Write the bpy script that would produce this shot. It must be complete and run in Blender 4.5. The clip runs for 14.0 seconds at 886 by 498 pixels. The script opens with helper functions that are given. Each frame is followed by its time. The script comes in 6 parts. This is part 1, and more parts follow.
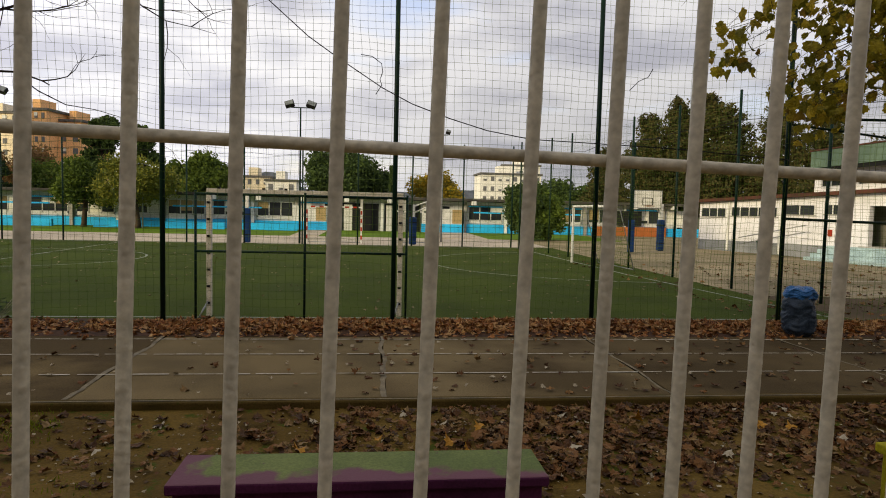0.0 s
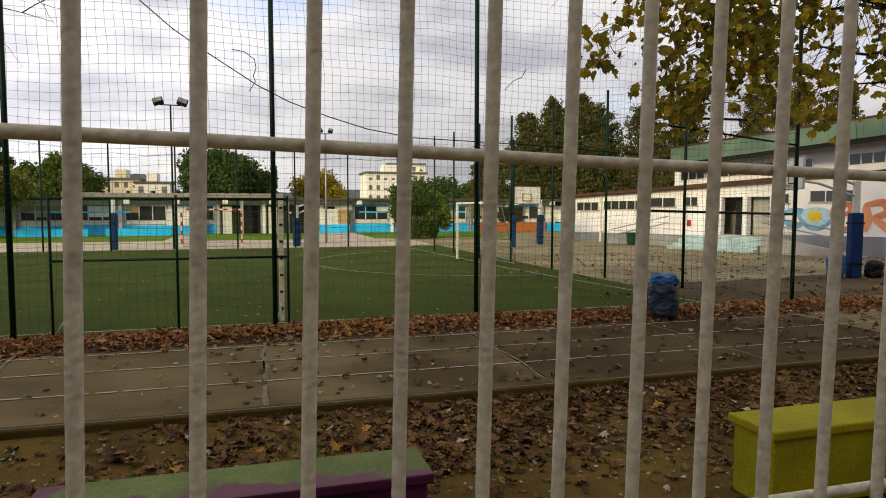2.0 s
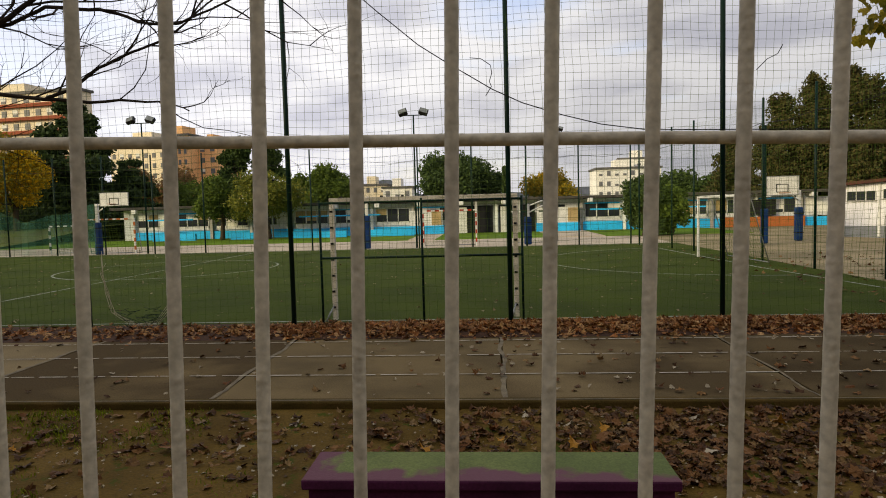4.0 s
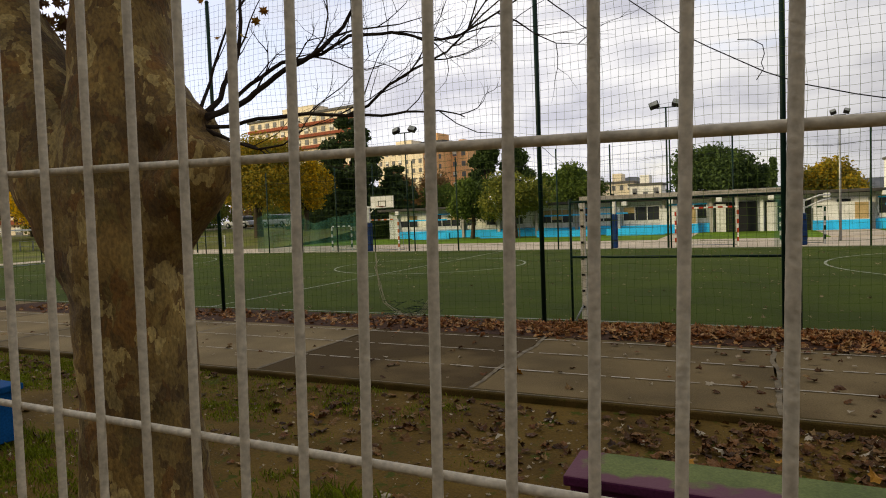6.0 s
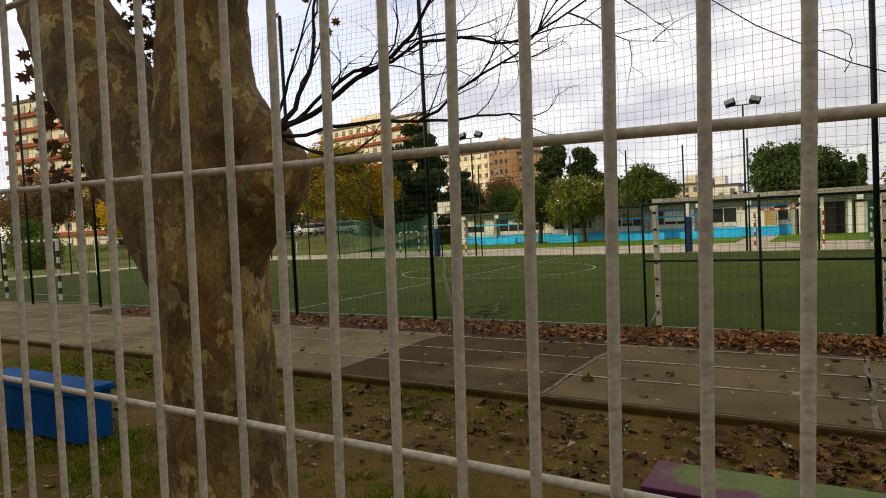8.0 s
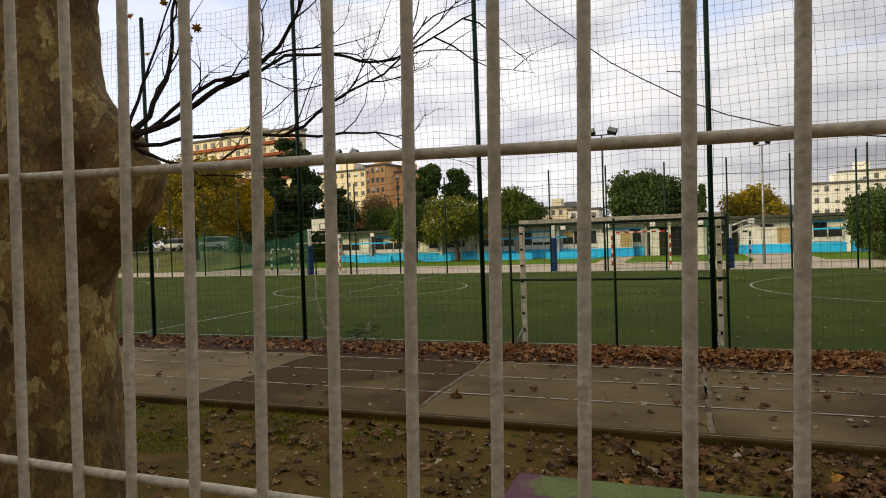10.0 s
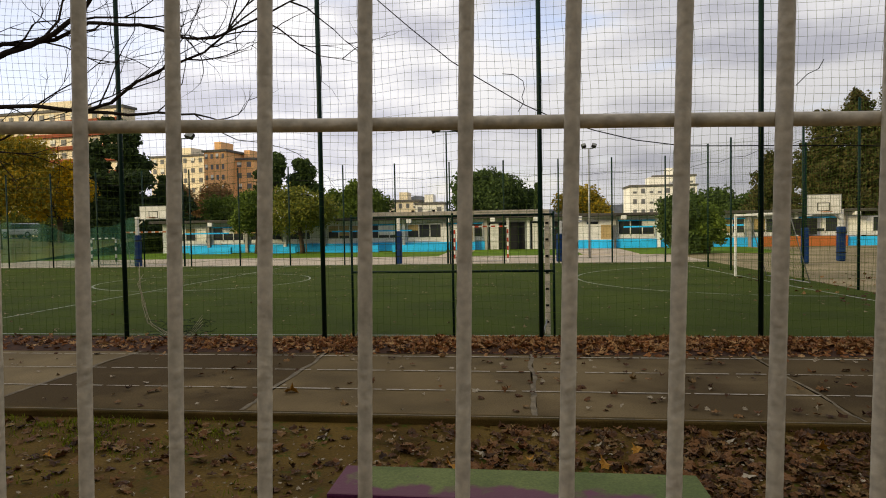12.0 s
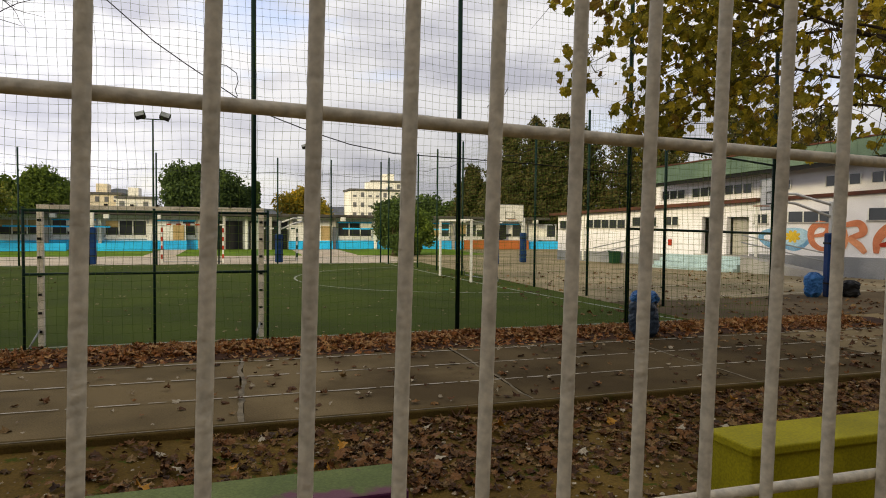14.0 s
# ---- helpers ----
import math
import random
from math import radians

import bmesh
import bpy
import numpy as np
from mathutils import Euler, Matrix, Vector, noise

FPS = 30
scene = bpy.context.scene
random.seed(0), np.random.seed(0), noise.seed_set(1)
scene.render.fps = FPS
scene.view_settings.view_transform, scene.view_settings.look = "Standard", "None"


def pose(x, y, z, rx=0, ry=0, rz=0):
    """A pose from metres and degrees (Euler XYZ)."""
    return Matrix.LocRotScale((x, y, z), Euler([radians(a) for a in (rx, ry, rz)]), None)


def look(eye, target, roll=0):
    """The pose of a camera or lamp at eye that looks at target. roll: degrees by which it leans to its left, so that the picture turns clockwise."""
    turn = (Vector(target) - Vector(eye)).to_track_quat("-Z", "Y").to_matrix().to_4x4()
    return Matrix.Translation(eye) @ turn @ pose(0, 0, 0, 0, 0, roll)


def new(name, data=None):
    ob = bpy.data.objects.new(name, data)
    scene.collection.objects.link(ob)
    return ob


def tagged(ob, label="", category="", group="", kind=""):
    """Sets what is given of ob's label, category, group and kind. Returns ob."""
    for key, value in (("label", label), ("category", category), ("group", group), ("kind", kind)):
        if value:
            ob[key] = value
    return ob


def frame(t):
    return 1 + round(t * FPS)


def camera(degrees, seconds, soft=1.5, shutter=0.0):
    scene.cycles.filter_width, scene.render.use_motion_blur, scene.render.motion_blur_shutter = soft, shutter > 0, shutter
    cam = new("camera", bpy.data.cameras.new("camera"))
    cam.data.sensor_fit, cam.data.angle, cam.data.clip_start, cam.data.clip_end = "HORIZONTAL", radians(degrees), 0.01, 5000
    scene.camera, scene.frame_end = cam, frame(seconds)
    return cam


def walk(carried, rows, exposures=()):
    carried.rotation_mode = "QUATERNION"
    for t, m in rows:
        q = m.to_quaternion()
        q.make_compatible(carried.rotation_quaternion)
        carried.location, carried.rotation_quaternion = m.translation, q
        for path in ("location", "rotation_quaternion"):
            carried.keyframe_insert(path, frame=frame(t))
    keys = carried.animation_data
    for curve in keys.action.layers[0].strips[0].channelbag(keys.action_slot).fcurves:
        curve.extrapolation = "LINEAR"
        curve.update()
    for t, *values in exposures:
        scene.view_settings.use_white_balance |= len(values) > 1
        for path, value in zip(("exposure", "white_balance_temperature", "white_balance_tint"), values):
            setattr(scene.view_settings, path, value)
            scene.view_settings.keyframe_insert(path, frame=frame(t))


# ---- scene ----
cam = camera(69.8, 14.0, soft=1.0)

PATH = [
    (0, (0.7750, -0.4045, 1.8401), (0.9946, 1.5792, 1.7100), 1.36),
    (0.5, (0.8017, -0.3843, 1.8377), (1.2698, 1.5556, 1.7044), 1.14),
    (1, (0.8283, -0.3677, 1.8405), (1.4182, 1.5385, 1.7044), 0.81),
    (1.5, (0.8401, -0.3699, 1.8382), (1.4646, 1.5251, 1.7005), 0.30),
    (2, (0.8402, -0.3785, 1.8389), (1.4040, 1.5360, 1.7094), 0.06),
    (4.5, (0.7421, -0.4108, 1.8324), (0.3683, 1.5500, 1.7086), -1.55),
    (5, (0.7096, -0.4212, 1.8312), (0.1070, 1.4824, 1.7162), -1.47),
    (5.5, (0.6856, -0.4357, 1.8318), (-0.0986, 1.4009, 1.7231), -1.86),
    (6, (0.6702, -0.4456, 1.8316), (-0.2000, 1.3522, 1.7277), -2.23),
    (6.5, (0.6539, -0.4512, 1.8291), (-0.3236, 1.2915, 1.7448), -2.88),
    (7, (0.6456, -0.4530, 1.8280), (-0.4205, 1.2370, 1.7438), -2.97),
    (9.5, (0.6641, -0.4279, 1.8244), (-0.2089, 1.3711, 1.7839), -2.50),
    (10, (0.6893, -0.4158, 1.8244), (-0.0140, 1.4561, 1.7872), -2.00),
    (10.5, (0.7129, -0.4057, 1.8214), (0.1792, 1.5210, 1.7677), -1.49),
    (11, (0.7282, -0.3997, 1.8201), (0.2908, 1.5505, 1.7463), -1.59),
    (11.5, (0.7515, -0.3875, 1.8199), (0.4009, 1.5796, 1.7315), -1.41),
    (12, (0.7825, -0.3796, 1.8171), (0.5420, 1.6045, 1.7442), -0.97),
    (12.5, (0.8088, -0.3764, 1.8140), (0.7400, 1.6212, 1.7446), 0.14),
    (13, (0.8380, -0.3698, 1.8115), (1.0127, 1.6212, 1.7374), 0.46),
    (13.5, (0.8638, -0.3673, 1.8106), (1.2966, 1.5838, 1.7339), 0.57),
    (14, (0.8840, -0.3682, 1.8106), (1.4966, 1.5343, 1.7374), 0.57),
]
walk(cam, [(t, look(eye, target, roll)) for t, eye, target, roll in PATH], exposures=[(0, 0.07, 8700, -6), (1.0, 0.19, 8700, -6), (2.0, 0.2, 8700, -6), (5.0, 0.02, 8700, -6), (7.0, 0.11, 8800, -6), (9.5, 0.12, 8800, -6), (11.5, 0.06, 8700, -6), (13.0, 0.16, 8700, -6), (14, 0.21, 8700, -6)])

# ---- world and light ----
world = bpy.data.worlds.new("overcast_sky")
scene.world = world
world.use_nodes = True
wn, wl = world.node_tree.nodes, world.node_tree.links
wn.clear()
w_out = wn.new("ShaderNodeOutputWorld")
w_bg = wn.new("ShaderNodeBackground")
w_sky = wn.new("ShaderNodeTexSky")
w_sky.sky_type = "NISHITA"
w_sky.sun_disc = False
SUN_EL, SUN_AZ = radians(17), radians(232)
w_sky.sun_elevation, w_sky.sun_rotation = SUN_EL, SUN_AZ
w_gain = wn.new("ShaderNodeVectorMath"); w_gain.operation = "MULTIPLY"; w_gain.inputs[1].default_value = (0.25, 0.215, 0.3)
wl.new(w_sky.outputs["Color"], w_gain.inputs[0])
w_co = wn.new("ShaderNodeTexCoord")
w_map = wn.new("ShaderNodeMapping"); w_map.inputs["Scale"].default_value = (1.6, 1.6, 5.5)
wl.new(w_co.outputs["Generated"], w_map.inputs["Vector"])
w_n1 = wn.new("ShaderNodeTexNoise"); w_n1.inputs["Scale"].default_value = 1.7; w_n1.inputs["Detail"].default_value = 6
w_n2 = wn.new("ShaderNodeTexNoise"); w_n2.inputs["Scale"].default_value = 3.1; w_n2.inputs["Detail"].default_value = 7
wl.new(w_map.outputs["Vector"], w_n1.inputs["Vector"]); wl.new(w_map.outputs["Vector"], w_n2.inputs["Vector"])
w_cl = wn.new("ShaderNodeValToRGB")
w_cl.color_ramp.elements[0].position, w_cl.color_ramp.elements[0].color = 0.34, (0.5, 0.515, 0.78, 1)
w_cl.color_ramp.elements[1].position, w_cl.color_ramp.elements[1].color = 0.58, (0.82, 0.83, 1.13, 1)
wl.new(w_n2.outputs["Fac"], w_cl.inputs["Fac"])
w_mask = wn.new("ShaderNodeValToRGB")
w_mask.color_ramp.elements[0].position, w_mask.color_ramp.elements[0].color = 0.27, (0.15, 0.15, 0.15, 1)
w_mask.color_ramp.elements[1].position, w_mask.color_ramp.elements[1].color = 0.42, (1, 1, 1, 1)
wl.new(w_n1.outputs["Fac"], w_mask.inputs["Fac"])
w_rift = wn.new("ShaderNodeVectorMath"); w_rift.operation = "DOT_PRODUCT"; w_rift.inputs[1].default_value = (-0.655, 0.705, 0.27)
wl.new(w_co.outputs["Generated"], w_rift.inputs[0])
w_wob = wn.new("ShaderNodeMath"); w_wob.operation = "MULTIPLY_ADD"; w_wob.inputs[1].default_value = 0.16
wl.new(w_n2.outputs["Fac"], w_wob.inputs[0]); wl.new(w_rift.outputs["Value"], w_wob.inputs[2])
w_open = wn.new("ShaderNodeMapRange")
w_open.inputs["From Min"].default_value, w_open.inputs["From Max"].default_value = 1.04, 1.09
w_open.inputs["To Min"].default_value, w_open.inputs["To Max"].default_value = 1.0, 0.4
wl.new(w_wob.outputs["Value"], w_open.inputs["Value"])
w_cov = wn.new("ShaderNodeMath"); w_cov.operation = "MULTIPLY"
wl.new(w_mask.outputs["Color"], w_cov.inputs[0]); wl.new(w_open.outputs["Result"], w_cov.inputs[1])
w_mix = wn.new("ShaderNodeMix"); w_mix.data_type = "RGBA"
wl.new(w_cov.outputs["Value"], w_mix.inputs["Factor"])
wl.new(w_gain.outputs["Vector"], w_mix.inputs["A"]); wl.new(w_cl.outputs["Color"], w_mix.inputs["B"])
# the cloud is thinner and brighter towards the north-west
w_side = wn.new("ShaderNodeVectorMath"); w_side.operation = "DOT_PRODUCT"; w_side.inputs[1].default_value = (-0.82, 0.57, 0.0)
wl.new(w_co.outputs["Generated"], w_side.inputs[0])
w_thin = wn.new("ShaderNodeMapRange"); w_thin.interpolation_type = "SMOOTHSTEP"
w_thin.inputs["From Min"].default_value, w_thin.inputs["From Max"].default_value = 0.3, 0.95
w_thin.inputs["To Max"].default_value = 1.3
w_up = wn.new("ShaderNodeSeparateXYZ"); wl.new(w_co.outputs["Generated"], w_up.inputs["Vector"])
w_low = wn.new("ShaderNodeMapRange"); w_low.interpolation_type = "SMOOTHSTEP"
w_low.inputs["From Min"].default_value, w_low.inputs["From Max"].default_value = 0.02, 0.3
w_low.inputs["To Min"].default_value, w_low.inputs["To Max"].default_value = 0.62, 0.9
wl.new(w_up.outputs["Z"], w_low.inputs["Value"]); wl.new(w_low.outputs["Result"], w_thin.inputs["To Min"])
wl.new(w_side.outputs["Value"], w_thin.inputs["Value"])
w_lit = wn.new("ShaderNodeVectorMath"); w_lit.operation = "SCALE"
wl.new(w_mix.outputs["Result"], w_lit.inputs[0]); wl.new(w_thin.outputs["Result"], w_lit.inputs["Scale"])
wl.new(w_lit.outputs["Vector"], w_bg.inputs["Color"])
w_bg.inputs["Strength"].default_value = 1.0
wl.new(w_bg.outputs["Background"], w_out.inputs["Surface"])

sun = new("sun", bpy.data.lights.new("sun", "SUN"))
sun.data.energy, sun.data.angle, sun.data.color = 2.8, radians(12), (1.0, 0.87, 0.70)
sun_dir = Vector((math.sin(SUN_AZ) * math.cos(SUN_EL), math.cos(SUN_AZ) * math.cos(SUN_EL), math.sin(SUN_EL)))
sun.matrix_world = look(sun_dir * 50, (0, 0, 0))


# ---- materials ----
def mat(name, c1, c2=None, scale=3.0, rough=0.8, bump=0.2, fine=60.0, metal=0.0, c3=None, spots=0.0, stretch=(1, 1, 1), vary=0.0, spec=0.12, lo=0.38, hi=0.62):
    """Two noises, broad and fine, between c1 and c2, with c3 spots, fine relief and a tone that differs from object to object."""
    m = bpy.data.materials.new(name)
    m.use_nodes = True
    n, l = m.node_tree.nodes, m.node_tree.links
    b = n["Principled BSDF"]
    b.inputs["Metallic"].default_value = metal
    b.inputs["Specular IOR Level"].default_value = spec
    co = n.new("ShaderNodeTexCoord")
    mp = n.new("ShaderNodeMapping"); mp.inputs["Scale"].default_value = stretch
    l.new(co.outputs["Object"], mp.inputs["Vector"])
    big = n.new("ShaderNodeTexNoise"); big.inputs["Scale"].default_value = scale; big.inputs["Detail"].default_value = 5
    sm = n.new("ShaderNodeTexNoise"); sm.inputs["Scale"].default_value = fine; sm.inputs["Detail"].default_value = 3
    l.new(mp.outputs["Vector"], big.inputs["Vector"]); l.new(mp.outputs["Vector"], sm.inputs["Vector"])
    r = n.new("ShaderNodeMapRange"); r.inputs["From Min"].default_value, r.inputs["From Max"].default_value = lo, hi
    l.new(big.outputs["Fac"], r.inputs["Value"])
    mx = n.new("ShaderNodeMix"); mx.data_type = "RGBA"
    mx.inputs["A"].default_value, mx.inputs["B"].default_value = (*c1, 1), (*(c2 or tuple(v * 0.8 for v in c1)), 1)
    l.new(r.outputs["Result"], mx.inputs["Factor"])
    last = mx.outputs["Result"]
    g = n.new("ShaderNodeMapRange"); g.inputs["From Min"].default_value, g.inputs["From Max"].default_value = 0.3, 0.7
    g.inputs["To Min"].default_value, g.inputs["To Max"].default_value = 0.78, 1.2
    l.new(sm.outputs["Fac"], g.inputs["Value"])
    sc = n.new("ShaderNodeVectorMath"); sc.operation = "SCALE"
    l.new(last, sc.inputs[0]); l.new(g.outputs["Result"], sc.inputs["Scale"])
    last = sc.outputs["Vector"]
    if c3:
        v = n.new("ShaderNodeTexNoise"); v.inputs["Scale"].default_value = scale * 3.7; v.inputs["Detail"].default_value = 8; v.inputs["Roughness"].default_value = 0.7
        l.new(mp.outputs["Vector"], v.inputs["Vector"])
        t = n.new("ShaderNodeMapRange"); t.inputs["From Min"].default_value, t.inputs["From Max"].default_value = 0.68 - spots, 0.72 - spots
        l.new(v.outputs["Fac"], t.inputs["Value"])
        m3 = n.new("ShaderNodeMix"); m3.data_type = "RGBA"
        m3.inputs["B"].default_value = (*c3, 1)
        l.new(t.outputs["Result"], m3.inputs["Factor"]); l.new(last, m3.inputs["A"])
        last = m3.outputs["Result"]
    if vary:
        oi = n.new("ShaderNodeObjectInfo")
        vr = n.new("ShaderNodeMapRange"); vr.inputs["To Min"].default_value, vr.inputs["To Max"].default_value = 1 - vary, 1 + vary
        l.new(oi.outputs["Random"], vr.inputs["Value"])
        vs = n.new("ShaderNodeVectorMath"); vs.operation = "SCALE"
        l.new(last, vs.inputs[0]); l.new(vr.outputs["Result"], vs.inputs["Scale"])
        last = vs.outputs["Vector"]
    l.new(last, b.inputs["Base Color"])
    rr = n.new("ShaderNodeMapRange"); rr.inputs["To Min"].default_value, rr.inputs["To Max"].default_value = max(0.05, rough - 0.12), min(1, rough + 0.12)
    l.new(sm.outputs["Fac"], rr.inputs["Value"]); l.new(rr.outputs["Result"], b.inputs["Roughness"])
    if bump:
        bp = n.new("ShaderNodeBump"); bp.inputs["Strength"].default_value = bump; bp.inputs["Distance"].default_value = 0.01
        l.new(sm.outputs["Fac"], bp.inputs["Height"]); l.new(bp.outputs["Normal"], b.inputs["Normal"])
    return m


def leaf_mat(name, colors, rough=0.7, through_light=0.0):
    """A ramp of colours, one for each leaf."""
    m = bpy.data.materials.new(name)
    m.use_nodes = True
    n, l = m.node_tree.nodes, m.node_tree.links
    b = n["Principled BSDF"]
    b.inputs["Roughness"].default_value = rough
    b.inputs["Specular IOR Level"].default_value = 0.25
    geo = n.new("ShaderNodeNewGeometry")
    ramp = n.new("ShaderNodeValToRGB")
    e = ramp.color_ramp.elements
    while len(e) < len(colors):
        e.new(0.5)
    for i, c in enumerate(colors):
        e[i].position, e[i].color = i / (len(colors) - 1), (*c, 1)
    l.new(geo.outputs["Random Per Island"], ramp.inputs["Fac"])
    co = n.new("ShaderNodeTexCoord")
    nz = n.new("ShaderNodeTexNoise"); nz.inputs["Scale"].default_value = 35; nz.inputs["Detail"].default_value = 4
    l.new(co.outputs["Object"], nz.inputs["Vector"])
    mr = n.new("ShaderNodeMapRange"); mr.inputs["From Min"].default_value, mr.inputs["From Max"].default_value = 0.3, 0.7
    mr.inputs["To Min"].default_value, mr.inputs["To Max"].default_value = 0.65, 1.25
    l.new(nz.outputs["Fac"], mr.inputs["Value"])
    sc = n.new("ShaderNodeVectorMath"); sc.operation = "SCALE"
    l.new(ramp.outputs["Color"], sc.inputs[0]); l.new(mr.outputs["Result"], sc.inputs["Scale"])
    l.new(sc.outputs["Vector"], b.inputs["Base Color"])
    if through_light:
        tr = n.new("ShaderNodeBsdfTranslucent")
        l.new(sc.outputs["Vector"], tr.inputs["Color"])
        ms = n.new("ShaderNodeMixShader"); ms.inputs["Fac"].default_value = through_light
        l.new(b.outputs["BSDF"], ms.inputs[1]); l.new(tr.outputs["BSDF"], ms.inputs[2])
        l.new(ms.outputs["Shader"], n["Material Output"].inputs["Surface"])
    return m


def bark_mat():
    """Plane-tree bark: flaking patches of olive, tan and brown over fine cracks."""
    m = bpy.data.materials.new("plane_bark")
    m.use_nodes = True
    n, l = m.node_tree.nodes, m.node_tree.links
    b = n["Principled BSDF"]
    b.inputs["Roughness"].default_value = 0.85
    co = n.new("ShaderNodeTexCoord")
    mp = n.new("ShaderNodeMapping"); mp.inputs["Scale"].default_value = (1, 1, 0.55)
    l.new(co.outputs["Object"], mp.inputs["Vector"])
    wob = n.new("ShaderNodeTexNoise"); wob.inputs["Scale"].default_value = 9; wob.inputs["Detail"].default_value = 4
    l.new(mp.outputs["Vector"], wob.inputs["Vector"])
    add = n.new("ShaderNodeVectorMath"); add.operation = "MULTIPLY_ADD"; add.inputs[1].default_value = (0.3, 0.3, 0.3)
    l.new(wob.outputs["Color"], add.inputs[0]); l.new(mp.outputs["Vector"], add.inputs[2])
    vo = n.new("ShaderNodeTexVoronoi"); vo.inputs["Scale"].default_value = 12.0
    l.new(add.outputs["Vector"], vo.inputs["Vector"])
    sep = n.new("ShaderNodeSeparateColor"); l.new(vo.outputs["Color"], sep.inputs["Color"])
    ramp = n.new("ShaderNodeValToRGB"); ramp.color_ramp.interpolation = "CONSTANT"
    cols = [(0.0, (0.1784, 0.1087, 0.0289)), (0.3, (0.1211, 0.0682, 0.017)), (0.5, (0.2103, 0.1364, 0.0391)), (0.68, (0.1529, 0.074, 0.0153)), (0.8, (0.1338, 0.0891, 0.0229)), (0.84, (0.3186, 0.2289, 0.0815))]
    e = ramp.color_ramp.elements
    while len(e) < len(cols):
        e.new(0.5)
    for i, (p, c) in enumerate(cols):
        e[i].position, e[i].color = p, (*c, 1)
    l.new(sep.outputs["Red"], ramp.inputs["Fac"])
    fi = n.new("ShaderNodeTexNoise"); fi.inputs["Scale"].default_value = 55; fi.inputs["Detail"].default_value = 6
    l.new(mp.outputs["Vector"], fi.inputs["Vector"])
    mr = n.new("ShaderNodeMapRange"); mr.inputs["From Min"].default_value, mr.inputs["From Max"].default_value = 0.3, 0.7
    mr.inputs["To Min"].default_value, mr.inputs["To Max"].default_value = 0.6, 1.3
    l.new(fi.outputs["Fac"], mr.inputs["Value"])
    bro = n.new("ShaderNodeTexNoise"); bro.inputs["Scale"].default_value = 3.2; bro.inputs["Detail"].default_value = 4
    l.new(mp.outputs["Vector"], bro.inputs["Vector"])
    mb = n.new("ShaderNodeMapRange"); mb.inputs["From Min"].default_value, mb.inputs["From Max"].default_value = 0.35, 0.65
    mb.inputs["To Min"].default_value, mb.inputs["To Max"].default_value = 0.62, 1.5
    l.new(bro.outputs["Fac"], mb.inputs["Value"])
    both = n.new("ShaderNodeMath"); both.operation = "MULTIPLY"
    l.new(mr.outputs["Result"], both.inputs[0]); l.new(mb.outputs["Result"], both.inputs[1])
    sc = n.new("ShaderNodeVectorMath"); sc.operation = "SCALE"
    l.new(ramp.outputs["Color"], sc.inputs[0]); l.new(both.outputs["Value"], sc.inputs["Scale"])
    l.new(sc.outputs["Vector"], b.inputs["Base Color"])
    bp = n.new("ShaderNodeBump"); bp.inputs["Strength"].default_value = 0.9; bp.inputs["Distance"].default_value = 0.016
    mxh = n.new("ShaderNodeMath"); mxh.operation = "ADD"
    l.new(sep.outputs["Red"], mxh.inputs[0]); l.new(fi.outputs["Fac"], mxh.inputs[1])
    l.new(mxh.outputs["Value"], bp.inputs["Height"]); l.new(bp.outputs["Normal"], b.inputs["Normal"])
    return m


def veil_mat(name, color, cover):
    """A fine woven sheet: mostly holes."""
    m = bpy.data.materials.new(name)
    m.use_nodes = True
    n, l = m.node_tree.nodes, m.node_tree.links
    b = n["Principled BSDF"]
    b.inputs["Base Color"].default_value = (*color, 1)
    b.inputs["Roughness"].default_value = 0.8
    t = n.new("ShaderNodeBsdfTransparent")
    nz = n.new("ShaderNodeTexNoise"); nz.inputs["Scale"].default_value = 1.3; nz.inputs["Detail"].default_value = 3
    co = n.new("ShaderNodeTexCoord"); l.new(co.outputs["Object"], nz.inputs["Vector"])
    mr = n.new("ShaderNodeMapRange"); mr.inputs["To Min"].default_value, mr.inputs["To Max"].default_value = cover - 0.25, cover + 0.25
    l.new(nz.outputs["Fac"], mr.inputs["Value"])
    ms = n.new("ShaderNodeMixShader")
    l.new(mr.outputs["Result"], ms.inputs["Fac"])
    l.new(t.outputs["BSDF"], ms.inputs[1]); l.new(b.outputs["BSDF"], ms.inputs[2])
    l.new(ms.outputs["Shader"], n["Material Output"].inputs["Surface"])
    return m


def glass_mat():
    m = bpy.data.materials.new("window_glass")
    m.use_nodes = True
    b = m.node_tree.nodes["Principled BSDF"]
    b.inputs["Base Color"].default_value = (0.03, 0.035, 0.04, 1)
    b.inputs["Roughness"].default_value = 0.08
    return m


DIRT = mat("bare_dirt", (0.142, 0.086, 0.018), (0.085, 0.05, 0.0098), 1.3, 0.95, 0.9, 45, c3=(0.0545, 0.0653, 0.00541), spots=0.1)
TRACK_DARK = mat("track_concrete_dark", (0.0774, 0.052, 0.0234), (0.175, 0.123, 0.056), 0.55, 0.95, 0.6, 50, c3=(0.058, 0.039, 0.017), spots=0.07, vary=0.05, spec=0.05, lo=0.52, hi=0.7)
TRACK_LIGHT = mat("track_concrete_light", (0.182, 0.13, 0.062), (0.115, 0.083, 0.04), 0.8, 0.85, 0.5, 70, c3=(0.119, 0.0897, 0.0432), spots=0.02, spec=0.05)
TRACK_MID = mat("track_concrete_mid", (0.245, 0.182, 0.094), (0.165, 0.122, 0.063), 0.8, 0.85, 0.5, 70, c3=(0.107, 0.0806, 0.0378), spots=0.02, vary=0.1, spec=0.05)
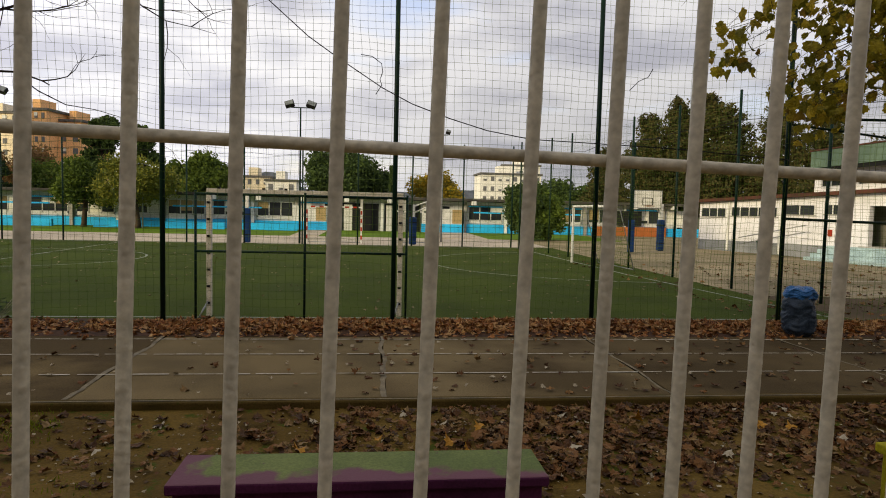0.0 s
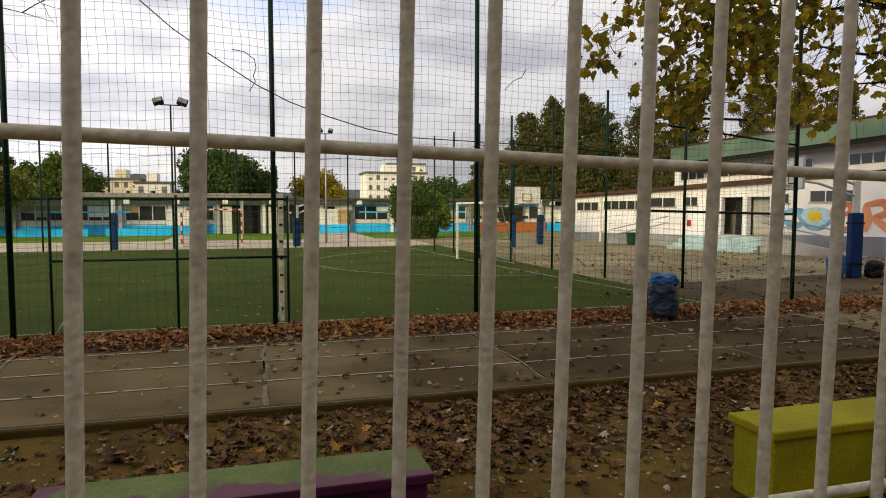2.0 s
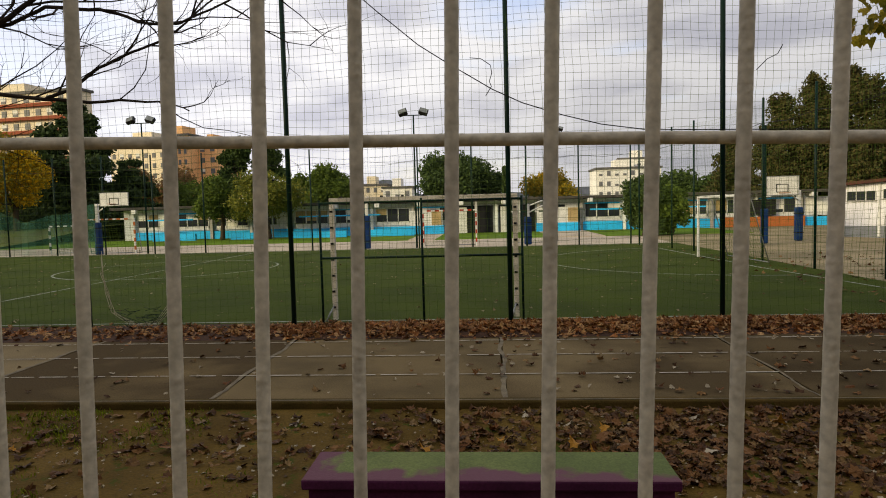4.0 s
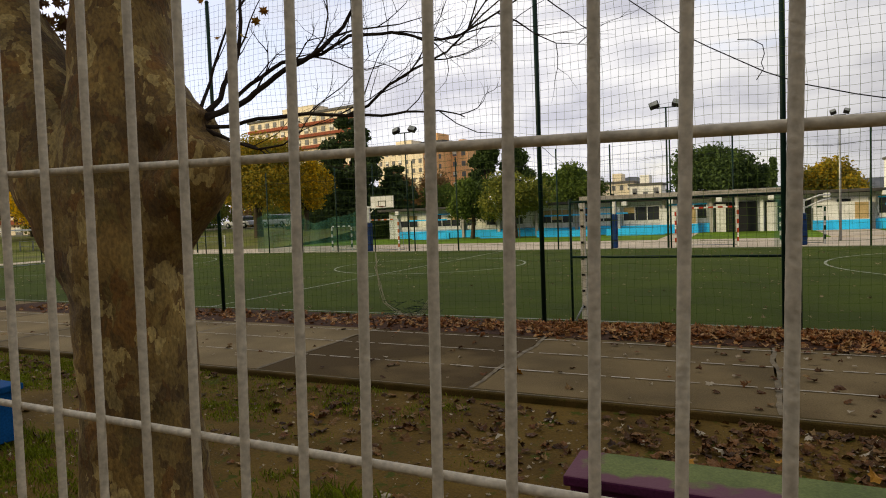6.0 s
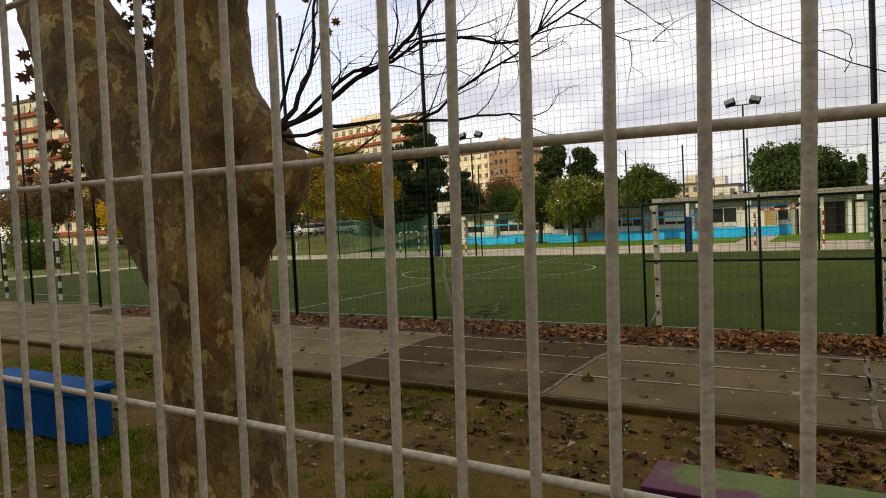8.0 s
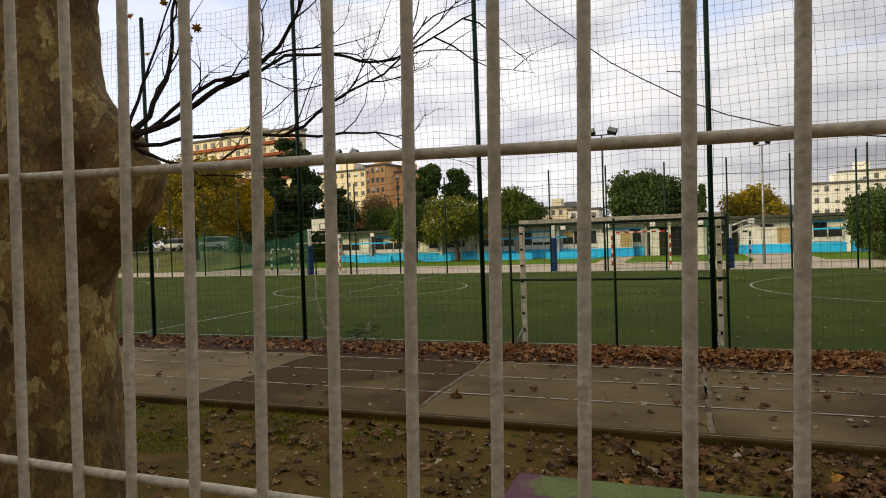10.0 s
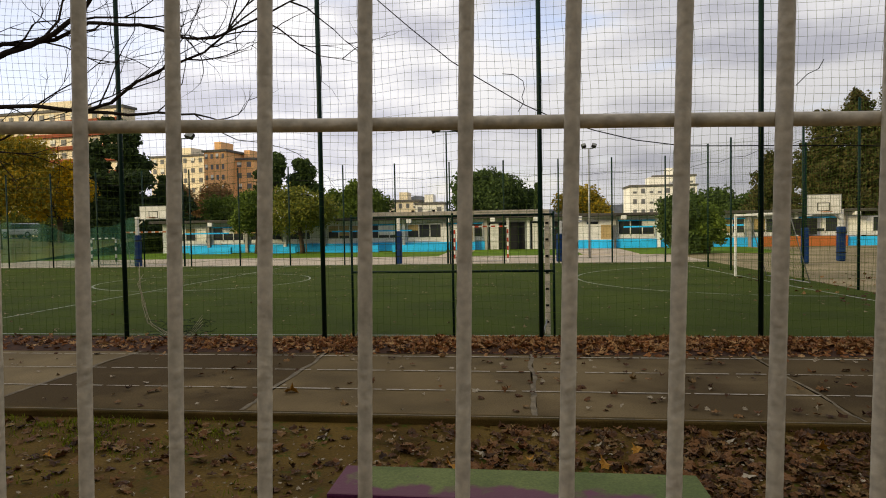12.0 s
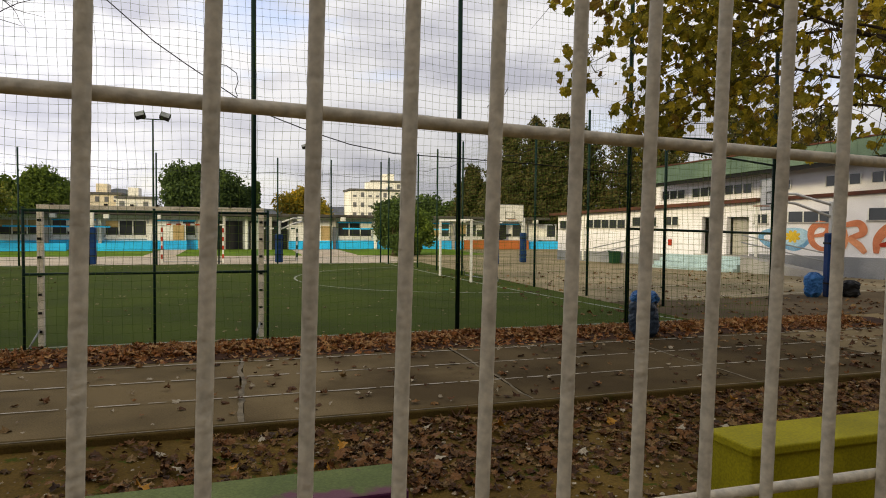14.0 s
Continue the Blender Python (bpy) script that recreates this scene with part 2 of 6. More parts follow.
TRACK_DAMP = mat("track_concrete_damp", (0.105, 0.073, 0.034), (0.062, 0.042, 0.019), 0.7, 0.9, 0.6, 60, c3=(0.05, 0.034, 0.0155), spots=0.07, vary=0.06, spec=0.05)
TRACK_FADE = mat("track_concrete_fading", (0.185, 0.134, 0.066), (0.082, 0.056, 0.026), 0.5, 0.9, 0.6, 60, c3=(0.06, 0.042, 0.02), spots=0.05, spec=0.05, lo=0.42, hi=0.6)
MORTAR = mat("joint_mortar", (0.226, 0.182, 0.115), (0.133, 0.11, 0.0744), 6, 0.9, 0.5, 80)
KERB = mat("mossy_kerb", (0.105, 0.064, 0.017), (0.06, 0.041, 0.009), 2.0, 0.9, 0.7, 60, c3=(0.0579, 0.0515, 0.00582), spots=0.08)
LINE = mat("worn_white_paint", (0.52, 0.46, 0.36), (0.32, 0.28, 0.21), 9, 0.8, 0.3, 90)
TURF = mat("artificial_turf", (0.0517, 0.0732, 0.00432), (0.0353, 0.0523, 0.00302), 0.5, 0.95, 0.9, 180, c3=(0.0493, 0.0691, 0.00778), spots=-0.02)
TURFLINE = mat("turf_line", (0.34, 0.36, 0.3), (0.19, 0.22, 0.16), 3, 0.9, 0.3, 90)
PATHM = mat("pale_path", (0.529, 0.448, 0.347), (0.414, 0.347, 0.273), 0.7, 0.9, 0.3, 30)
COURT = mat("court_paving", (0.319, 0.255, 0.152), (0.191, 0.155, 0.0916), 0.35, 0.9, 0.5, 20, c3=(0.152, 0.119, 0.0678), spots=0.04)
FIELD = mat("far_ground", (0.07, 0.085, 0.03), (0.1, 0.085, 0.05), 0.2, 0.95, 0.4, 12)
PARK = mat("park_grass", (0.14, 0.155, 0.03), (0.1, 0.095, 0.035), 0.25, 0.95, 0.6, 30, c3=(0.17, 0.13, 0.06), spots=0.03)
LAWN = mat("lawn", (0.119, 0.21, 0.014), (0.084, 0.14, 0.012), 0.4, 0.95, 0.6, 40)
STEEL = mat("painted_mesh_steel", (0.6, 0.535, 0.41), (0.52, 0.46, 0.35), 14, 0.5, 0.12, 150, c3=(0.278, 0.193, 0.103), spots=-0.06, vary=0.06, spec=0.3)
# fine twisted ribs along the bars
_n, _l = STEEL.node_tree.nodes, STEEL.node_tree.links
_co = _n.new("ShaderNodeTexCoord")
_mp = _n.new("ShaderNodeMapping"); _mp.inputs["Rotation"].default_value = (0, radians(28), 0)
_wv = _n.new("ShaderNodeTexWave"); _wv.bands_direction = "Z"; _wv.inputs["Scale"].default_value = 58; _wv.inputs["Distortion"].default_value = 0.6
_l.new(_co.outputs["Object"], _mp.inputs["Vector"]); _l.new(_mp.outputs["Vector"], _wv.inputs["Vector"])
_rib = _n.new("ShaderNodeBump"); _rib.inputs["Strength"].default_value = 0.2; _rib.inputs["Distance"].default_value = 0.0007
_l.new(_wv.outputs["Fac"], _rib.inputs["Height"])
for _b in [b for b in _n if b.type == "BUMP" and b != _rib]:
    _l.new(_rib.outputs["Normal"], _b.inputs["Normal"])
GREENPOST = mat("dark_green_paint", (0.0042, 0.0224, 0.0154), (0.0028, 0.014, 0.0105), 3, 0.45, 0.15, 80, vary=0.1)
NETM = mat("net_cord", (0.085, 0.135, 0.024), (0.065, 0.105, 0.019), 5, 0.9, 0, 50)
FARNET = mat("far_net_cord", (0.012, 0.03, 0.025), (0.008, 0.02, 0.018), 5, 0.9, 0, 50)
CABLEM = mat("black_cable", (0.015, 0.015, 0.016), None, 5, 0.6, 0)
GOALW = mat("chipped_white_paint", (0.68, 0.63, 0.55), (0.55, 0.5, 0.42), 5, 0.6, 0.4, 60, c3=(0.09, 0.06, 0.04), spots=0.03)
WHITE = mat("white_paint", (0.72, 0.72, 0.70), (0.6, 0.6, 0.58), 2, 0.6, 0.15, 50, c3=(0.4, 0.38, 0.34), spots=-0.02)
WALLW = mat("white_rendered_wall", (0.8, 0.79, 0.84), (0.67, 0.66, 0.7), 0.7, 0.85, 0.3, 40, c3=(0.461, 0.432, 0.442), spots=-0.04)
WALLG = mat("grey_rendered_wall", (0.432, 0.42, 0.391), (0.312, 0.3, 0.287), 0.8, 0.85, 0.3, 40)
PLINTH = mat("grey_plinth", (0.27, 0.28, 0.3), (0.19, 0.2, 0.22), 0.9, 0.85, 0.3, 40)
SCHOOLW = mat("school_wall", (0.8, 0.82, 0.8), (0.62, 0.65, 0.64), 0.5, 0.85, 0.3, 30)
SKYBLUE = mat("sky_blue_paint", (0.02, 0.5, 0.93), (0.014, 0.38, 0.76), 0.8, 0.6, 0.2, 40)
ROOFG = mat("roof_edge_grey", (0.16, 0.15, 0.14), (0.1, 0.095, 0.09), 1.5, 0.8, 0.3, 40, c3=(0.3, 0.28, 0.26), spots=0.05)
ROOFDARK = mat("weathered_roof_edge", (0.075, 0.068, 0.06), (0.045, 0.042, 0.04), 1.5, 0.85, 0.3, 40, c3=(0.2, 0.185, 0.165), spots=0.06)
ROOFRED = mat("brown_red_fascia", (0.105, 0.04, 0.028), (0.063, 0.028, 0.0224), 1.5, 0.7, 0.3, 40)
CANOPY = mat("pale_green_metal", (0.122, 0.182, 0.14), (0.0858, 0.132, 0.106), 0.8, 0.55, 0.3, 30, c3=(0.054, 0.0542, 0.039), spots=-0.01)
GLASS = glass_mat()
DIMGLASS = mat("grey_far_glass", (0.2, 0.2, 0.2), (0.12, 0.12, 0.13), 0.5, 0.4, 0, 5)
SHUTTER = mat("roller_blind", (0.84, 0.83, 0.76), (0.7, 0.69, 0.63), 2, 0.8, 0.1, 30)
TANBOARD = mat("tan_panel", (0.45, 0.33, 0.17), (0.36, 0.26, 0.13), 2, 0.8, 0.1, 30)
# near-black colour standing in for the shade inside openings
DARKROOM = mat("opening_shade", (0.02, 0.02, 0.022), None, 2, 0.8, 0)
PADBLUE = mat("blue_padding", (0.008, 0.035, 0.13), (0.005, 0.022, 0.085), 3, 0.5, 0.2, 40, c3=(0.12, 0.13, 0.16), spots=-0.02)
BOARD = mat("white_backboard", (0.74, 0.73, 0.7), (0.62, 0.61, 0.58), 3, 0.5, 0.1, 40)
BLACK = mat("black_paint", (0.012, 0.012, 0.013), None, 4, 0.5, 0.1)
RED = mat("red_paint", (0.42, 0.04, 0.02), (0.3, 0.03, 0.018), 4, 0.6, 0.1)
GALV = mat("galvanised_steel", (0.33, 0.34, 0.35), (0.24, 0.25, 0.26), 3, 0.45, 0.1, 60, metal=0.5)
LENSM = mat("lamp_glass", (0.22, 0.24, 0.26), (0.12, 0.13, 0.14), 4, 0.2, 0)
GREENTOP = mat("worn_green_paint", (0.155, 0.185, 0.06), (0.11, 0.14, 0.046), 2.5, 0.75, 0.35, 70, c3=(0.108, 0.0615, 0.0638), spots=0.045)
PURPLE = mat("purple_paint", (0.0765, 0.0144, 0.048), (0.0495, 0.0104, 0.032), 3, 0.7, 0.35, 60, c3=(0.144, 0.056, 0.088), spots=0.02)
YELLOW = mat("olive_yellow_paint", (0.315, 0.271, 0.0154), (0.237, 0.205, 0.0126), 2, 0.65, 0.07, 60, c3=(0.124, 0.105, 0.014), spots=-0.03)
BLUEB = mat("royal_blue_paint", (0.0048, 0.0945, 0.297), (0.00384, 0.0675, 0.209), 2, 0.6, 0.1, 60, c3=(0.0096, 0.0405, 0.066), spots=-0.02, spec=0.03)


def rubbed_top():
    m = GREENTOP
    n, l = m.node_tree.nodes, m.node_tree.links
    b = n["Principled BSDF"]
    old = b.inputs["Base Color"].links[0].from_socket
    co = n.new("ShaderNodeTexCoord")
    sp = n.new("ShaderNodeSeparateXYZ"); l.new(co.outputs["Object"], sp.inputs["Vector"])
    nz = n.new("ShaderNodeTexNoise"); nz.inputs["Scale"].default_value = 4.5; nz.inputs["Detail"].default_value = 6
    l.new(co.outputs["Object"], nz.inputs["Vector"])
    wy = n.new("ShaderNodeMapRange"); wy.inputs["From Min"].default_value, wy.inputs["From Max"].default_value = 0.22, -0.02
    l.new(sp.outputs["Y"], wy.inputs["Value"])
    wx = n.new("ShaderNodeMapRange"); wx.inputs["From Min"].default_value, wx.inputs["From Max"].default_value = 0.28, 0.0
    l.new(sp.outputs["X"], wx.inputs["Value"])
    mx = n.new("ShaderNodeMath"); mx.operation = "MAXIMUM"
    l.new(wy.outputs["Result"], mx.inputs[0]); l.new(wx.outputs["Result"], mx.inputs[1])
    sm = n.new("ShaderNodeMath"); sm.operation = "MULTIPLY_ADD"; sm.inputs[1].default_value = 0.45
    l.new(mx.outputs["Value"], sm.inputs[0]); l.new(nz.outputs["Fac"], sm.inputs[2])
    st = n.new("ShaderNodeMapRange"); st.inputs["From Min"].default_value, st.inputs["From Max"].default_value = 0.66, 0.78
    l.new(sm.outputs["Value"], st.inputs["Value"])
    mix = n.new("ShaderNodeMix"); mix.data_type = "RGBA"; mix.inputs["B"].default_value = (0.15, 0.065, 0.085, 1)
    l.new(st.outputs["Result"], mix.inputs["Factor"]); l.new(old, mix.inputs["A"])
    l.new(mix.outputs["Result"], b.inputs["Base Color"])


rubbed_top()
BAGDARK = mat("dark_plastic_bag", (0.035, 0.05, 0.075), (0.02, 0.03, 0.045), 9, 0.3, 0.8, 40)
BAGBLUE = mat("blue_plastic_bag", (0.04, 0.15, 0.36), (0.02, 0.085, 0.23), 9, 0.3, 0.8, 40)
BARK = bark_mat()
TWIG = mat("branch_bark", (0.045, 0.034, 0.025), (0.028, 0.021, 0.016), 8, 0.9, 0.5, 60)
FARBARK = mat("tree_bark", (0.075, 0.055, 0.038), (0.05, 0.038, 0.026), 4, 0.9, 0.4, 30)
LITTER = leaf_mat("fallen_leaf", [(0.0348, 0.0155, 0.0046), (0.0811, 0.0325, 0.0083), (0.124, 0.0507, 0.0126), (0.0541, 0.0208, 0.0055), (0.2332, 0.1232, 0.042), (0.1466, 0.0507, 0.0092), (0.0463, 0.0222, 0.0067), (0.2785, 0.1685, 0.063), (0.0998, 0.0389, 0.0101)])
HEAP = leaf_mat("heaped_leaf", [(0.069, 0.0259, 0.009), (0.23, 0.081, 0.0198), (0.31, 0.119, 0.0315), (0.103, 0.0389, 0.0126), (0.437, 0.238, 0.09), (0.172, 0.0562, 0.0162), (0.483, 0.292, 0.126), (0.127, 0.0486, 0.0144)])
PALELEAF = leaf_mat("pale_leaf", [(0.34, 0.275, 0.176), (0.45, 0.38, 0.264), (0.24, 0.171, 0.096)])
TURFLEAF = leaf_mat("leaf_on_turf", [(0.2, 0.15, 0.08), (0.32, 0.26, 0.16), (0.12, 0.07, 0.03), (0.42, 0.35, 0.22)])
BRIGHTLEAF = leaf_mat("yellow_leaf", [(0.5, 0.3, 0.02), (0.42, 0.17, 0.02), (0.48, 0.36, 0.05)])
CANOPYLEAF = leaf_mat("autumn_plane_leaf", [(0.115, 0.112, 0.013), (0.214, 0.185, 0.0216), (0.383, 0.297, 0.0324), (0.138, 0.126, 0.0194), (0.49, 0.371, 0.0432), (0.184, 0.104, 0.0216)], 0.6, 0.5)
BROWNLEAF = leaf_mat("brown_hanging_leaf", [(0.12, 0.055, 0.025), (0.2, 0.1, 0.04), (0.08, 0.04, 0.02), (0.28, 0.2, 0.04)], 0.6, 0.3)
G_DARK = leaf_mat("dark_evergreen", [(0.0333, 0.0579, 0.0168), (0.057, 0.0936, 0.0235), (0.0833, 0.1294, 0.0303)], 0.7, 0.2)
G_MID = leaf_mat("green_foliage", [(0.0548, 0.0902, 0.0149), (0.0914, 0.1394, 0.0198), (0.137, 0.1877, 0.0277)], 0.7, 0.25)
G_OLIVE = leaf_mat("olive_foliage", [(0.0994, 0.1219, 0.0187), (0.1631, 0.1734, 0.0263), (0.2259, 0.2175, 0.0329)], 0.7, 0.25)
G_YELL = leaf_mat("yellow_foliage", [(0.2925, 0.2162, 0.0202), (0.6062, 0.3875, 0.0202), (0.8725, 0.5187, 0.0254), (0.26, 0.25, 0.0338)], 0.7, 0.3)
G_OCHRE = leaf_mat("olive_yellow_foliage", [(0.1944, 0.1725, 0.0238), (0.324, 0.2475, 0.0264), (0.486, 0.3, 0.0238), (0.1782, 0.18, 0.029)], 0.7, 0.3)
G_CEDAR = leaf_mat("dark_cedar", [(0.021, 0.038, 0.013), (0.035, 0.06, 0.018), (0.05, 0.08, 0.022)], 0.7, 0.2)
G_PINE = leaf_mat("pine_foliage", [(0.036, 0.0391, 0.0134), (0.0653, 0.0629, 0.0203), (0.1061, 0.0838, 0.027), (0.049, 0.0503, 0.0157)], 0.8, 0.15)
G_BROWN = leaf_mat("rusty_foliage", [(0.195, 0.1072, 0.045), (0.2925, 0.1665, 0.072), (0.156, 0.0975, 0.045)], 0.8, 0.2)
GRASS = leaf_mat("grass_blade", [(0.0942, 0.1271, 0.0078), (0.1686, 0.2044, 0.0109), (0.2454, 0.274, 0.0194)], 0.9, 0.2)
FLAT_A = mat("orange_facade", (0.88, 0.5, 0.24), (0.78, 0.42, 0.2), 0.1, 0.85, 0.1, 3)
FLAT_B = mat("cream_facade", (0.88, 0.76, 0.56), (0.78, 0.67, 0.49), 0.1, 0.85, 0.1, 3)
FLAT_C = mat("brick_red_band", (0.36, 0.1, 0.055), (0.28, 0.08, 0.045), 0.1, 0.85, 0.1, 3)
FLAT_W = mat("white_facade", (0.88, 0.85, 0.78), (0.78, 0.75, 0.68), 0.1, 0.85, 0.1, 3)
HILLM = mat("distant_hill", (0.07, 0.085, 0.12), (0.1, 0.11, 0.14), 0.01, 0.95, 0, 0.1)
VEIL = veil_mat("green_shade_net", (0.01, 0.10, 0.065), 0.4)
ORANGE = mat("orange_mural_paint", (0.6, 0.22, 0.12), (0.5, 0.17, 0.09), 3, 0.8, 0.1, 30)
PEACH = mat("peach_mural_paint", (0.68, 0.3, 0.17), (0.58, 0.24, 0.13), 3, 0.8, 0.1, 30)
BLUEM = mat("blue_mural_paint", (0.12, 0.28, 0.46), (0.2, 0.38, 0.55), 3, 0.8, 0.1, 30)
YELM = mat("yellow_mural_paint", (0.7, 0.48, 0.06), (0.6, 0.4, 0.05), 3, 0.8, 0.1, 30)
TEAL = mat("pale_teal_steps", (0.42, 0.55, 0.58), (0.32, 0.43, 0.46), 2, 0.8, 0.2, 30)
BINGREEN = mat("green_bin_plastic", (0.012, 0.05, 0.025), None, 4, 0.5, 0.1)
BRICKRED = mat("orange_red_wall", (0.45, 0.14, 0.05), (0.36, 0.11, 0.04), 1, 0.8, 0.1, 20)
CARW = mat("silver_car_paint", (0.5, 0.52, 0.55), None, 1, 0.3, 0, 10, metal=0.3)
RUBBER = mat("tyre_rubber", (0.015, 0.015, 0.015), None, 4, 0.9, 0.1)
SHADE_WALL = mat("unseen_shade_wall", (0.5, 0.46, 0.4), (0.4, 0.37, 0.32), 0.3, 0.9, 0.2, 10)


# ---- building helpers ----
def box(bm, x0, x1, y0, y1, z0, z1, bevel=0.0):
    r = bmesh.ops.create_cube(bm, size=1.0)
    vs = r["verts"]
    for v in vs:
        v.co = Vector((x0 + (v.co.x + 0.5) * (x1 - x0), y0 + (v.co.y + 0.5) * (y1 - y0), z0 + (v.co.z + 0.5) * (z1 - z0)))
    if bevel:
        es = list({e for v in vs for e in v.link_edges})
        bmesh.ops.bevel(bm, geom=es, offset=bevel, segments=2, affect="EDGES", profile=0.5)


def tube(bm, pts, radii, n=8, cap=True):
    """A tube along points, with a radius at each."""
    pts = [Vector(p) for p in pts]
    if not isinstance(radii, (list, tuple)):
        radii = [radii] * len(pts)
    rings, side = [], None
    for i, p in enumerate(pts):
        d = (pts[min(i + 1, len(pts) - 1)] - pts[max(i - 1, 0)]).normalized()
        if side is None:
            side = d.orthogonal().normalized()
        side = (side - d * side.dot(d)).normalized()
        up = d.cross(side)
        rings.append([bm.verts.new(p + (side * math.cos(a) + up * math.sin(a)) * radii[i]) for a in (2 * math.pi * k / n for k in range(n))])
    for a, b in zip(rings, rings[1:]):
        for k in range(n):
            bm.faces.new((a[k], a[(k + 1) % n], b[(k + 1) % n], b[k]))
    if cap:
        bm.faces.new(rings[0][::-1]); bm.faces.new(rings[-1])


def thing(name, loc, label, category, group="", rz=0.0, kind=""):
    ob = new(name)
    ob.empty_display_size = 0.2
    ob.matrix_basis = pose(*loc, 0, 0, rz)
    return tagged(ob, label, category, group, kind)


def finish(bm, material, smooth=False):
    me = bpy.data.meshes.new("m")
    bmesh.ops.recalc_face_normals(bm, faces=bm.faces)
    bm.to_mesh(me); bm.free()
    for m in (material if isinstance(material, (list, tuple)) else [material]):
        me.materials.append(m)
    if smooth:
        for p in me.polygons:
            p.use_smooth = True
    return me


def part(name, bm, material, parent, label="", smooth=False):
    me = finish(bm, material, smooth)
    me.name = name
    ob = new(name, me)
    ob.parent = parent
    if label:
        tagged(ob, label)
    return ob


def single(name, bm, material, label, category="", kind="", group="", smooth=False, loc=(0, 0, 0)):
    ob = new(name, finish(bm, material, smooth))
    ob.data.name = name
    ob.location = loc
    return tagged(ob, label, category, group, kind)


def boxpart(name, parent, material, *dims, bevel=0.0, label=""):
    bm = bmesh.new(); box(bm, *dims, bevel=bevel)
    return part(name, bm, material, parent, label)


def tubepart(name, parent, material, pts, radii, n=10, label=""):
    bm = bmesh.new(); tube(bm, pts, radii, n)
    return part(name, bm, material, parent, label, smooth=True)


def shared(name, data, parent, m=None):
    ob = new(name, data)
    ob.parent = parent
    if m is not None:
        ob.matrix_basis = m
    return ob


def raw(name, verts, faces, material, label="", category="", kind="", parent=None):
    me = bpy.data.meshes.new(name)
    me.from_pydata(verts, [], faces)
    me.materials.append(material)
    me.update()
    ob = new(name, me)
    if parent is not None:
        ob.parent = parent
    return tagged(ob, label, category, "", kind)


rng = np.random.default_rng(7)


# ---- ground and large structure ----
KERB_Y = 5.63


def bank(y):
    """How far the earth lies higher towards the kerb."""
    return 0.05 * min(1.0, max(0.0, (y - 4.7) / 0.6))



def ground():
    xs = sorted(set([-3000, -800, -200, -80, -40] + [round(v, 2) for v in np.arange(-14, 12.01, 0.14)] + [30, 80, 200, 800, 3000]))
    ys = [-3000, -300, -40, -10, -2] + [round(v, 2) for v in np.arange(0, 5.37, 0.13)] + [5.44, 5.47, 12, 40, 100, 300, 1000, 3000]
    verts = []
    for y in ys:
        for x in xs:
            z = -0.11 + (bank(y) if 5.4 < y < 5.46 and -14 < x < 12 else 0) if y < 5.46 else -0.06
            if -14 < x < 12 and 0 < y < 5.4:
                z += bank(y) + 0.028 * noise.noise(Vector((x * 0.9, y * 0.9, 0))) + 0.012 * noise.noise(Vector((x * 4, y * 4, 3)))
            verts.append((x, y, z))
    w = len(xs)
    faces = [(j * w + i, j * w + i + 1, (j + 1) * w + i + 1, (j + 1) * w + i) for j in range(len(ys) - 1) for i in range(w - 1)]
    ob = raw("ground", verts, faces, DIRT, "bare brown trodden earth with mossy patches", "ground", "structure")
    for p in ob.data.polygons:
        p.use_smooth = True
    ob.data.materials.append(FIELD)
    for p in ob.data.polygons:
        if p.center.y > 9:
            p.material_index = 1
    return ob


GROUND = ground()


def slab_sheet(name, x0, x1, y0, y1, z, material, label, category):
    bm = bmesh.new(); box(bm, x0, x1, y0, y1, z - 0.05, z)
    return single(name, bm, material, label, category, "structure")


bm = bmesh.new()
box(bm, -60, 60, KERB_Y - 0.13, KERB_Y, -0.3, 0.012, bevel=0.018)
single("kerb", bm, KERB, "low brown mossy concrete kerb edging the track", "kerb", "structure")

# running track of cast slabs, 2.92 m each
TRACK = thing("running_track", (0, 0, 0), "old concrete running track of stained slabs", "track", kind="structure")
joints = [-45.4 + 2.93 * k for k in range(0, 31)]
off = -2.02 - min(joints, key=lambda v: abs(v + 2.02))
joints = [j + off for j in joints]
for a, b in zip(joints, joints[1:]):
    c = (a + b) / 2
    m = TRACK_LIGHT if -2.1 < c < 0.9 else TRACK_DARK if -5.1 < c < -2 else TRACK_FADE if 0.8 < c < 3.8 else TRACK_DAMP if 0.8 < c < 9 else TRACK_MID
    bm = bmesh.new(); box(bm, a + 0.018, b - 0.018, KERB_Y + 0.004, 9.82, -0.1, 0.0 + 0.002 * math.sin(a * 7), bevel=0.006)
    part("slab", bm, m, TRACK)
for j in joints:
    if -16 < j < 14:
        bm = bmesh.new()
        w = 0.07 if 0.5 < j < 1.2 else 0.085 if j < 1 else 0.05
        pts_l, pts_r = [], []
        for k in range(41):
            y = KERB_Y + 0.01 + (9.8 - KERB_Y) * k / 40
            dx = (0.08 if 0.5 < j < 1.2 else 0.05) * noise.noise(Vector((j, y * 1.6, 0))) + 0.015 * noise.noise(Vector((j, y * 9, 0)))
            ww = w * (0.55 + 0.6 * abs(noise.noise(Vector((j * 3, y * 2.3, 5)))))
            pts_l.append(bm.verts.new((j + dx - ww / 2, y, 0.005))); pts_r.append(bm.verts.new((j + dx + ww / 2, y, 0.005)))
        for k in range(40):
            bm.faces.new((pts_l[k], pts_r[k], pts_r[k + 1], pts_l[k + 1]))
        part("joint_strip", bm, MORTAR, TRACK, "pale mortar repair along a slab joint")


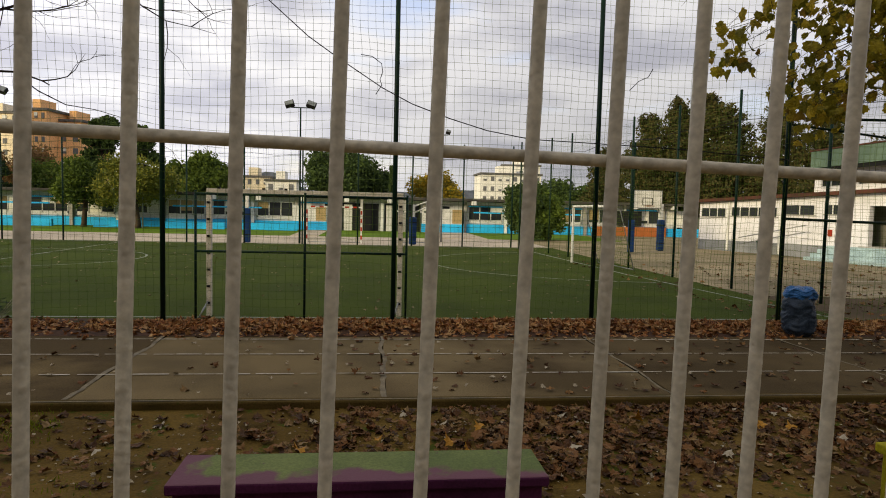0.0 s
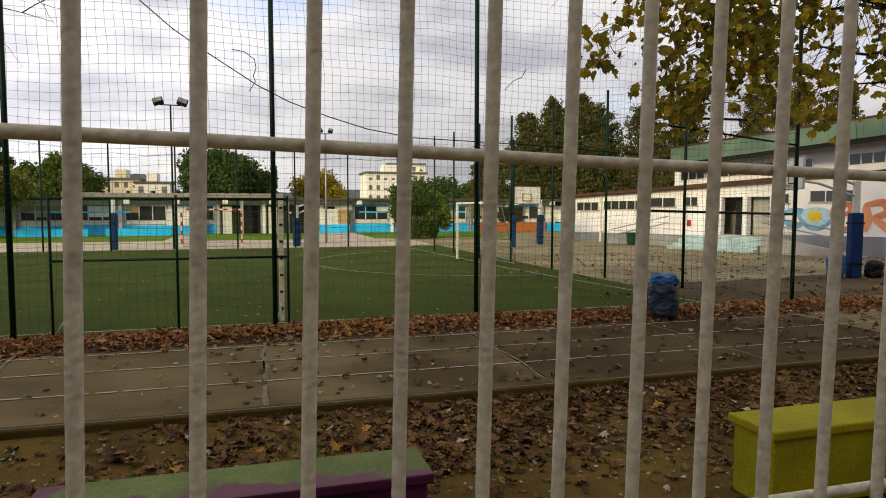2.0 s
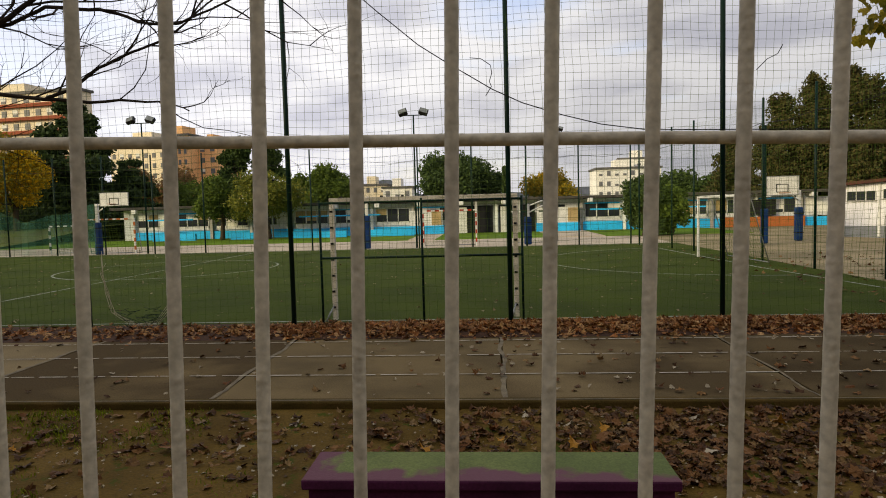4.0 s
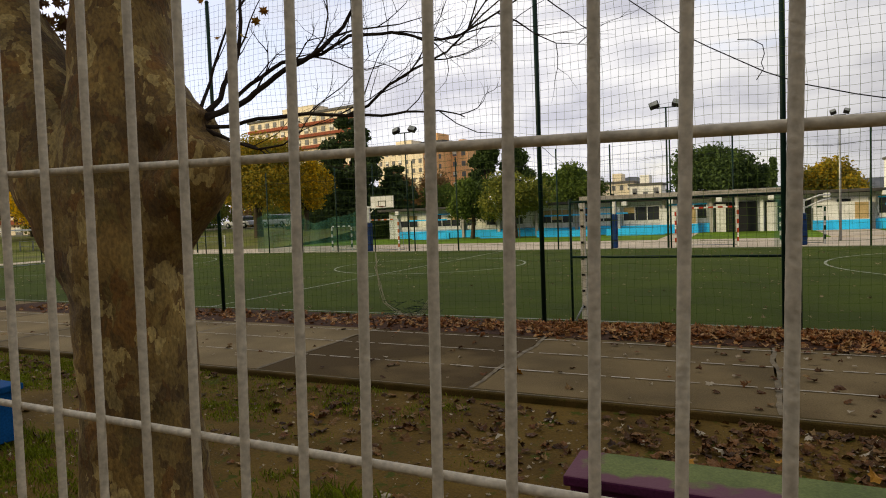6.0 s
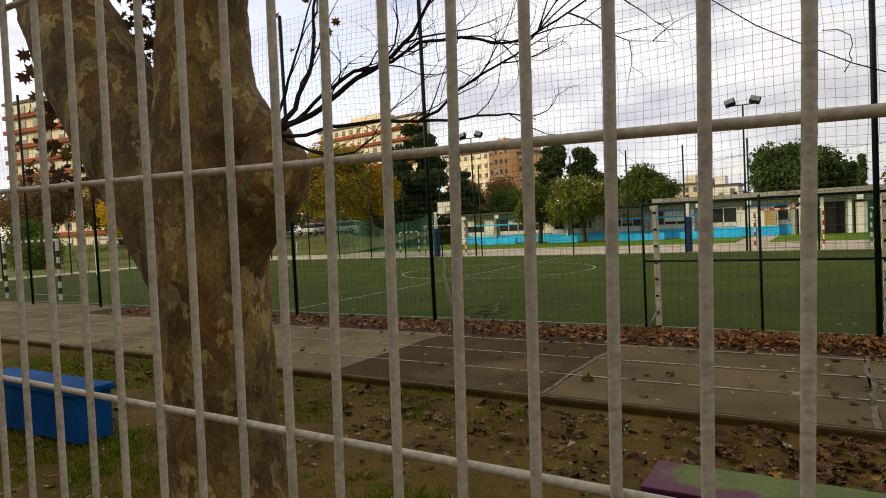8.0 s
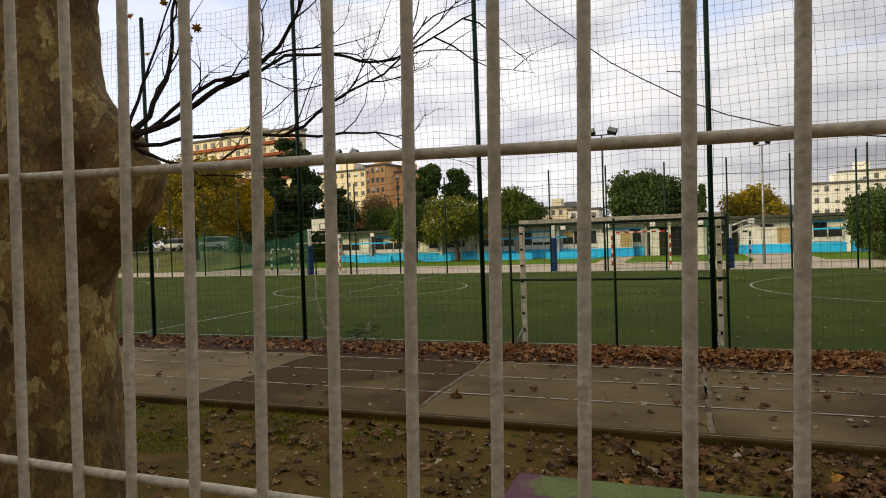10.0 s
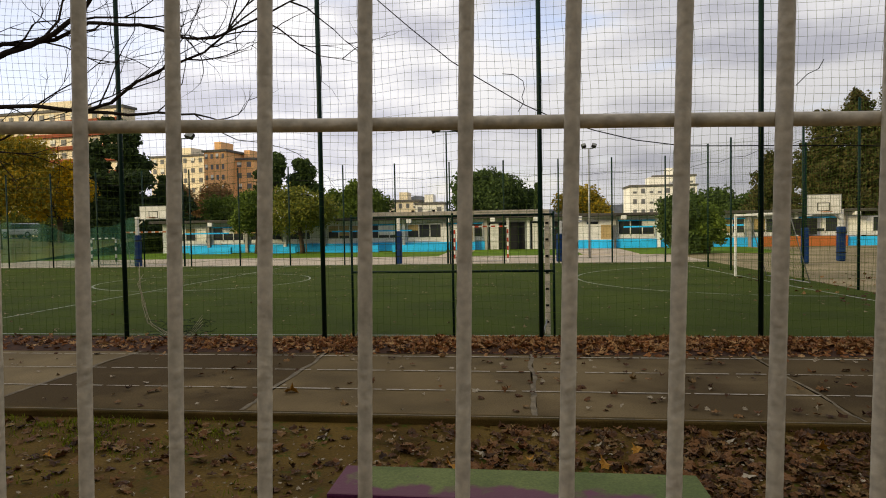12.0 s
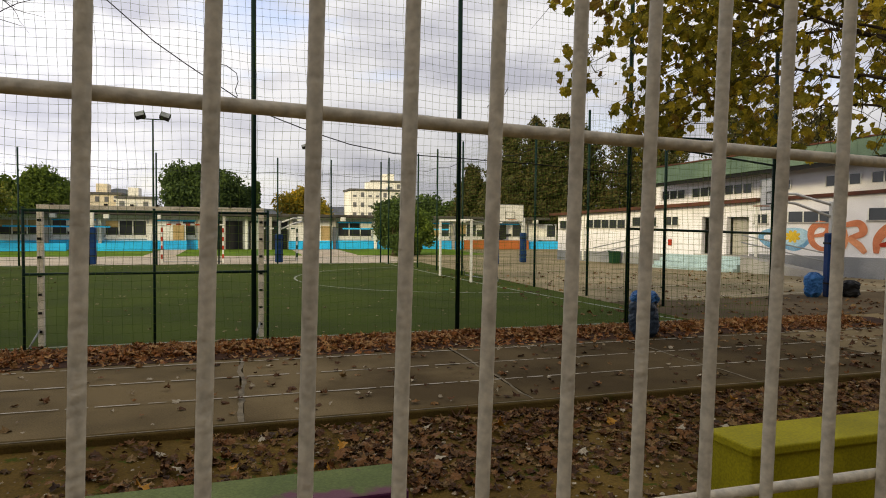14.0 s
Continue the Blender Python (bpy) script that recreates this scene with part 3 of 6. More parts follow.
def dashes(name, y, width, x0, x1, seed, gap):
    r = random.Random(seed)
    verts, faces, x = [], [], x0
    while x < x1:
        ln, g = r.uniform(0.1, 0.55), r.uniform(0.01, gap)
        ww = width * r.uniform(0.55, 1.0)
        o = r.uniform(-0.004, 0.004)
        i = len(verts)
        verts += [(x, y + o - ww / 2, 0.0085), (x + ln, y + o - ww / 2, 0.0085), (x + ln, y + o + ww / 2, 0.0085), (x, y + o + ww / 2, 0.0085)]
        faces.append((i, i + 1, i + 2, i + 3))
        x += ln + g
    ob = raw(name, verts, faces, LINE, "", parent=TRACK)
    return ob


dashes("lane_line", 6.51, 0.036, -40, 45, 1, 0.09)
dashes("lane_line", 7.43, 0.036, -40, 45, 2, 0.09)
dashes("lane_line", 8.30, 0.04, -40, 45, 3, 0.06)

# the synthetic pitch
slab_sheet("turf_pitch", -37, 9.4, 9.83, 29.6, 0.004, TURF, "dark green synthetic turf pitch with fallen leaves", "pitch")


def strip_line(name, pts, w, z=0.009, material=TURFLINE):
    """A painted line of width w along points on the ground."""
    verts, faces = [], []
    for i, p in enumerate(pts):
        q0, q1 = pts[max(i - 1, 0)], pts[min(i + 1, len(pts) - 1)]
        d = Vector((q1[0] - q0[0], q1[1] - q0[1])).normalized()
        verts += [(p[0] - d.y * w / 2, p[1] + d.x * w / 2, z), (p[0] + d.y * w / 2, p[1] - d.x * w / 2, z)]
    faces = [(2 * i, 2 * i + 1, 2 * i + 3, 2 * i + 2) for i in range(len(pts) - 1)]
    return raw(name, verts, faces, material, "faded white painted pitch line", "line", "structure")


strip_line("pitch_line_near", [(-36.6, 9.98), (9.2, 9.98)], 0.06)
strip_line("pitch_line_far", [(-36.6, 29.2), (7.4, 29.2)], 0.08)
strip_line("pitch_line_centre", [(-10.2, 10), (-10.2, 29.2)], 0.07)
strip_line("pitch_line_end", [(-36.6, 9.98), (-36.6, 29.2)], 0.07)
strip_line("pitch_line_side", [(9.15, 9.98), (8.75, 13), (8.2, 17.5), (7.5, 29.2)], 0.07)
strip_line("pitch_circle", [(-10.2 + 3.6 * math.cos(a), 20.8 + 3.4 * math.sin(a)) for a in np.linspace(0, 2 * math.pi, 49)], 0.07)
strip_line("pitch_arc", [(8.4 + 5.75 * math.cos(a), 20.9 + 5.4 * math.sin(a)) for a in np.linspace(radians(100), radians(268), 40)], 0.07)
strip_line("pitch_arc_far", [(-29 + 5.75 * math.cos(a), 20.9 + 5.4 * math.sin(a)) for a in np.linspace(radians(-80), radians(80), 40)], 0.07)

strip_line("kerb_edge_line", [(-40, KERB_Y - 0.085), (45, KERB_Y - 0.085)], 0.024, 0.0165, MORTAR)

slab_sheet("court_paving", 9.42, 70, 9.83, 60, 0.0, COURT, "worn pale tan paved play court", "paving")
slab_sheet("track_paving", 45, 90, KERB_Y, 9.82, -0.002, COURT, "worn tan paving beside the track", "paving")
APRON = mat("stained_paving", (0.12, 0.088, 0.052), (0.08, 0.058, 0.036), 0.5, 0.95, 0.5, 40, c3=(0.16, 0.125, 0.085), spots=0.04, spec=0.05)
bm = bmesh.new()
lo_ = [bm.verts.new((9.43 + k * 0.6, 9.84, 0.006)) for k in range(60)]
hi_ = [bm.verts.new((9.43 + k * 0.6, 12.9 + 0.5 * noise.noise(Vector((k * 0.37, 0, 0))) + 0.03 * k, 0.006)) for k in range(60)]
for k in range(59):
    bm.faces.new((lo_[k], lo_[k + 1], hi_[k + 1], hi_[k]))
single("court_apron", bm, APRON, "brown stained paving between track and court", "paving", "structure")
for i, y in enumerate((13.5, 16.2, 19.5, 23)):
    strip_line("court_line_%d" % (i + 1), [(11.5, y), (22 - 0.2 * i, y + 0.4)], 0.08, 0.006, LINE)
slab_sheet("path", -39, 9.4, 29.62, 37.2, 0.0, PATHM, "pale concrete path beyond the pitch", "path")
slab_sheet("lawn", -70, 16, 37.25, 46.5, 0.03, LAWN, "bright green lawn before the school", "lawn")
slab_sheet("lawn_west", -140, -39.2, 9.83, 60, 0.012, PARK, "green grass beyond the pitch", "lawn")
for i, (x0, x1) in enumerate(((-4.0, -2.4), (4.4, 7.6))):
    slab_sheet("cross_path_%d" % (i + 1), x0, x1, 37.2, 46.0, 0.036, PATHM, "pale path crossing the lawn", "path")
slab_sheet("west_path", -39.15, -37.02, 9.83, 29.5, 0.02, PATHM, "pale path across the grass", "path")
# the grass rises to the parking lane
bank_x = [-170 + 4.0 * k for k in range(36)]
bank_y = [34, 37, 40, 43, 46, 49, 52, 64, 75]
bank_z = [-0.04, 0.1, 0.3, 0.6, 0.9, 1.15, 1.25, 1.3, 1.3]
raw("grass_bank", [(x, y, z + (0.06 * noise.noise(Vector((x * 0.2, y * 0.3, 0))) if 35 < y < 50 else 0)) for y, z in zip(bank_y, bank_z) for x in bank_x],
    [(j * 36 + i, j * 36 + i + 1, (j + 1) * 36 + i + 1, (j + 1) * 36 + i) for j in range(8) for i in range(35)], PARK, "grass bank rising to the parking lane", "bank", "structure")
slab_sheet("west_road", -160, -32, 54, 61, 1.33, ROOFG, "grey asphalt parking lane", "road")

# plain unseen wall added behind the camera; keeps low sun off the near ground
bm = bmesh.new(); box(bm, -110, 60, -12.5, -12, -0.2, 13.5)
single("shade_wall_south", bm, SHADE_WALL, "plain unseen wall added to shade the near ground", "wall", "structure")


# ---- the welded mesh fence in front of the camera ----
def mesh_fence():
    f = thing("mesh_fence", (0.753, -0.02, 0), "welded steel mesh fence with beige-grey peeling paint", "fence")
    f.matrix_basis = Matrix.Translation((0.753, -0.02, 1.876)) @ pose(0, 0, 0, 0, 1.4, 0)
    bm = bmesh.new()
    zs = [-1.95, -1.2, -0.8, -0.62] + [v for v in np.arange(-0.56, 0.5, 0.0024)] + [0.6, 0.75]
    n, rings = 10, []
    for z in zs:
        r = []
        for k in range(n):
            a = 2 * math.pi * k / n
            rr = 0.0044 * (1 + 0.014 * math.sin(2 * a - z * 2 * math.pi / 0.013) + 0.012 * noise.noise(Vector((math.cos(a), math.sin(a), z * 30))))
            r.append(bm.verts.new((rr * math.cos(a), rr * math.sin(a), z)))
        rings.append(r)
    for a, b in zip(rings, rings[1:]):
        for k in range(n):
            bm.faces.new((a[k], a[(k + 1) % n], b[(k + 1) % n], b[k]))
    bar = finish(bm, STEEL, True); bar.name = "bar"
    xs = [-0.297, -0.216, -0.14, -0.073, 0.0, 0.07, 0.137, 0.203, 0.266, 0.33, 0.395, 0.457, 0.518, 0.578, 0.635, 0.695, 0.753, 0.812, 0.871, 0.923, 0.976, 1.028, 1.082, 1.135, 1.189, 1.243, 1.297]
    xs = [-0.297 - 0.076 * k for k in range(24, 0, -1)] + xs + [1.297 + 0.055 * k for k in range(1, 22)]
    r = random.Random(4)
    for x in xs:
        shared("bar", bar, f, pose(x - 0.753, 0, 0, r.uniform(-0.25, 0.25), r.uniform(-0.15, 0.15), r.uniform(0, 360)))
    bm = bmesh.new()
    tube(bm, [(x, 0, 0.0006 * noise.noise(Vector((x * 5, 0, 0)))) for x in np.arange(-2.45, 1.75, 0.02)], [0.0040 * (1 + 0.05 * noise.noise(Vector((x * 40, 0, 7)))) for x in np.arange(-2.45, 1.75, 0.02)], 12)
    rail = finish(bm, STEEL, True); rail.name = "rail"
    for z in (-1.7, -1.45, -1.21, -0.97, -0.73, -0.49, -0.248, 0.0, 0.245, 0.49):
        # the lower rails lie more nearly level than the one at eye height
        shared("rail", rail, f, pose(0, 0.0075, z, 0, -1.0 if z < 0 else 0, 0))
    return f


mesh_fence()


# ---- painted benches ----
def bench(loc, length, body, top, edge, label, group="painted concrete benches"):
    b = thing("bench", loc, label, "bench", group)
    bm = bmesh.new(); box(bm, 0.03, length - 0.03, 0.03, 0.38, 0, 0.46, bevel=0.012)
    part("body", bm, body, b)
    bm = bmesh.new(); box(bm, 0, length, 0, 0.41, 0.46, 0.52, bevel=0.012)
    cap = part("seat_slab", bm, [top, edge], b)
    for p in cap.data.polygons:
        p.material_index = 0 if p.normal.z > 0.5 else 1
    return b


bench((-0.262, 2.86, -0.12), 2.01, PURPLE, GREENTOP, PURPLE, "purple concrete bench with worn green painted top on bare earth")
bench((3.86, 2.69, -0.05), 2.01, YELLOW, YELLOW, YELLOW, "olive-yellow painted concrete bench on bare earth")
bench((-7.43, 2.68, -0.08), 2.01, BLUEB, BLUEB, BLUEB, "royal blue painted concrete bench on mossy earth")


# ---- green posts and the safety net ----
POSTS = [-24.3, -20.55, -16.85, -12.9, -9.32, -5.78, -2.36, 1.10, 4.32, 7.56, 10.84]


def fence_post(x, y, h, r=0.038, label="slim dark green steel net post with leaves round its foot", top=True):
    p = thing("net_post", (x, y, 0), label, "post", "green net posts")
    tubepart("pole", p, GREENPOST, [(0, 0, -0.1), (0, 0, h)], r, 12)
    bm = bmesh.new(); tube(bm, [(0, 0, h), (0, 0, h + 0.03)], [r * 1.15, r * 0.7], 12)
    part("cap", bm, GREENPOST, p)
    return p


for x in POSTS:
    fence_post(x, 9.5, 5.3 if x > 9 else 6.4)


def net(name, p0, p1, h, cell, r, material, label, seed, z0=0.05, sag=0.06):
    """Knotted cord net from p0 to p1 on the plan, each cord a three-sided strand."""
    a, b = Vector((*p0, 0)), Vector((*p1, 0))
    u = (b - a); length = u.length; u.normalize()
    nrm = Vector((u.y, -u.x, 0))
    nu, nz = int(length / cell), int((h - z0) / cell)

    def at(i, k):
        s, z = i * cell, z0 + k * cell
        w1 = noise.noise(Vector((s * 0.55, z * 0.5, seed))); w2 = noise.noise(Vector((s * 0.5, z * 0.6, seed + 9)))
        w3 = noise.noise(Vector((s * 2.5, z * 2.5, seed + 4)))
        return a + u * (s + sag * 1.6 * w1 + 0.02 * w3) + nrm * (sag * w2) + Vector((0, 0, z + sag * 1.8 * w2 + 0.02 * w3 - 0.05 * math.sin(math.pi * ((s % 3.3) / 3.3))))
    grid = [[at(i, k) for k in range(nz + 1)] for i in range(nu + 1)]
    verts, faces = [], []
    offs = [nrm * r, (u * 0.87 - nrm * 0.5) * r, (-u * 0.87 - nrm * 0.5) * r]
    offz = [nrm * r, (Vector((0, 0, 0.87)) - nrm * 0.5) * r, (Vector((0, 0, -0.87)) - nrm * 0.5) * r]

    def strand(line, of):
        base = len(verts)
        for p in line:
            verts.extend([tuple(p + o) for o in of])
        for j in range(len(line) - 1):
            q = base + 3 * j
            faces.extend([(q, q + 1, q + 4, q + 3), (q + 1, q + 2, q + 5, q + 4), (q + 2, q, q + 3, q + 5)])
    for i in range(nu + 1):
        strand(grid[i], offs)
    for k in range(nz + 1):
        strand([grid[i][k] for i in range(nu + 1)], offz)
    return raw(name, verts, faces, material, label, "net", "stuff")


net("safety_net", (-12.9, 9.47), (7.56, 9.47), 6.4, 0.118, 0.0024, NETM, "tall dark knotted cord net hung between green posts", 1)
net("safety_net", (7.56, 9.47), (10.84, 9.47), 4.6, 0.118, 0.0024, NETM, "dark knotted cord net hung between green posts", 2)
net("safety_net", (-36.9, 9.47), (-12.9, 9.47), 6.2, 0.27, 0.0027, NETM, "dark knotted cord net hung between green posts", 3)

# side net, running away beside the paved court
SIDE = [(10.19, 11.95), (9.64, 14.4), (9.33, 16.9), (9.0, 19.3), (8.66, 21.5), (8.5, 24.1), (8.2, 25.9), (7.4, 28.0)]
for x, y in SIDE:
    fence_post(x, y, 4.85, 0.034, "slim dark green steel net post beside the paved court")
net("safety_net", (10.84, 9.5), (9.64, 14.4), 4.75, 0.13, 0.0021, NETM, "dark cord net along the side of the pitch", 5)
net("safety_net", (9.64, 14.4), (8.5, 24.1), 4.75, 0.13, 0.0021, NETM, "dark cord net along the side of the pitch", 15)
net("safety_net", (8.5, 24.1), (7.35, 28.2), 4.75, 0.13, 0.0021, NETM, "dark cord net along the side of the pitch", 25)
# the far short side
for y in (12.3, 15.8, 19.35, 22.9, 26.4):
    fence_post(-36.9, y, 4.8, 0.036, "slim dark green steel net post at the pitch end")
for x in (-36.9, -33.5, -30.7, -28, -25.5, -23, -20.5, -18, -15.5, -12.95, -10.38, -7.65, -5.11, -2.49, 0.05, 2.58, 5.0, 7.37):
    fence_post(x, 29.55, 4.8, 0.036, "slim dark green steel net post along the far touchline")
net("safety_net", (-36.9, 29.55), (7.37, 29.55), 4.6, 0.24, 0.0022, FARNET, "green cord net along the far touchline", 6)

# thin ropes that carry the nets at the far and the side fence
rope = thing("net_rope", (0, 0, 0), "thin dark rope strung along the net posts", "rope")
line_ = [(-36.9 + 2.46 * k, 29.55) for k in range(19)] + [(x, y) for x, y in SIDE[::-1]] + [(10.84, 9.5)]
for (x0, y0), (x1, y1) in zip(line_, line_[1:]):
    tubepart("cord", rope, CABLEM, [(x0, y0, 4.15), (0.5 * (x0 + x1), 0.5 * (y0 + y1), 4.05), (x1, y1, 4.15)], 0.009, 5)

# bracing bars of the near fence
brace = thing("fence_frame", (7.56, 9.5, 0), "green steel cross bars braced between net posts", "frame")
tubepart("bar", brace, GREENPOST, [(0, 0.0, 1.79), (3.28, 0.0, 1.72)], 0.024)
tubepart("bar", brace, GREENPOST, [(0, 0.02, 3.45), (3.28, 0.0, 3.5)], 0.024)
tubepart("bar", brace, GREENPOST, [(0, 0.0, 3.35), (3.28, 0.02, 3.05)], 0.02)

# the sagging cable and its loose ends
cable = thing("sagging_cable", (0, 9.36, 0), "thin black cable sagging across the net", "cable")
cp = [(-1.9, 5.95), (-1.36, 5.32), (-0.85, 4.86), (-0.23, 4.33), (0.19, 4.05), (0.88, 3.62), (1.33, 3.40), (1.92, 3.2), (2.5, 3.04), (3.2, 2.93), (4.3, 2.9), (5.6, 2.86), (7.5, 2.75)]
tubepart("cord", cable, CABLEM, [(-2.34, 0.11, 6.3)] + [(x, 0, z) for x, z in cp] + [(7.56, 0.11, 2.74)], 0.008, 6)
tubepart("loose_end", cable, CABLEM, [(0.55, 0, 4.1), (0.72, 0, 4.08), (0.86, 0, 3.98), (0.88, 0, 3.86), (0.84, 0, 3.74), (0.87, 0, 3.66), (0.83, 0, 3.6), (0.78, 0, 3.52)], 0.006, 6)
tubepart("loose_end", cable, CABLEM, [(4.75, 0, 3.75), (4.9, 0, 3.9), (5.05, 0, 3.97), (5.12, 0, 4.1)], 0.006, 6)


# torn white net cord and a bunched green net at the fence foot
torn = thing("torn_net", (-5.0, 9.4, 0), "tangle of torn pale cord and bunched green netting", "net")
rt = random.Random(2)
for k in range(4):
    tubepart("cord", torn, LINE, [(-0.48 + 0.03 * k + rt.uniform(-.03, .03), 0.02 * k, 1.3 - 0.1 * k), (-0.5 + rt.uniform(-.04, .04), 0.03, 0.95), (-0.44 + 0.02 * k, 0.02, 0.62), (-0.3 + rt.uniform(-.05, .05), 0, 0.3), (-0.05 + 0.05 * k, 0, 0.1), (0.4, 0, 0.06 + 0.03 * k), (0.62, 0, 0.28 + 0.05 * k)], 0.004, 5)
bm = bmesh.new()
for k in range(40):
    a = Vector((rt.uniform(-.1, .75), rt.uniform(-.06, .06), rt.uniform(0.03, 0.32)))
    tube(bm, [a, a + Vector((rt.uniform(-.2, .2), rt.uniform(-.04, .04), rt.uniform(-.08, .1))), a + Vector((rt.uniform(-.3, .3), 0, rt.uniform(-.02, .12)))], 0.004, 4)
tagged(part("bunched_net", bm, GREENPOST, torn), kind="stuff")


# ---- goals ----
def goal(name, loc, w, h, depth, rz, post_mat, band_mat, label, net_on=True, r=0.04, square=True):
    g = thing(name, loc, label, "goal", "pitch goals", rz)

    def pole(nm, a, b, mtl):
        bm = bmesh.new()
        d = (Vector(b) - Vector(a))
        if square and abs(d.z) > 0.5 * d.length:
            box(bm, a[0] - r, a[0] + r, a[1] - r, a[1] + r, min(a[2], b[2]), max(a[2], b[2]), bevel=0.006)
        elif square:
            box(bm, min(a[0], b[0]) - r, max(a[0], b[0]) + r, min(a[1], b[1]) - r, max(a[1], b[1]) + r, a[2] - r, a[2] + r, bevel=0.006)
        else:
            tube(bm, [a, b], r, 12)
        return part(nm, bm, mtl, g)
    pl = pole("upright", (-w / 2, 0, 0), (-w / 2, 0, h - 0.04), post_mat)
    pr = pole("upright", (w / 2, 0, 0), (w / 2, 0, h - 0.04), post_mat)
    pole("crossbar", (-w / 2, 0, h), (w / 2, 0, h), post_mat)
    if band_mat:
        for x in (-w / 2, w / 2):
            for k in range(4):
                z = 0.2 + k * 0.4
                boxpart("stripe", g, band_mat, x - r - 0.003, x + r + 0.003, -r - 0.003, r + 0.003, z, z + 0.2)
        for k in range(int(w / 0.4)):
            x = -w / 2 + 0.2 + k * 0.4
            boxpart("stripe", g, band_mat, x, x + 0.2, -r - 0.003, r + 0.003, h - r - 0.003, h + r + 0.003)
    if net_on:
        for x in (-w / 2, w / 2):
            tubepart("back_stay", g, GALV, [(x, 0, h), (x, depth * 0.45, h - 0.1), (x, depth, 0)], 0.016, 8)
        tubepart("ground_bar", g, GALV, [(-w / 2, depth, 0.02), (w / 2, depth, 0.02)], 0.016, 8)
        verts, faces = [], []
        nx, nz = int(w / 0.14), 14
        q = 0.003

        def pt(i, k):
            s = k / nz
            y = depth * (0.45 + 0.55 * s) + 0.05 * noise.noise(Vector((i * 0.3, k * 0.3, w)))
            return Vector((-w / 2 + w * i / nx, y, (h - 0.1) * (1 - s)))
        lines = [[pt(i, k) for k in range(nz + 1)] for i in range(nx + 1)] + [[pt(i, k) for i in range(nx + 1)] for k in range(nz + 1)]
        for x in (-w / 2, w / 2):
            for k in range(1, nz):
                lines.append([Vector((x, 0, (h - 0.1) * (1 - k / nz))), pt(0 if x < 0 else nx, k)])
        for ln in lines:
            b0 = len(verts)
            for p in ln:
                verts.extend([(p.x - q, p.y, p.z - q), (p.x + q, p.y, p.z - q), (p.x, p.y + q, p.z + q)])
            for j in range(len(ln) - 1):
                c = b0 + 3 * j
                faces.extend([(c, c + 1, c + 4, c + 3), (c + 1, c + 2, c + 5, c + 4), (c + 2, c, c + 3, c + 5)])
        raw("goal_net", verts, faces, NETM, "", parent=g)
    return g


near_goal = goal("handball_goal", (-0.31, 10.16, 0), 3.07, 2.02, 1.0, 0, GOALW, None, "chipped white steel goal frame turned to the fence", net_on=False)
for k in range(9):
    boxpart("net_hook", near_goal, BLACK, -1.4 + k * 0.35, -1.36 + k * 0.35, -0.05, 0.03, 2.06, 2.085)
for x in (-1.535, 1.535):
    for k in range(7):
        boxpart("net_hook", near_goal, BLACK, x - 0.03, x + 0.02, -0.055, -0.04, 0.2 + k * 0.27, 0.235 + k * 0.27)
    tubepart("foot_stay", near_goal, GALV, [(x, 0, 0.28), (x - 0.1, -0.25, 0.01)], 0.014, 8)
frame_t = thing("fence_frame", (-0.31, 9.75, 0), "thin dark green steel frame standing before the goal", "frame")
for x in (-1.64, 0.02, 1.62):
    tubepart("upright", frame_t, GREENPOST, [(x, 0, -0.05), (x, 0, 2.02)], 0.02)
for z in (1.08, 1.97):
    tubepart("crossbar", frame_t, GREENPOST, [(-1.64, 0, z), (1.62, 0, z)], 0.02)

goal("handball_goal", (7.9, 20.1, 0), 2.7, 2.0, 1.0, -86, WHITE, None, "white steel goal with a slack grey net", r=0.035)
goal("handball_goal", (-1.1, 30.6, 0), 2.6, 1.75, 0.8, 0, WHITE, RED, "small red and white striped goal on the path", r=0.035)
goal("handball_goal", (-18.27, 30.3, 0), 2.7, 1.75, 0.6, 0, WHITE, BRICKRED, "small orange and white striped goal on the path", r=0.035)
goal("handball_goal", (-21.35, 31.2, 0), 1.4, 1.45, 0.7, 0, WHITE, BINGREEN, "small green and white striped goal on the path", r=0.035)
goal("handball_goal", (2.75, 31.4, 0), 1.7, 1.6, 0.7, 0, WHITE, BINGREEN, "small green and white striped goal on the path", r=0.035)
goal("handball_goal", (-34.2, 20.8, 0), 3.0, 1.95, 0.9, 90, WHITE, None, "white steel goal at the short end of the pitch", r=0.04)
goal("handball_goal", (-22.5, 10.42, 0), 3.55, 1.95, 0.9, 0, WHITE, ROOFRED, "white goal with dark stripes standing on the turf", r=0.04)


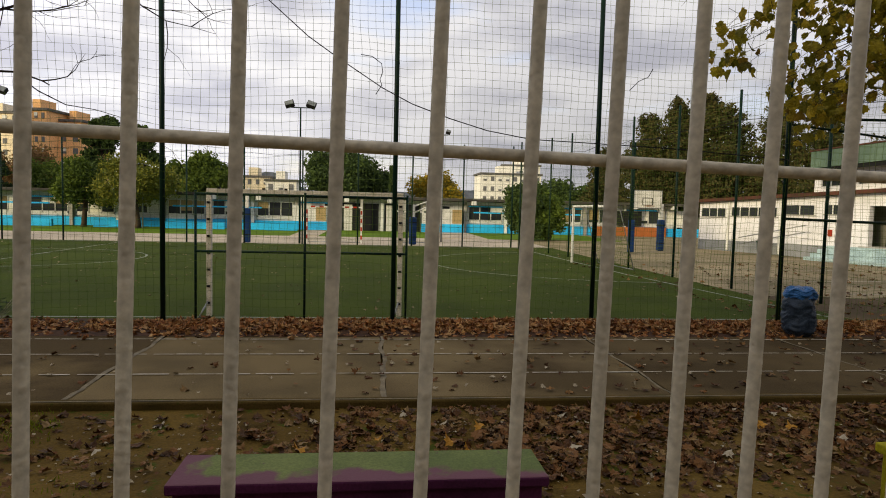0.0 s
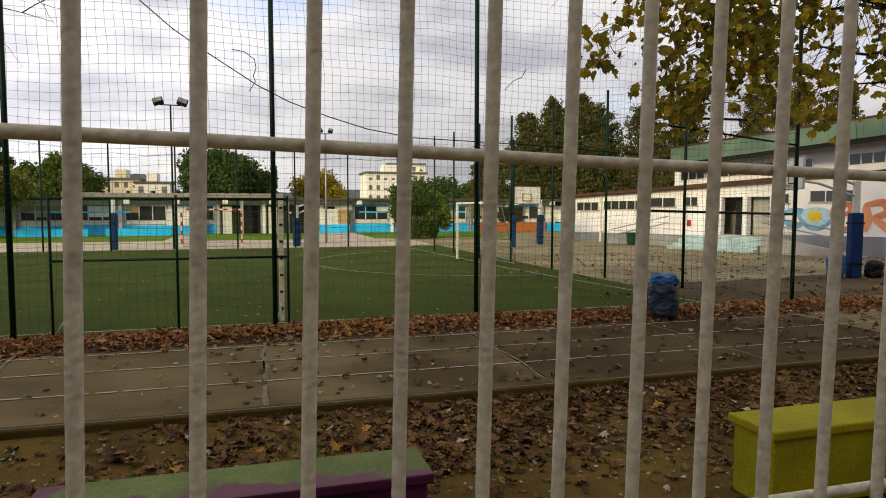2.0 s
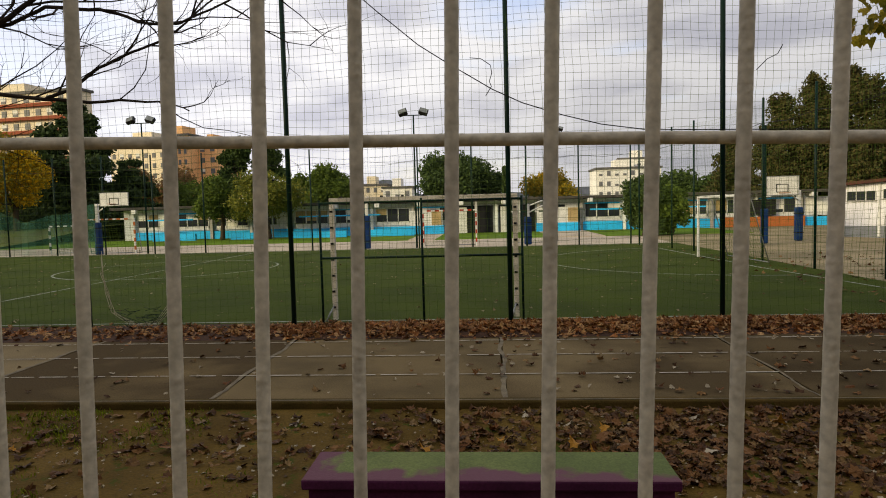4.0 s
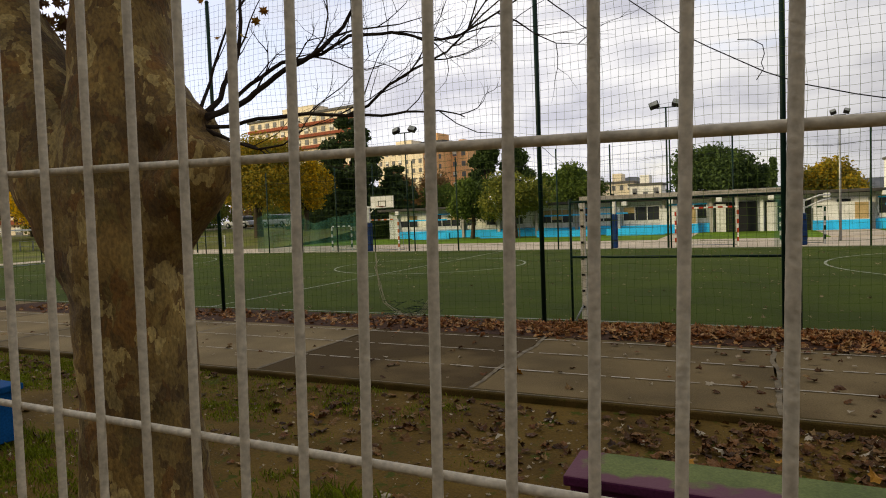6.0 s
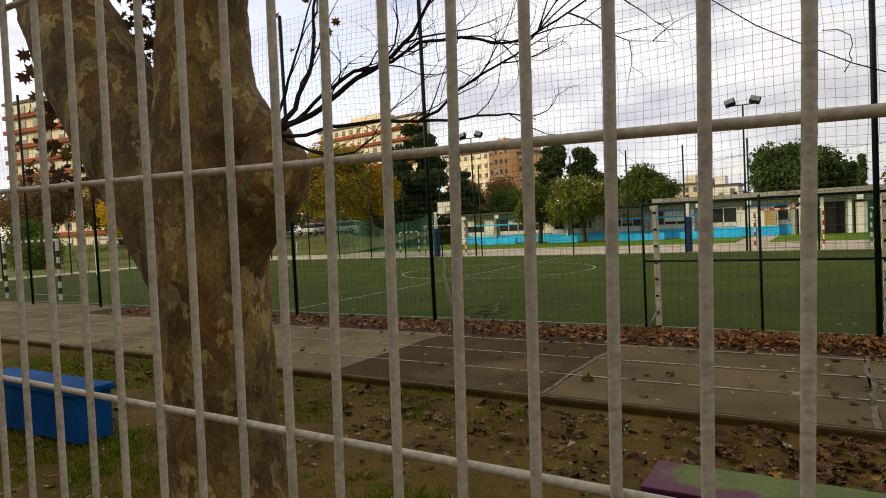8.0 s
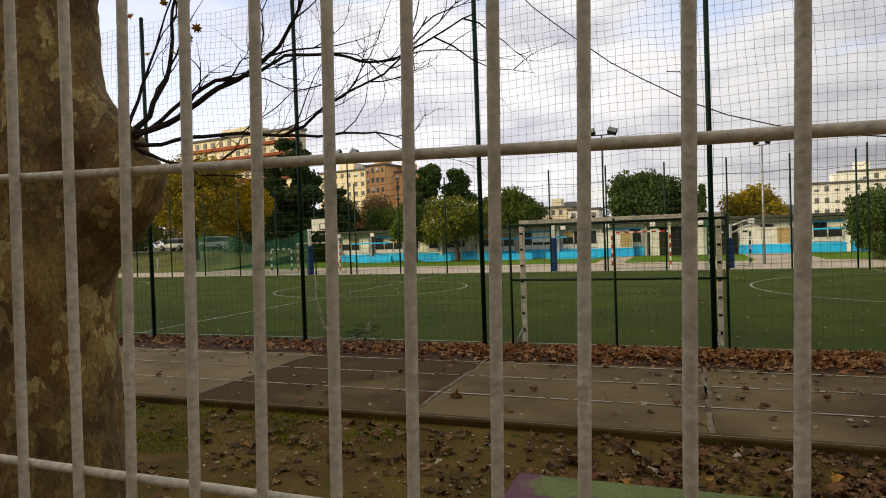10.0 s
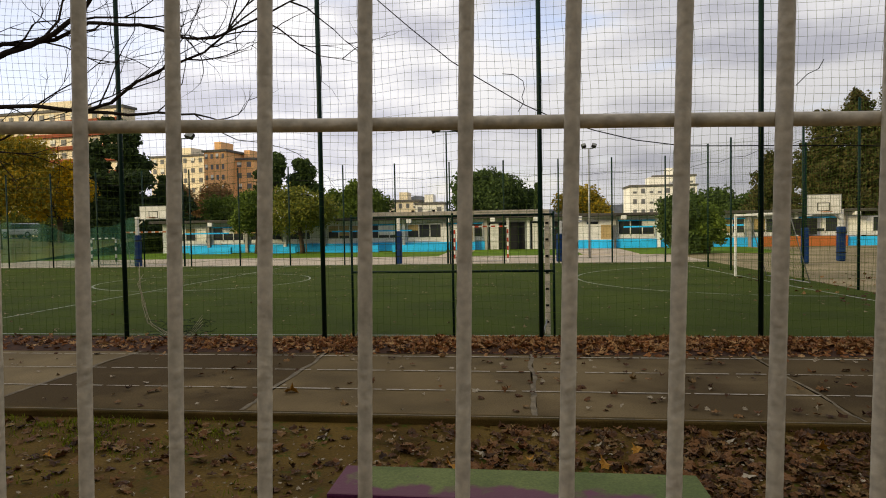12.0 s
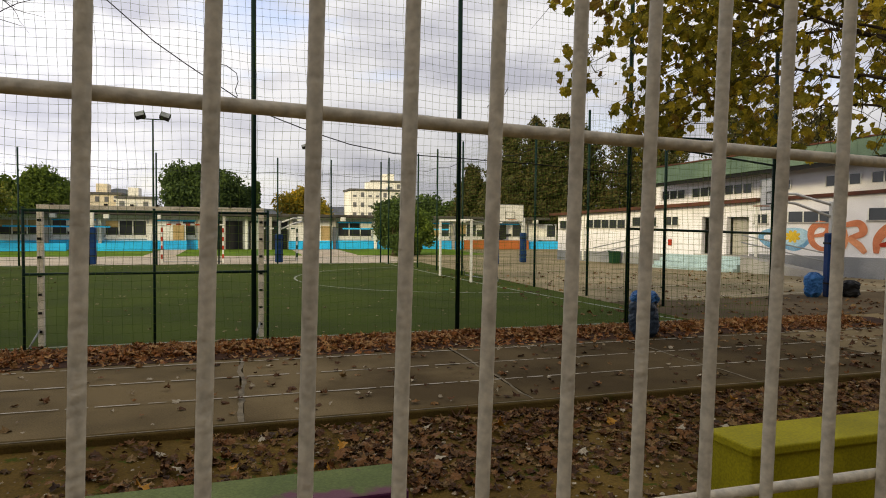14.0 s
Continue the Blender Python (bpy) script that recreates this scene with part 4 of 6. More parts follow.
# ---- basketball hoops ----
def hoop(loc, rz, pad_h, board_w, board_h, board_z, reach, label, board=True, pad_r=0.145, skew=0.0):
    """A padded post with a white arm to a backboard that stands reach metres before it."""
    h = thing("basketball_hoop", loc, label, "basketball hoop", "basketball hoops", rz)
    bm = bmesh.new(); box(bm, -pad_r, pad_r, -pad_r, pad_r, 0.0, pad_h, bevel=0.05)
    pad = part("padding", bm, PADBLUE, h, "blue foam padding")
    for z in (0.35, pad_h - 0.3):
        boxpart("strap", pad, BLACK, -pad_r - 0.004, pad_r + 0.004, -pad_r - 0.004, pad_r + 0.004, z, z + 0.05)
    boxpart("post", h, WHITE, -0.07, 0.07, -0.07, 0.07, pad_h, max(pad_h + 0.35, board_z * 0.93), bevel=0.01)
    zt = max(pad_h + 0.35, board_z * 0.93) - 0.1
    for dz in (0.0, -0.32):
        tubepart("arm", h, WHITE, [(skew * 0.04, 0, zt + dz), (skew * 0.6, -reach * 0.6, board_z + dz * 0.8), (skew, -reach + 0.05, board_z + dz * 0.5)], 0.035, 8)
    if not board:
        return h
    bm = bmesh.new(); box(bm, skew - board_w / 2, skew + board_w / 2, -reach - 0.02, -reach + 0.02, board_z - board_h / 2, board_z + board_h / 2, bevel=0.005)
    bd = part("backboard", bm, BOARD, h)
    f0 = -reach - 0.026
    bm = bmesh.new()
    for x0, x1, z0, z1 in ((-0.24, 0.24, 0.07, 0.1), (-0.24, 0.24, -0.24, -0.21), (-0.24, -0.21, -0.21, 0.07), (0.21, 0.24, -0.21, 0.07)):
        box(bm, skew + x0, skew + x1, f0, f0 + 0.008, board_z + z0 - 0.03, board_z + z1 - 0.03)
    part("target_square", bm, BLACK, bd)
    bm = bmesh.new()
    for x0, x1, z0, z1 in ((-board_w / 2, board_w / 2, board_h / 2 - 0.03, board_h / 2), (-board_w / 2, board_w / 2, -board_h / 2, -board_h / 2 + 0.03), (-board_w / 2, -board_w / 2 + 0.03, -board_h / 2 + 0.03, board_h / 2 - 0.03), (board_w / 2 - 0.03, board_w / 2, -board_h / 2 + 0.03, board_h / 2 - 0.03)):
        box(bm, skew + x0, skew + x1, f0, f0 + 0.008, board_z + z0, board_z + z1)
    part("border", bm, GALV, bd)
    zr = board_z - board_h / 2 + 0.1
    tubepart("rim", h, BRICKRED, [(skew + 0.2 * math.cos(a), -reach - 0.26 + 0.2 * math.sin(a), zr) for a in np.linspace(0, 2 * math.pi, 17)], 0.011, 6)
    return h


hoop((14.6, 29.0, 0), 0, 1.5, 1.35, 0.8, 2.42, 2.3, "white basketball board on a post with dark blue padding", skew=-1.75)
hoop((-18.6, 29.95, 0), 0, 1.6, 1.45, 0.66, 2.72, 0.5, "white basketball board on a post with dark blue padding", skew=1.22)
hoop((-5.08, 30.1, 0), 180, 1.6, 1.2, 0.8, 2.5, 0.5, "blue padded post with bare white hoop brackets", board=False)
hoop((2.7, 30.6, 0), 118, 1.35, 1.2, 0.8, 2.1, 1.3, "blue padded post with a bare white hoop arm", board=False)
side_pad = thing("padded_post", (12.16, 26.7, 0), "green net post wrapped in worn blue padding", "post")
boxpart("padding", side_pad, PADBLUE, -0.125, 0.125, -0.125, 0.125, 0.05, 1.5, bevel=0.05)
boxpart("post", side_pad, GREENPOST, -0.05, 0.05, -0.05, 0.05, 1.5, 4.9)
hoop((15.98, 12.6, 0), -112, 1.72, 1.25, 0.85, 2.75, 1.6, "white-armed basketball hoop with blue padded base on the court", pad_r=0.15)


# ---- floodlights ----
def floodlight(loc, h, pole_mat, label, lamp=0.42, spread=0.45, r=0.05):
    f = thing("floodlight", loc, label, "floodlight", "floodlight poles")
    tubepart("pole", f, pole_mat, [(0, 0, -0.05), (0, 0, h)], [r, r * 0.7], 10)
    tubepart("crossarm", f, pole_mat, [(-spread, 0, h), (spread, 0, h)], 0.025, 8)
    for s in (-1, 1):
        bm = bmesh.new()
        box(bm, -lamp / 2, lamp / 2, -0.1, 0.1, -lamp * 0.36, lamp * 0.36, bevel=0.02)
        bmesh.ops.transform(bm, matrix=pose(s * spread * 1.1, -0.05, h + 0.14, -35, s * 18, 0), verts=bm.verts)
        head = part("lamp_head", bm, BLACK, f)
        bm = bmesh.new()
        box(bm, -lamp * 0.42, lamp * 0.42, -0.118, -0.102, -lamp * 0.29, lamp * 0.29)
        bmesh.ops.transform(bm, matrix=pose(s * spread * 1.1, -0.05, h + 0.14, -35, s * 18, 0), verts=bm.verts)
        part("lens", bm, LENSM, head)
    return f


floodlight((-2.65, 29.9, 0), 6.3, GREENPOST, "dark green floodlight pole with two square lamp heads")
floodlight((-16.05, 29.9, 0), 6.4, GREENPOST, "dark green floodlight pole with two square lamp heads")
floodlight((-33.0, 31.0, 0), 6.4, GREENPOST, "dark green floodlight pole with two square lamp heads")
floodlight((4.4, 33.5, 0), 5.7, GALV, "pale slim pole with two small lamps", lamp=0.24, spread=0.24, r=0.06)
floodlight((-14.2, 43, 0), 4.0, GALV, "short pale slim pole with two small lamps", lamp=0.2, spread=0.2)


# ---- rubbish bags ----
def lumpy(bm, c, rx, ry, z0, h, seed, n=40, rings=34, neck=0.25):
    """A full sack: bulging, creased, gathered towards its top."""
    vs = []
    for j in range(rings + 1):
        t = j / rings
        prof = 1.0 - 0.12 * (t - 0.45) ** 2 if t < 0.82 else neck + (0.98 - neck) * math.sqrt(max(0, (1 - t) / 0.18))
        prof *= 0.55 + 0.45 * min(1, t * 6)
        ring = []
        for k in range(n):
            a = 2 * math.pi * k / n
            d = 1 + 0.2 * noise.noise(Vector((math.cos(a) * 1.7, math.sin(a) * 1.7, t * 3 + seed))) + 0.14 * noise.noise(Vector((math.cos(a) * 3, math.sin(a) * 3, t * 14 + seed)))
            ring.append(bm.verts.new((c[0] + rx * prof * d * math.cos(a), c[1] + ry * prof * d * math.sin(a), z0 + h * t + 0.02 * math.sin(5 * a + seed))))
        vs.append(ring)
    for a, b in zip(vs, vs[1:]):
        for k in range(n):
            bm.faces.new((a[k], a[(k + 1) % n], b[(k + 1) % n], b[k]))
    bm.faces.new(vs[0][::-1]); bm.faces.new(vs[-1])


bag = thing("rubbish_bag", (7.3, 8.62, 0), "full dark plastic rubbish bag with a blue top", "rubbish bag")
bm = bmesh.new(); lumpy(bm, (0, 0), 0.235, 0.23, 0, 0.64, 3, neck=0.65); part("sack", bm, BAGDARK, bag, smooth=True)
bm = bmesh.new(); lumpy(bm, (0.01, 0), 0.225, 0.22, 0.56, 0.19, 8, neck=0.4); part("top_bag", bm, BAGBLUE, bag, "crumpled blue plastic bag", smooth=True)
b2 = thing("rubbish_bag", (15.52, 12.72, 0), "bright blue rubbish bag leaning on the hoop base", "rubbish bag")
bm = bmesh.new(); lumpy(bm, (0, 0), 0.24, 0.2, 0, 0.66, 5, neck=0.1); part("sack", bm, BAGBLUE, b2, smooth=True)
b3 = thing("rubbish_bag", (16.5, 12.45, 0), "black rubbish bag slumped beside the hoop", "rubbish bag")
bm = bmesh.new(); lumpy(bm, (0, 0), 0.22, 0.2, 0, 0.45, 11, neck=0.2); part("sack", bm, BLACK, b3, smooth=True)


# ---- the low school building ----
def school():
    s = thing("school_building", (0, 46, 0), "long low school building with grey walls and sky-blue base", "building")
    boxpart("wall", s, SCHOOLW, -26.9, 24, 0.25, 9, 0, 2.3)
    rf = boxpart("roof", s, ROOFG, -27.4, 24.5, -0.75, 9.5, 2.36, 2.52, label="flat roof with a grey weathered edge")
    boxpart("roof_edge", rf, ROOFDARK, -27.4, 24.5, -0.79, -0.755, 2.33, 2.5)
    x, k, r = -26.05, 0, random.Random(3)
    while x < 23:
        # bay of about 3.05 m with pier, base panel, window and its shutter
        boxpart("pier", s, WALLG if k % 3 else SCHOOLW, x - 0.1, x + 0.1, -0.05, 0.25, 0, 2.36)
        boxpart("lamp_box", s, WHITE, x + 0.35, x + 0.7, -0.82, -0.4, 2.06, 2.34, bevel=0.02)
        dark = -1.9 < x < 3.2
        if not dark:
            boxpart("base_panel", s, SKYBLUE, x + 0.12, x + 2.93, 0.05, 0.24, 0.0, 0.62 + 0.03 * (k % 2))
            wn_ = boxpart("window", s, GLASS, x + 0.3, x + 2.75, 0.2, 0.235, 1.0, 1.95)
            boxpart("frame", wn_, SKYBLUE if k % 2 else WHITE, x + 0.25, x + 2.8, 0.14, 0.2, 1.93, 2.02)
            boxpart("frame", wn_, WHITE, x + 0.25, x + 2.8, 0.14, 0.2, 0.72, 0.99)
            for j in range(4):
                xx = x + 0.25 + j * 0.83
                boxpart("mullion", wn_, WHITE, xx, xx + 0.06, 0.14, 0.2, 0.86, 1.93)
                if j < 3 and r.random() < 0.75:
                    zz = r.choice((0.88, 1.2, 1.5))
                    boxpart("blind", wn_, r.choice((SHUTTER, SHUTTER, WHITE, TANBOARD)), xx + 0.07, xx + 0.82, 0.165, 0.19, zz, 1.92)
        else:
            boxpart("doorway_shade", s, DARKROOM, x + 0.2, x + 2.8, 0.1, 0.24, 0.0, 2.0)
            boxpart("door_panel", s, WHITE, x + 0.3, x + 0.9, 0.04, 0.09, 0.0, 1.9)
            boxpart("column", s, WALLG, x + 1.5, x + 1.68, -0.7, -0.5, 0, 2.36)
        k += 1
        x += 3.05
    for x0, x1 in ((-23.4, -20.2), (-17.6, -15.3), (-13.2, -9.2), (-8.2, -4.4)):
        boxpart("planter_wall", s, SKYBLUE, x0, x1, -2.2, -1.95, 0, 0.5, bevel=0.01)
    for x0, x1 in ((-4.9, -2.5), (4.3, 7.3)):
        boxpart("porch_panel", s, WHITE, x0, x1, -0.35, -0.2, 0.64, 1.75)
        boxpart("porch_base", s, SKYBLUE, x0 - 0.05, x1 + 0.05, -0.37, -0.2, 0, 0.64)
        boxpart("porch_door", s, TANBOARD, x1 - 0.8, x1 - 0.1, -0.39, -0.36, 0.7, 1.7)
    for x0, x1 in ((-24.5, -21), (-13, -7), (8, 16)):
        boxpart("blue_rail", s, SKYBLUE, x0, x1, -0.75, -0.7, 1.48, 1.58)
    boxpart("red_base", s, BRICKRED, 17.5, 23, -0.1, 0.02, 0, 0.7)
    boxpart("porch_shade", s, DARKROOM, 19.0, 21.0, -0.12, -0.02, 0.8, 1.9)
    return s


school()


# ---- the gymnasium: a wall that runs from its far corner towards the street ----
GX, GY = 17.9, 31.5
GANG = math.degrees(math.atan2(-8.3, 3.0))
gym = thing("gymnasium", (GX, GY, 0), "white gymnasium with high window bands and a mural", "building", rz=GANG)


def rise(s):
    return 2.42 + 0.047 * s


def gwall(name, s0, s1, z0, z1a, z1b, d0, d1, material, parent=None, label="", z0b=None):
    """A slab along the wall; its top goes from z1a to z1b; d is how far it stands out (negative: towards the court)."""
    bm = bmesh.new()
    z0b = z0 if z0b is None else z0b
    v = [bm.verts.new(p) for p in ((s0, d0, z0), (s1, d0, z0b), (s1, d1, z0b), (s0, d1, z0), (s0, d0, z1a), (s1, d0, z1b), (s1, d1, z1b), (s0, d1, z1a))]
    for f in ((0, 1, 2, 3), (4, 5, 6, 7), (0, 1, 5, 4), (1, 2, 6, 5), (2, 3, 7, 6), (3, 0, 4, 7)):
        bm.faces.new([v[i] for i in f])
    return part(name, bm, material, parent or gym, label)


# local y points away from the court on this side
gwall("wall", 0, 8.6, 0, rise(0), rise(8.6), 0.0, 0.3, WALLW)
gwall("wall", 10.75, 24, 0, rise(10.75), rise(24), 0.0, 0.3, WALLW)
gwall("lintel", 8.6, 10.75, 2.32, rise(8.6), rise(10.75), 0.0, 0.3, WALLW)
gwall("end_wall", 0, 0.3, 0, rise(0), rise(0.3), 0.3, 9, WALLW)
gwall("back_room", 5.6, 13.5, 0, 2.6, 2.6, 2.2, 2.4, WALLG)
gwall("roof", -0.35, 11.2, rise(0), rise(-0.35) + 0.16, rise(11.2) + 0.16, -0.35, 9, ROOFRED, label="brown-red edged roof", z0b=rise(11.2))
gwall("roof", 11.25, 24.2, rise(11.2), rise(11.2) + 0.14, rise(24.2) + 0.14, -0.15, 9, ROOFRED, label="brown-red edged roof", z0b=rise(24.2))
gwall("plinth", 0, 8.5, 0, 0.52, 0.6, -0.03, 0.0, PLINTH)
gwall("plinth", 10.8, 24, 0, 0.75, 0.85, -0.03, 0.0, PLINTH)
gwall("porch_floor", 8.4, 10.9, 0, 0.66, 0.66, -0.3, 2.2, WALLG)
for i in range(4):
    gwall("step", 7.2 - 0.1 * i, 10.9, 0, 0.62 - 0.16 * i, 0.62 - 0.16 * i, -0.62 - 0.3 * i, -0.32 - 0.3 * i, TEAL)
gwall("entrance_door", 9.0, 9.55, 0.67, 2.25, 2.3, 0.5, 0.56, DARKROOM)
gwall("entrance_panel", 9.8, 10.7, 0.67, 2.3, 2.3, 0.5, 0.56, WALLG)
gwall("pier", 9.6, 9.8, 0.67, 2.4, 2.4, -0.05, 0.3, WALLW)
for s0, s1, zb, zt in ((0.15, 1.65, 1.72, 2.14), (2.0, 4.5, 1.78, 2.2), (4.9, 6.3, 1.9, 2.32), (6.75, 7.45, 1.95, 2.34), (10.98, 11.55, 2.05, 2.42), (12.35, 14.1, 2.1, 2.52), (15.2, 17.6, 2.18, 2.62), (18.2, 20.6, 2.25, 2.7)):
    w_ = gwall("window", s0, s1, zb, zt, zt, -0.02, 0.0, GLASS)
    n_ = max(2, int((s1 - s0) / 0.5))
    for i in range(n_ + 1):
        x = s0 + (s1 - s0) * i / n_
        gwall("mullion", x - 0.02, x + 0.02, zb, zt, zt, -0.045, -0.021, WHITE, w_)
    gwall("sill", s0 - 0.05, s1 + 0.05, zb - 0.05, zb, zb, -0.07, -0.004, WALLG, w_)
for s in (1.85, 4.7, 11.1, 15.9):
    gwall("downpipe", s - 0.05, s + 0.05, 0.05, rise(s) - 0.05, rise(s) - 0.05, -0.09, -0.035, WHITE)
# upper storey set back
gwall("upper_wall", 5.4, 24, 2.6, 3.95, 5.0, 1.2, 1.5, WALLW)
for k in range(9):
    s0 = 5.75 + 1.62 * k + (1.0 if k > 3 else 0)
    zb = 3.22 + 0.047 * (s0 - 6)
    w_ = gwall("window", s0, s0 + 1.3, zb, zb + 0.4, zb + 0.46, 1.17, 1.2, GLASS, z0b=zb + 0.06)
    for i in range(4):
        gwall("mullion", s0 + 0.42 * i, s0 + 0.42 * i + 0.05, zb + 0.02 * i, zb + 0.4 + 0.02 * i, zb + 0.4 + 0.02 * i, 1.14, 1.168, WHITE, w_)
gwall("upper_roof", 5.3, 24, 3.95, 4.05, 5.1, 0.9, 9, ROOFRED, z0b=5.0)
can = gwall("canopy_beam", 6.3, 22, 3.9, 4.62, 5.6, -0.5, -0.3, CANOPY, label="pale green sheet-metal canopy fascia", z0b=4.92)
gwall("canopy_edge", 6.25, 22.05, 4.622, 4.68, 5.66, -0.55, -0.25, ROOFRED, can, z0b=5.602)
gwall("canopy_shadow_beam", 6.3, 22, 3.74, 3.898, 4.918, -0.45, -0.3, BLACK, can, z0b=4.74)
# sheet ribs of the fascia
for k in range(26):
    x = 6.5 + 0.6 * k
    gwall("rib", x, x + 0.03, 3.91 + 0.065 * (x - 6.3), 4.61 + 0.0624 * (x - 6.3), 4.61 + 0.0624 * (x - 6.3), -0.515, -0.501, CANOPY, can)
gwall("sign_box", 6.95, 7.12, 1.0, 1.28, 1.28, -0.07, -0.004, RED, label="red wall box")
for i in range(2):
    bm = bmesh.new(); tube(bm, [(3.2, -0.9, 0.45 + 0.3 * i), (6.5, -0.9, 1.15 + 0.3 * i)], 0.025, 8); part("ramp_rail", bm, GALV, gym, smooth=True)
    bm = bmesh.new(); tube(bm, [(11.0, -1.1, 1.25 + 0.3 * i), (14.6, -1.1, 0.55 + 0.3 * i)], 0.025, 8); part("ramp_rail", bm, GALV, gym, smooth=True)
gwall("ramp", 11.0, 14.6, 0, 0.68, 0.05, -1.15, -0.3, WALLG)


# mural of rounded blobs and rings on the wall
def ring_paint(name, s, z, rs, rz_, w, material, a0=0.0, a1=360.0, lift=0.012):
    bm = bmesh.new()
    inner, outer = [], []
    n = 28
    for i in range(n + 1):
        a = radians(a0 + (a1 - a0) * i / n)
        wob = 1 + 0.08 * math.sin(3 * a + s)
        outer.append(bm.verts.new((s + rs * wob * math.cos(a), -lift, z + rz_ * wob * math.sin(a))))
        inner.append(bm.verts.new((s + max(rs - w, 0.001) * wob * math.cos(a), -lift, z + max(rz_ - w, 0.001) * wob * math.sin(a))))
    for i in range(n):
        bm.faces.new((outer[i], outer[i + 1], inner[i + 1], inner[i]))
    return part(name, bm, material, gym)


def stroke_paint(name, pts, w, material, lift):
    """A broad brush stroke along (s, z) points, swelling in its middle."""
    bm = bmesh.new()
    fine = []
    for i in range(len(pts) - 1):
        p0, p1, p2, p3 = (Vector(pts[max(0, min(len(pts) - 1, i + o))]) for o in (-1, 0, 1, 2))
        for k in range(6):
            t = k / 6
            fine.append(0.5 * (2 * p1 + (p2 - p0) * t + (2 * p0 - 5 * p1 + 4 * p2 - p3) * t * t + (3 * p1 - p0 - 3 * p2 + p3) * t ** 3))
    fine.append(Vector(pts[-1]))
    rows = []
    for i, p in enumerate(fine):
        d = (fine[min(i + 1, len(fine) - 1)] - fine[max(i - 1, 0)]).normalized()
        ww = w * (0.35 + 0.65 * math.sin(math.pi * (i + 1.5) / (len(fine) + 2)))
        rows.append([bm.verts.new((p.x - d.y * ww * h, -lift, p.y + d.x * ww * h)) for h in (-0.5, 0.5)])
    for a, b in zip(rows, rows[1:]):
        bm.faces.new((a[0], b[0], b[1], a[1]))
    return part(name, bm, material, gym)


PALEBLUE = mat("pale_blue_mural_paint", (0.3, 0.5, 0.66), (0.4, 0.58, 0.7), 3, 0.8, 0.1, 30)
ring_paint("mural_ring", 11.75, 1.45, 0.55, 0.42, 0.22, BLUEM, 30, 330)
ring_paint("mural_ring", 12.6, 1.5, 0.72, 0.52, 0.16, BLUEM, 150, 395, 0.016)
ring_paint("mural_blob", 12.6, 1.5, 0.55, 0.4, 0.4, PALEBLUE, lift=0.014)
for k in range(4):
    a = math.pi * (k / 4 + 0.125)
    stroke_paint("mural_star", [(12.55 - 0.3 * math.cos(a), 1.52 - 0.26 * math.sin(a)), (12.55, 1.52), (12.55 + 0.3 * math.cos(a), 1.52 + 0.26 * math.sin(a))], 0.16, YELM, 0.02 + 0.002 * k)
stroke_paint("mural_stroke", [(13.35, 1.55), (13.75, 1.65), (13.85, 1.92), (13.5, 2.02), (13.25, 1.75), (13.3, 1.3), (13.65, 1.05), (14.0, 1.2)], 0.26, ORANGE, 0.03)
stroke_paint("mural_stroke", [(14.3, 0.98), (14.4, 1.4), (14.35, 1.95)], 0.34, PEACH, 0.034)
stroke_paint("mural_stroke", [(14.3, 1.95), (14.9, 2.05), (15.05, 1.7), (14.6, 1.5)], 0.28, ORANGE, 0.037)
stroke_paint("mural_stroke", [(14.55, 1.5), (14.9, 1.25), (15.15, 0.95)], 0.26, PEACH, 0.04)
stroke_paint("mural_stroke", [(15.5, 0.95), (15.55, 1.5), (15.95, 1.9), (16.35, 1.55), (16.4, 0.95)], 0.36, ORANGE, 0.043)
stroke_paint("mural_stroke", [(15.6, 1.25), (16.0, 1.32), (16.35, 1.2)], 0.2, RED, 0.046)
stroke_paint("mural_stroke", [(16.9, 1.0), (17.0, 1.9), (17.6, 1.8), (17.7, 1.3), (17.1, 1.05)], 0.3, PEACH, 0.049)
ring_paint("mural_ring", 18.9, 1.5, 0.6, 0.6, 0.3, BLUEM, 0, 360, 0.052)


def bin_(loc, label):
    b = thing("waste_bin", loc, label, "bin", "green bins")
    bm = bmesh.new(); box(bm, -0.22, 0.22, -0.22, 0.22, 0, 0.55, bevel=0.03)
    for v in bm.verts:
        k = 0.85 + 0.15 * v.co.z / 0.55
        v.co.x *= k; v.co.y *= k
    part("body", bm, BINGREEN, b)
    boxpart("lid", b, BINGREEN, -0.25, 0.25, -0.25, 0.25, 0.555, 0.62, bevel=0.02)


bin_((18.9, 27.4, 0), "small dark green waste bin by the wall")
bin_((23.2, 18.2, 0), "small dark green waste bin by the wall")


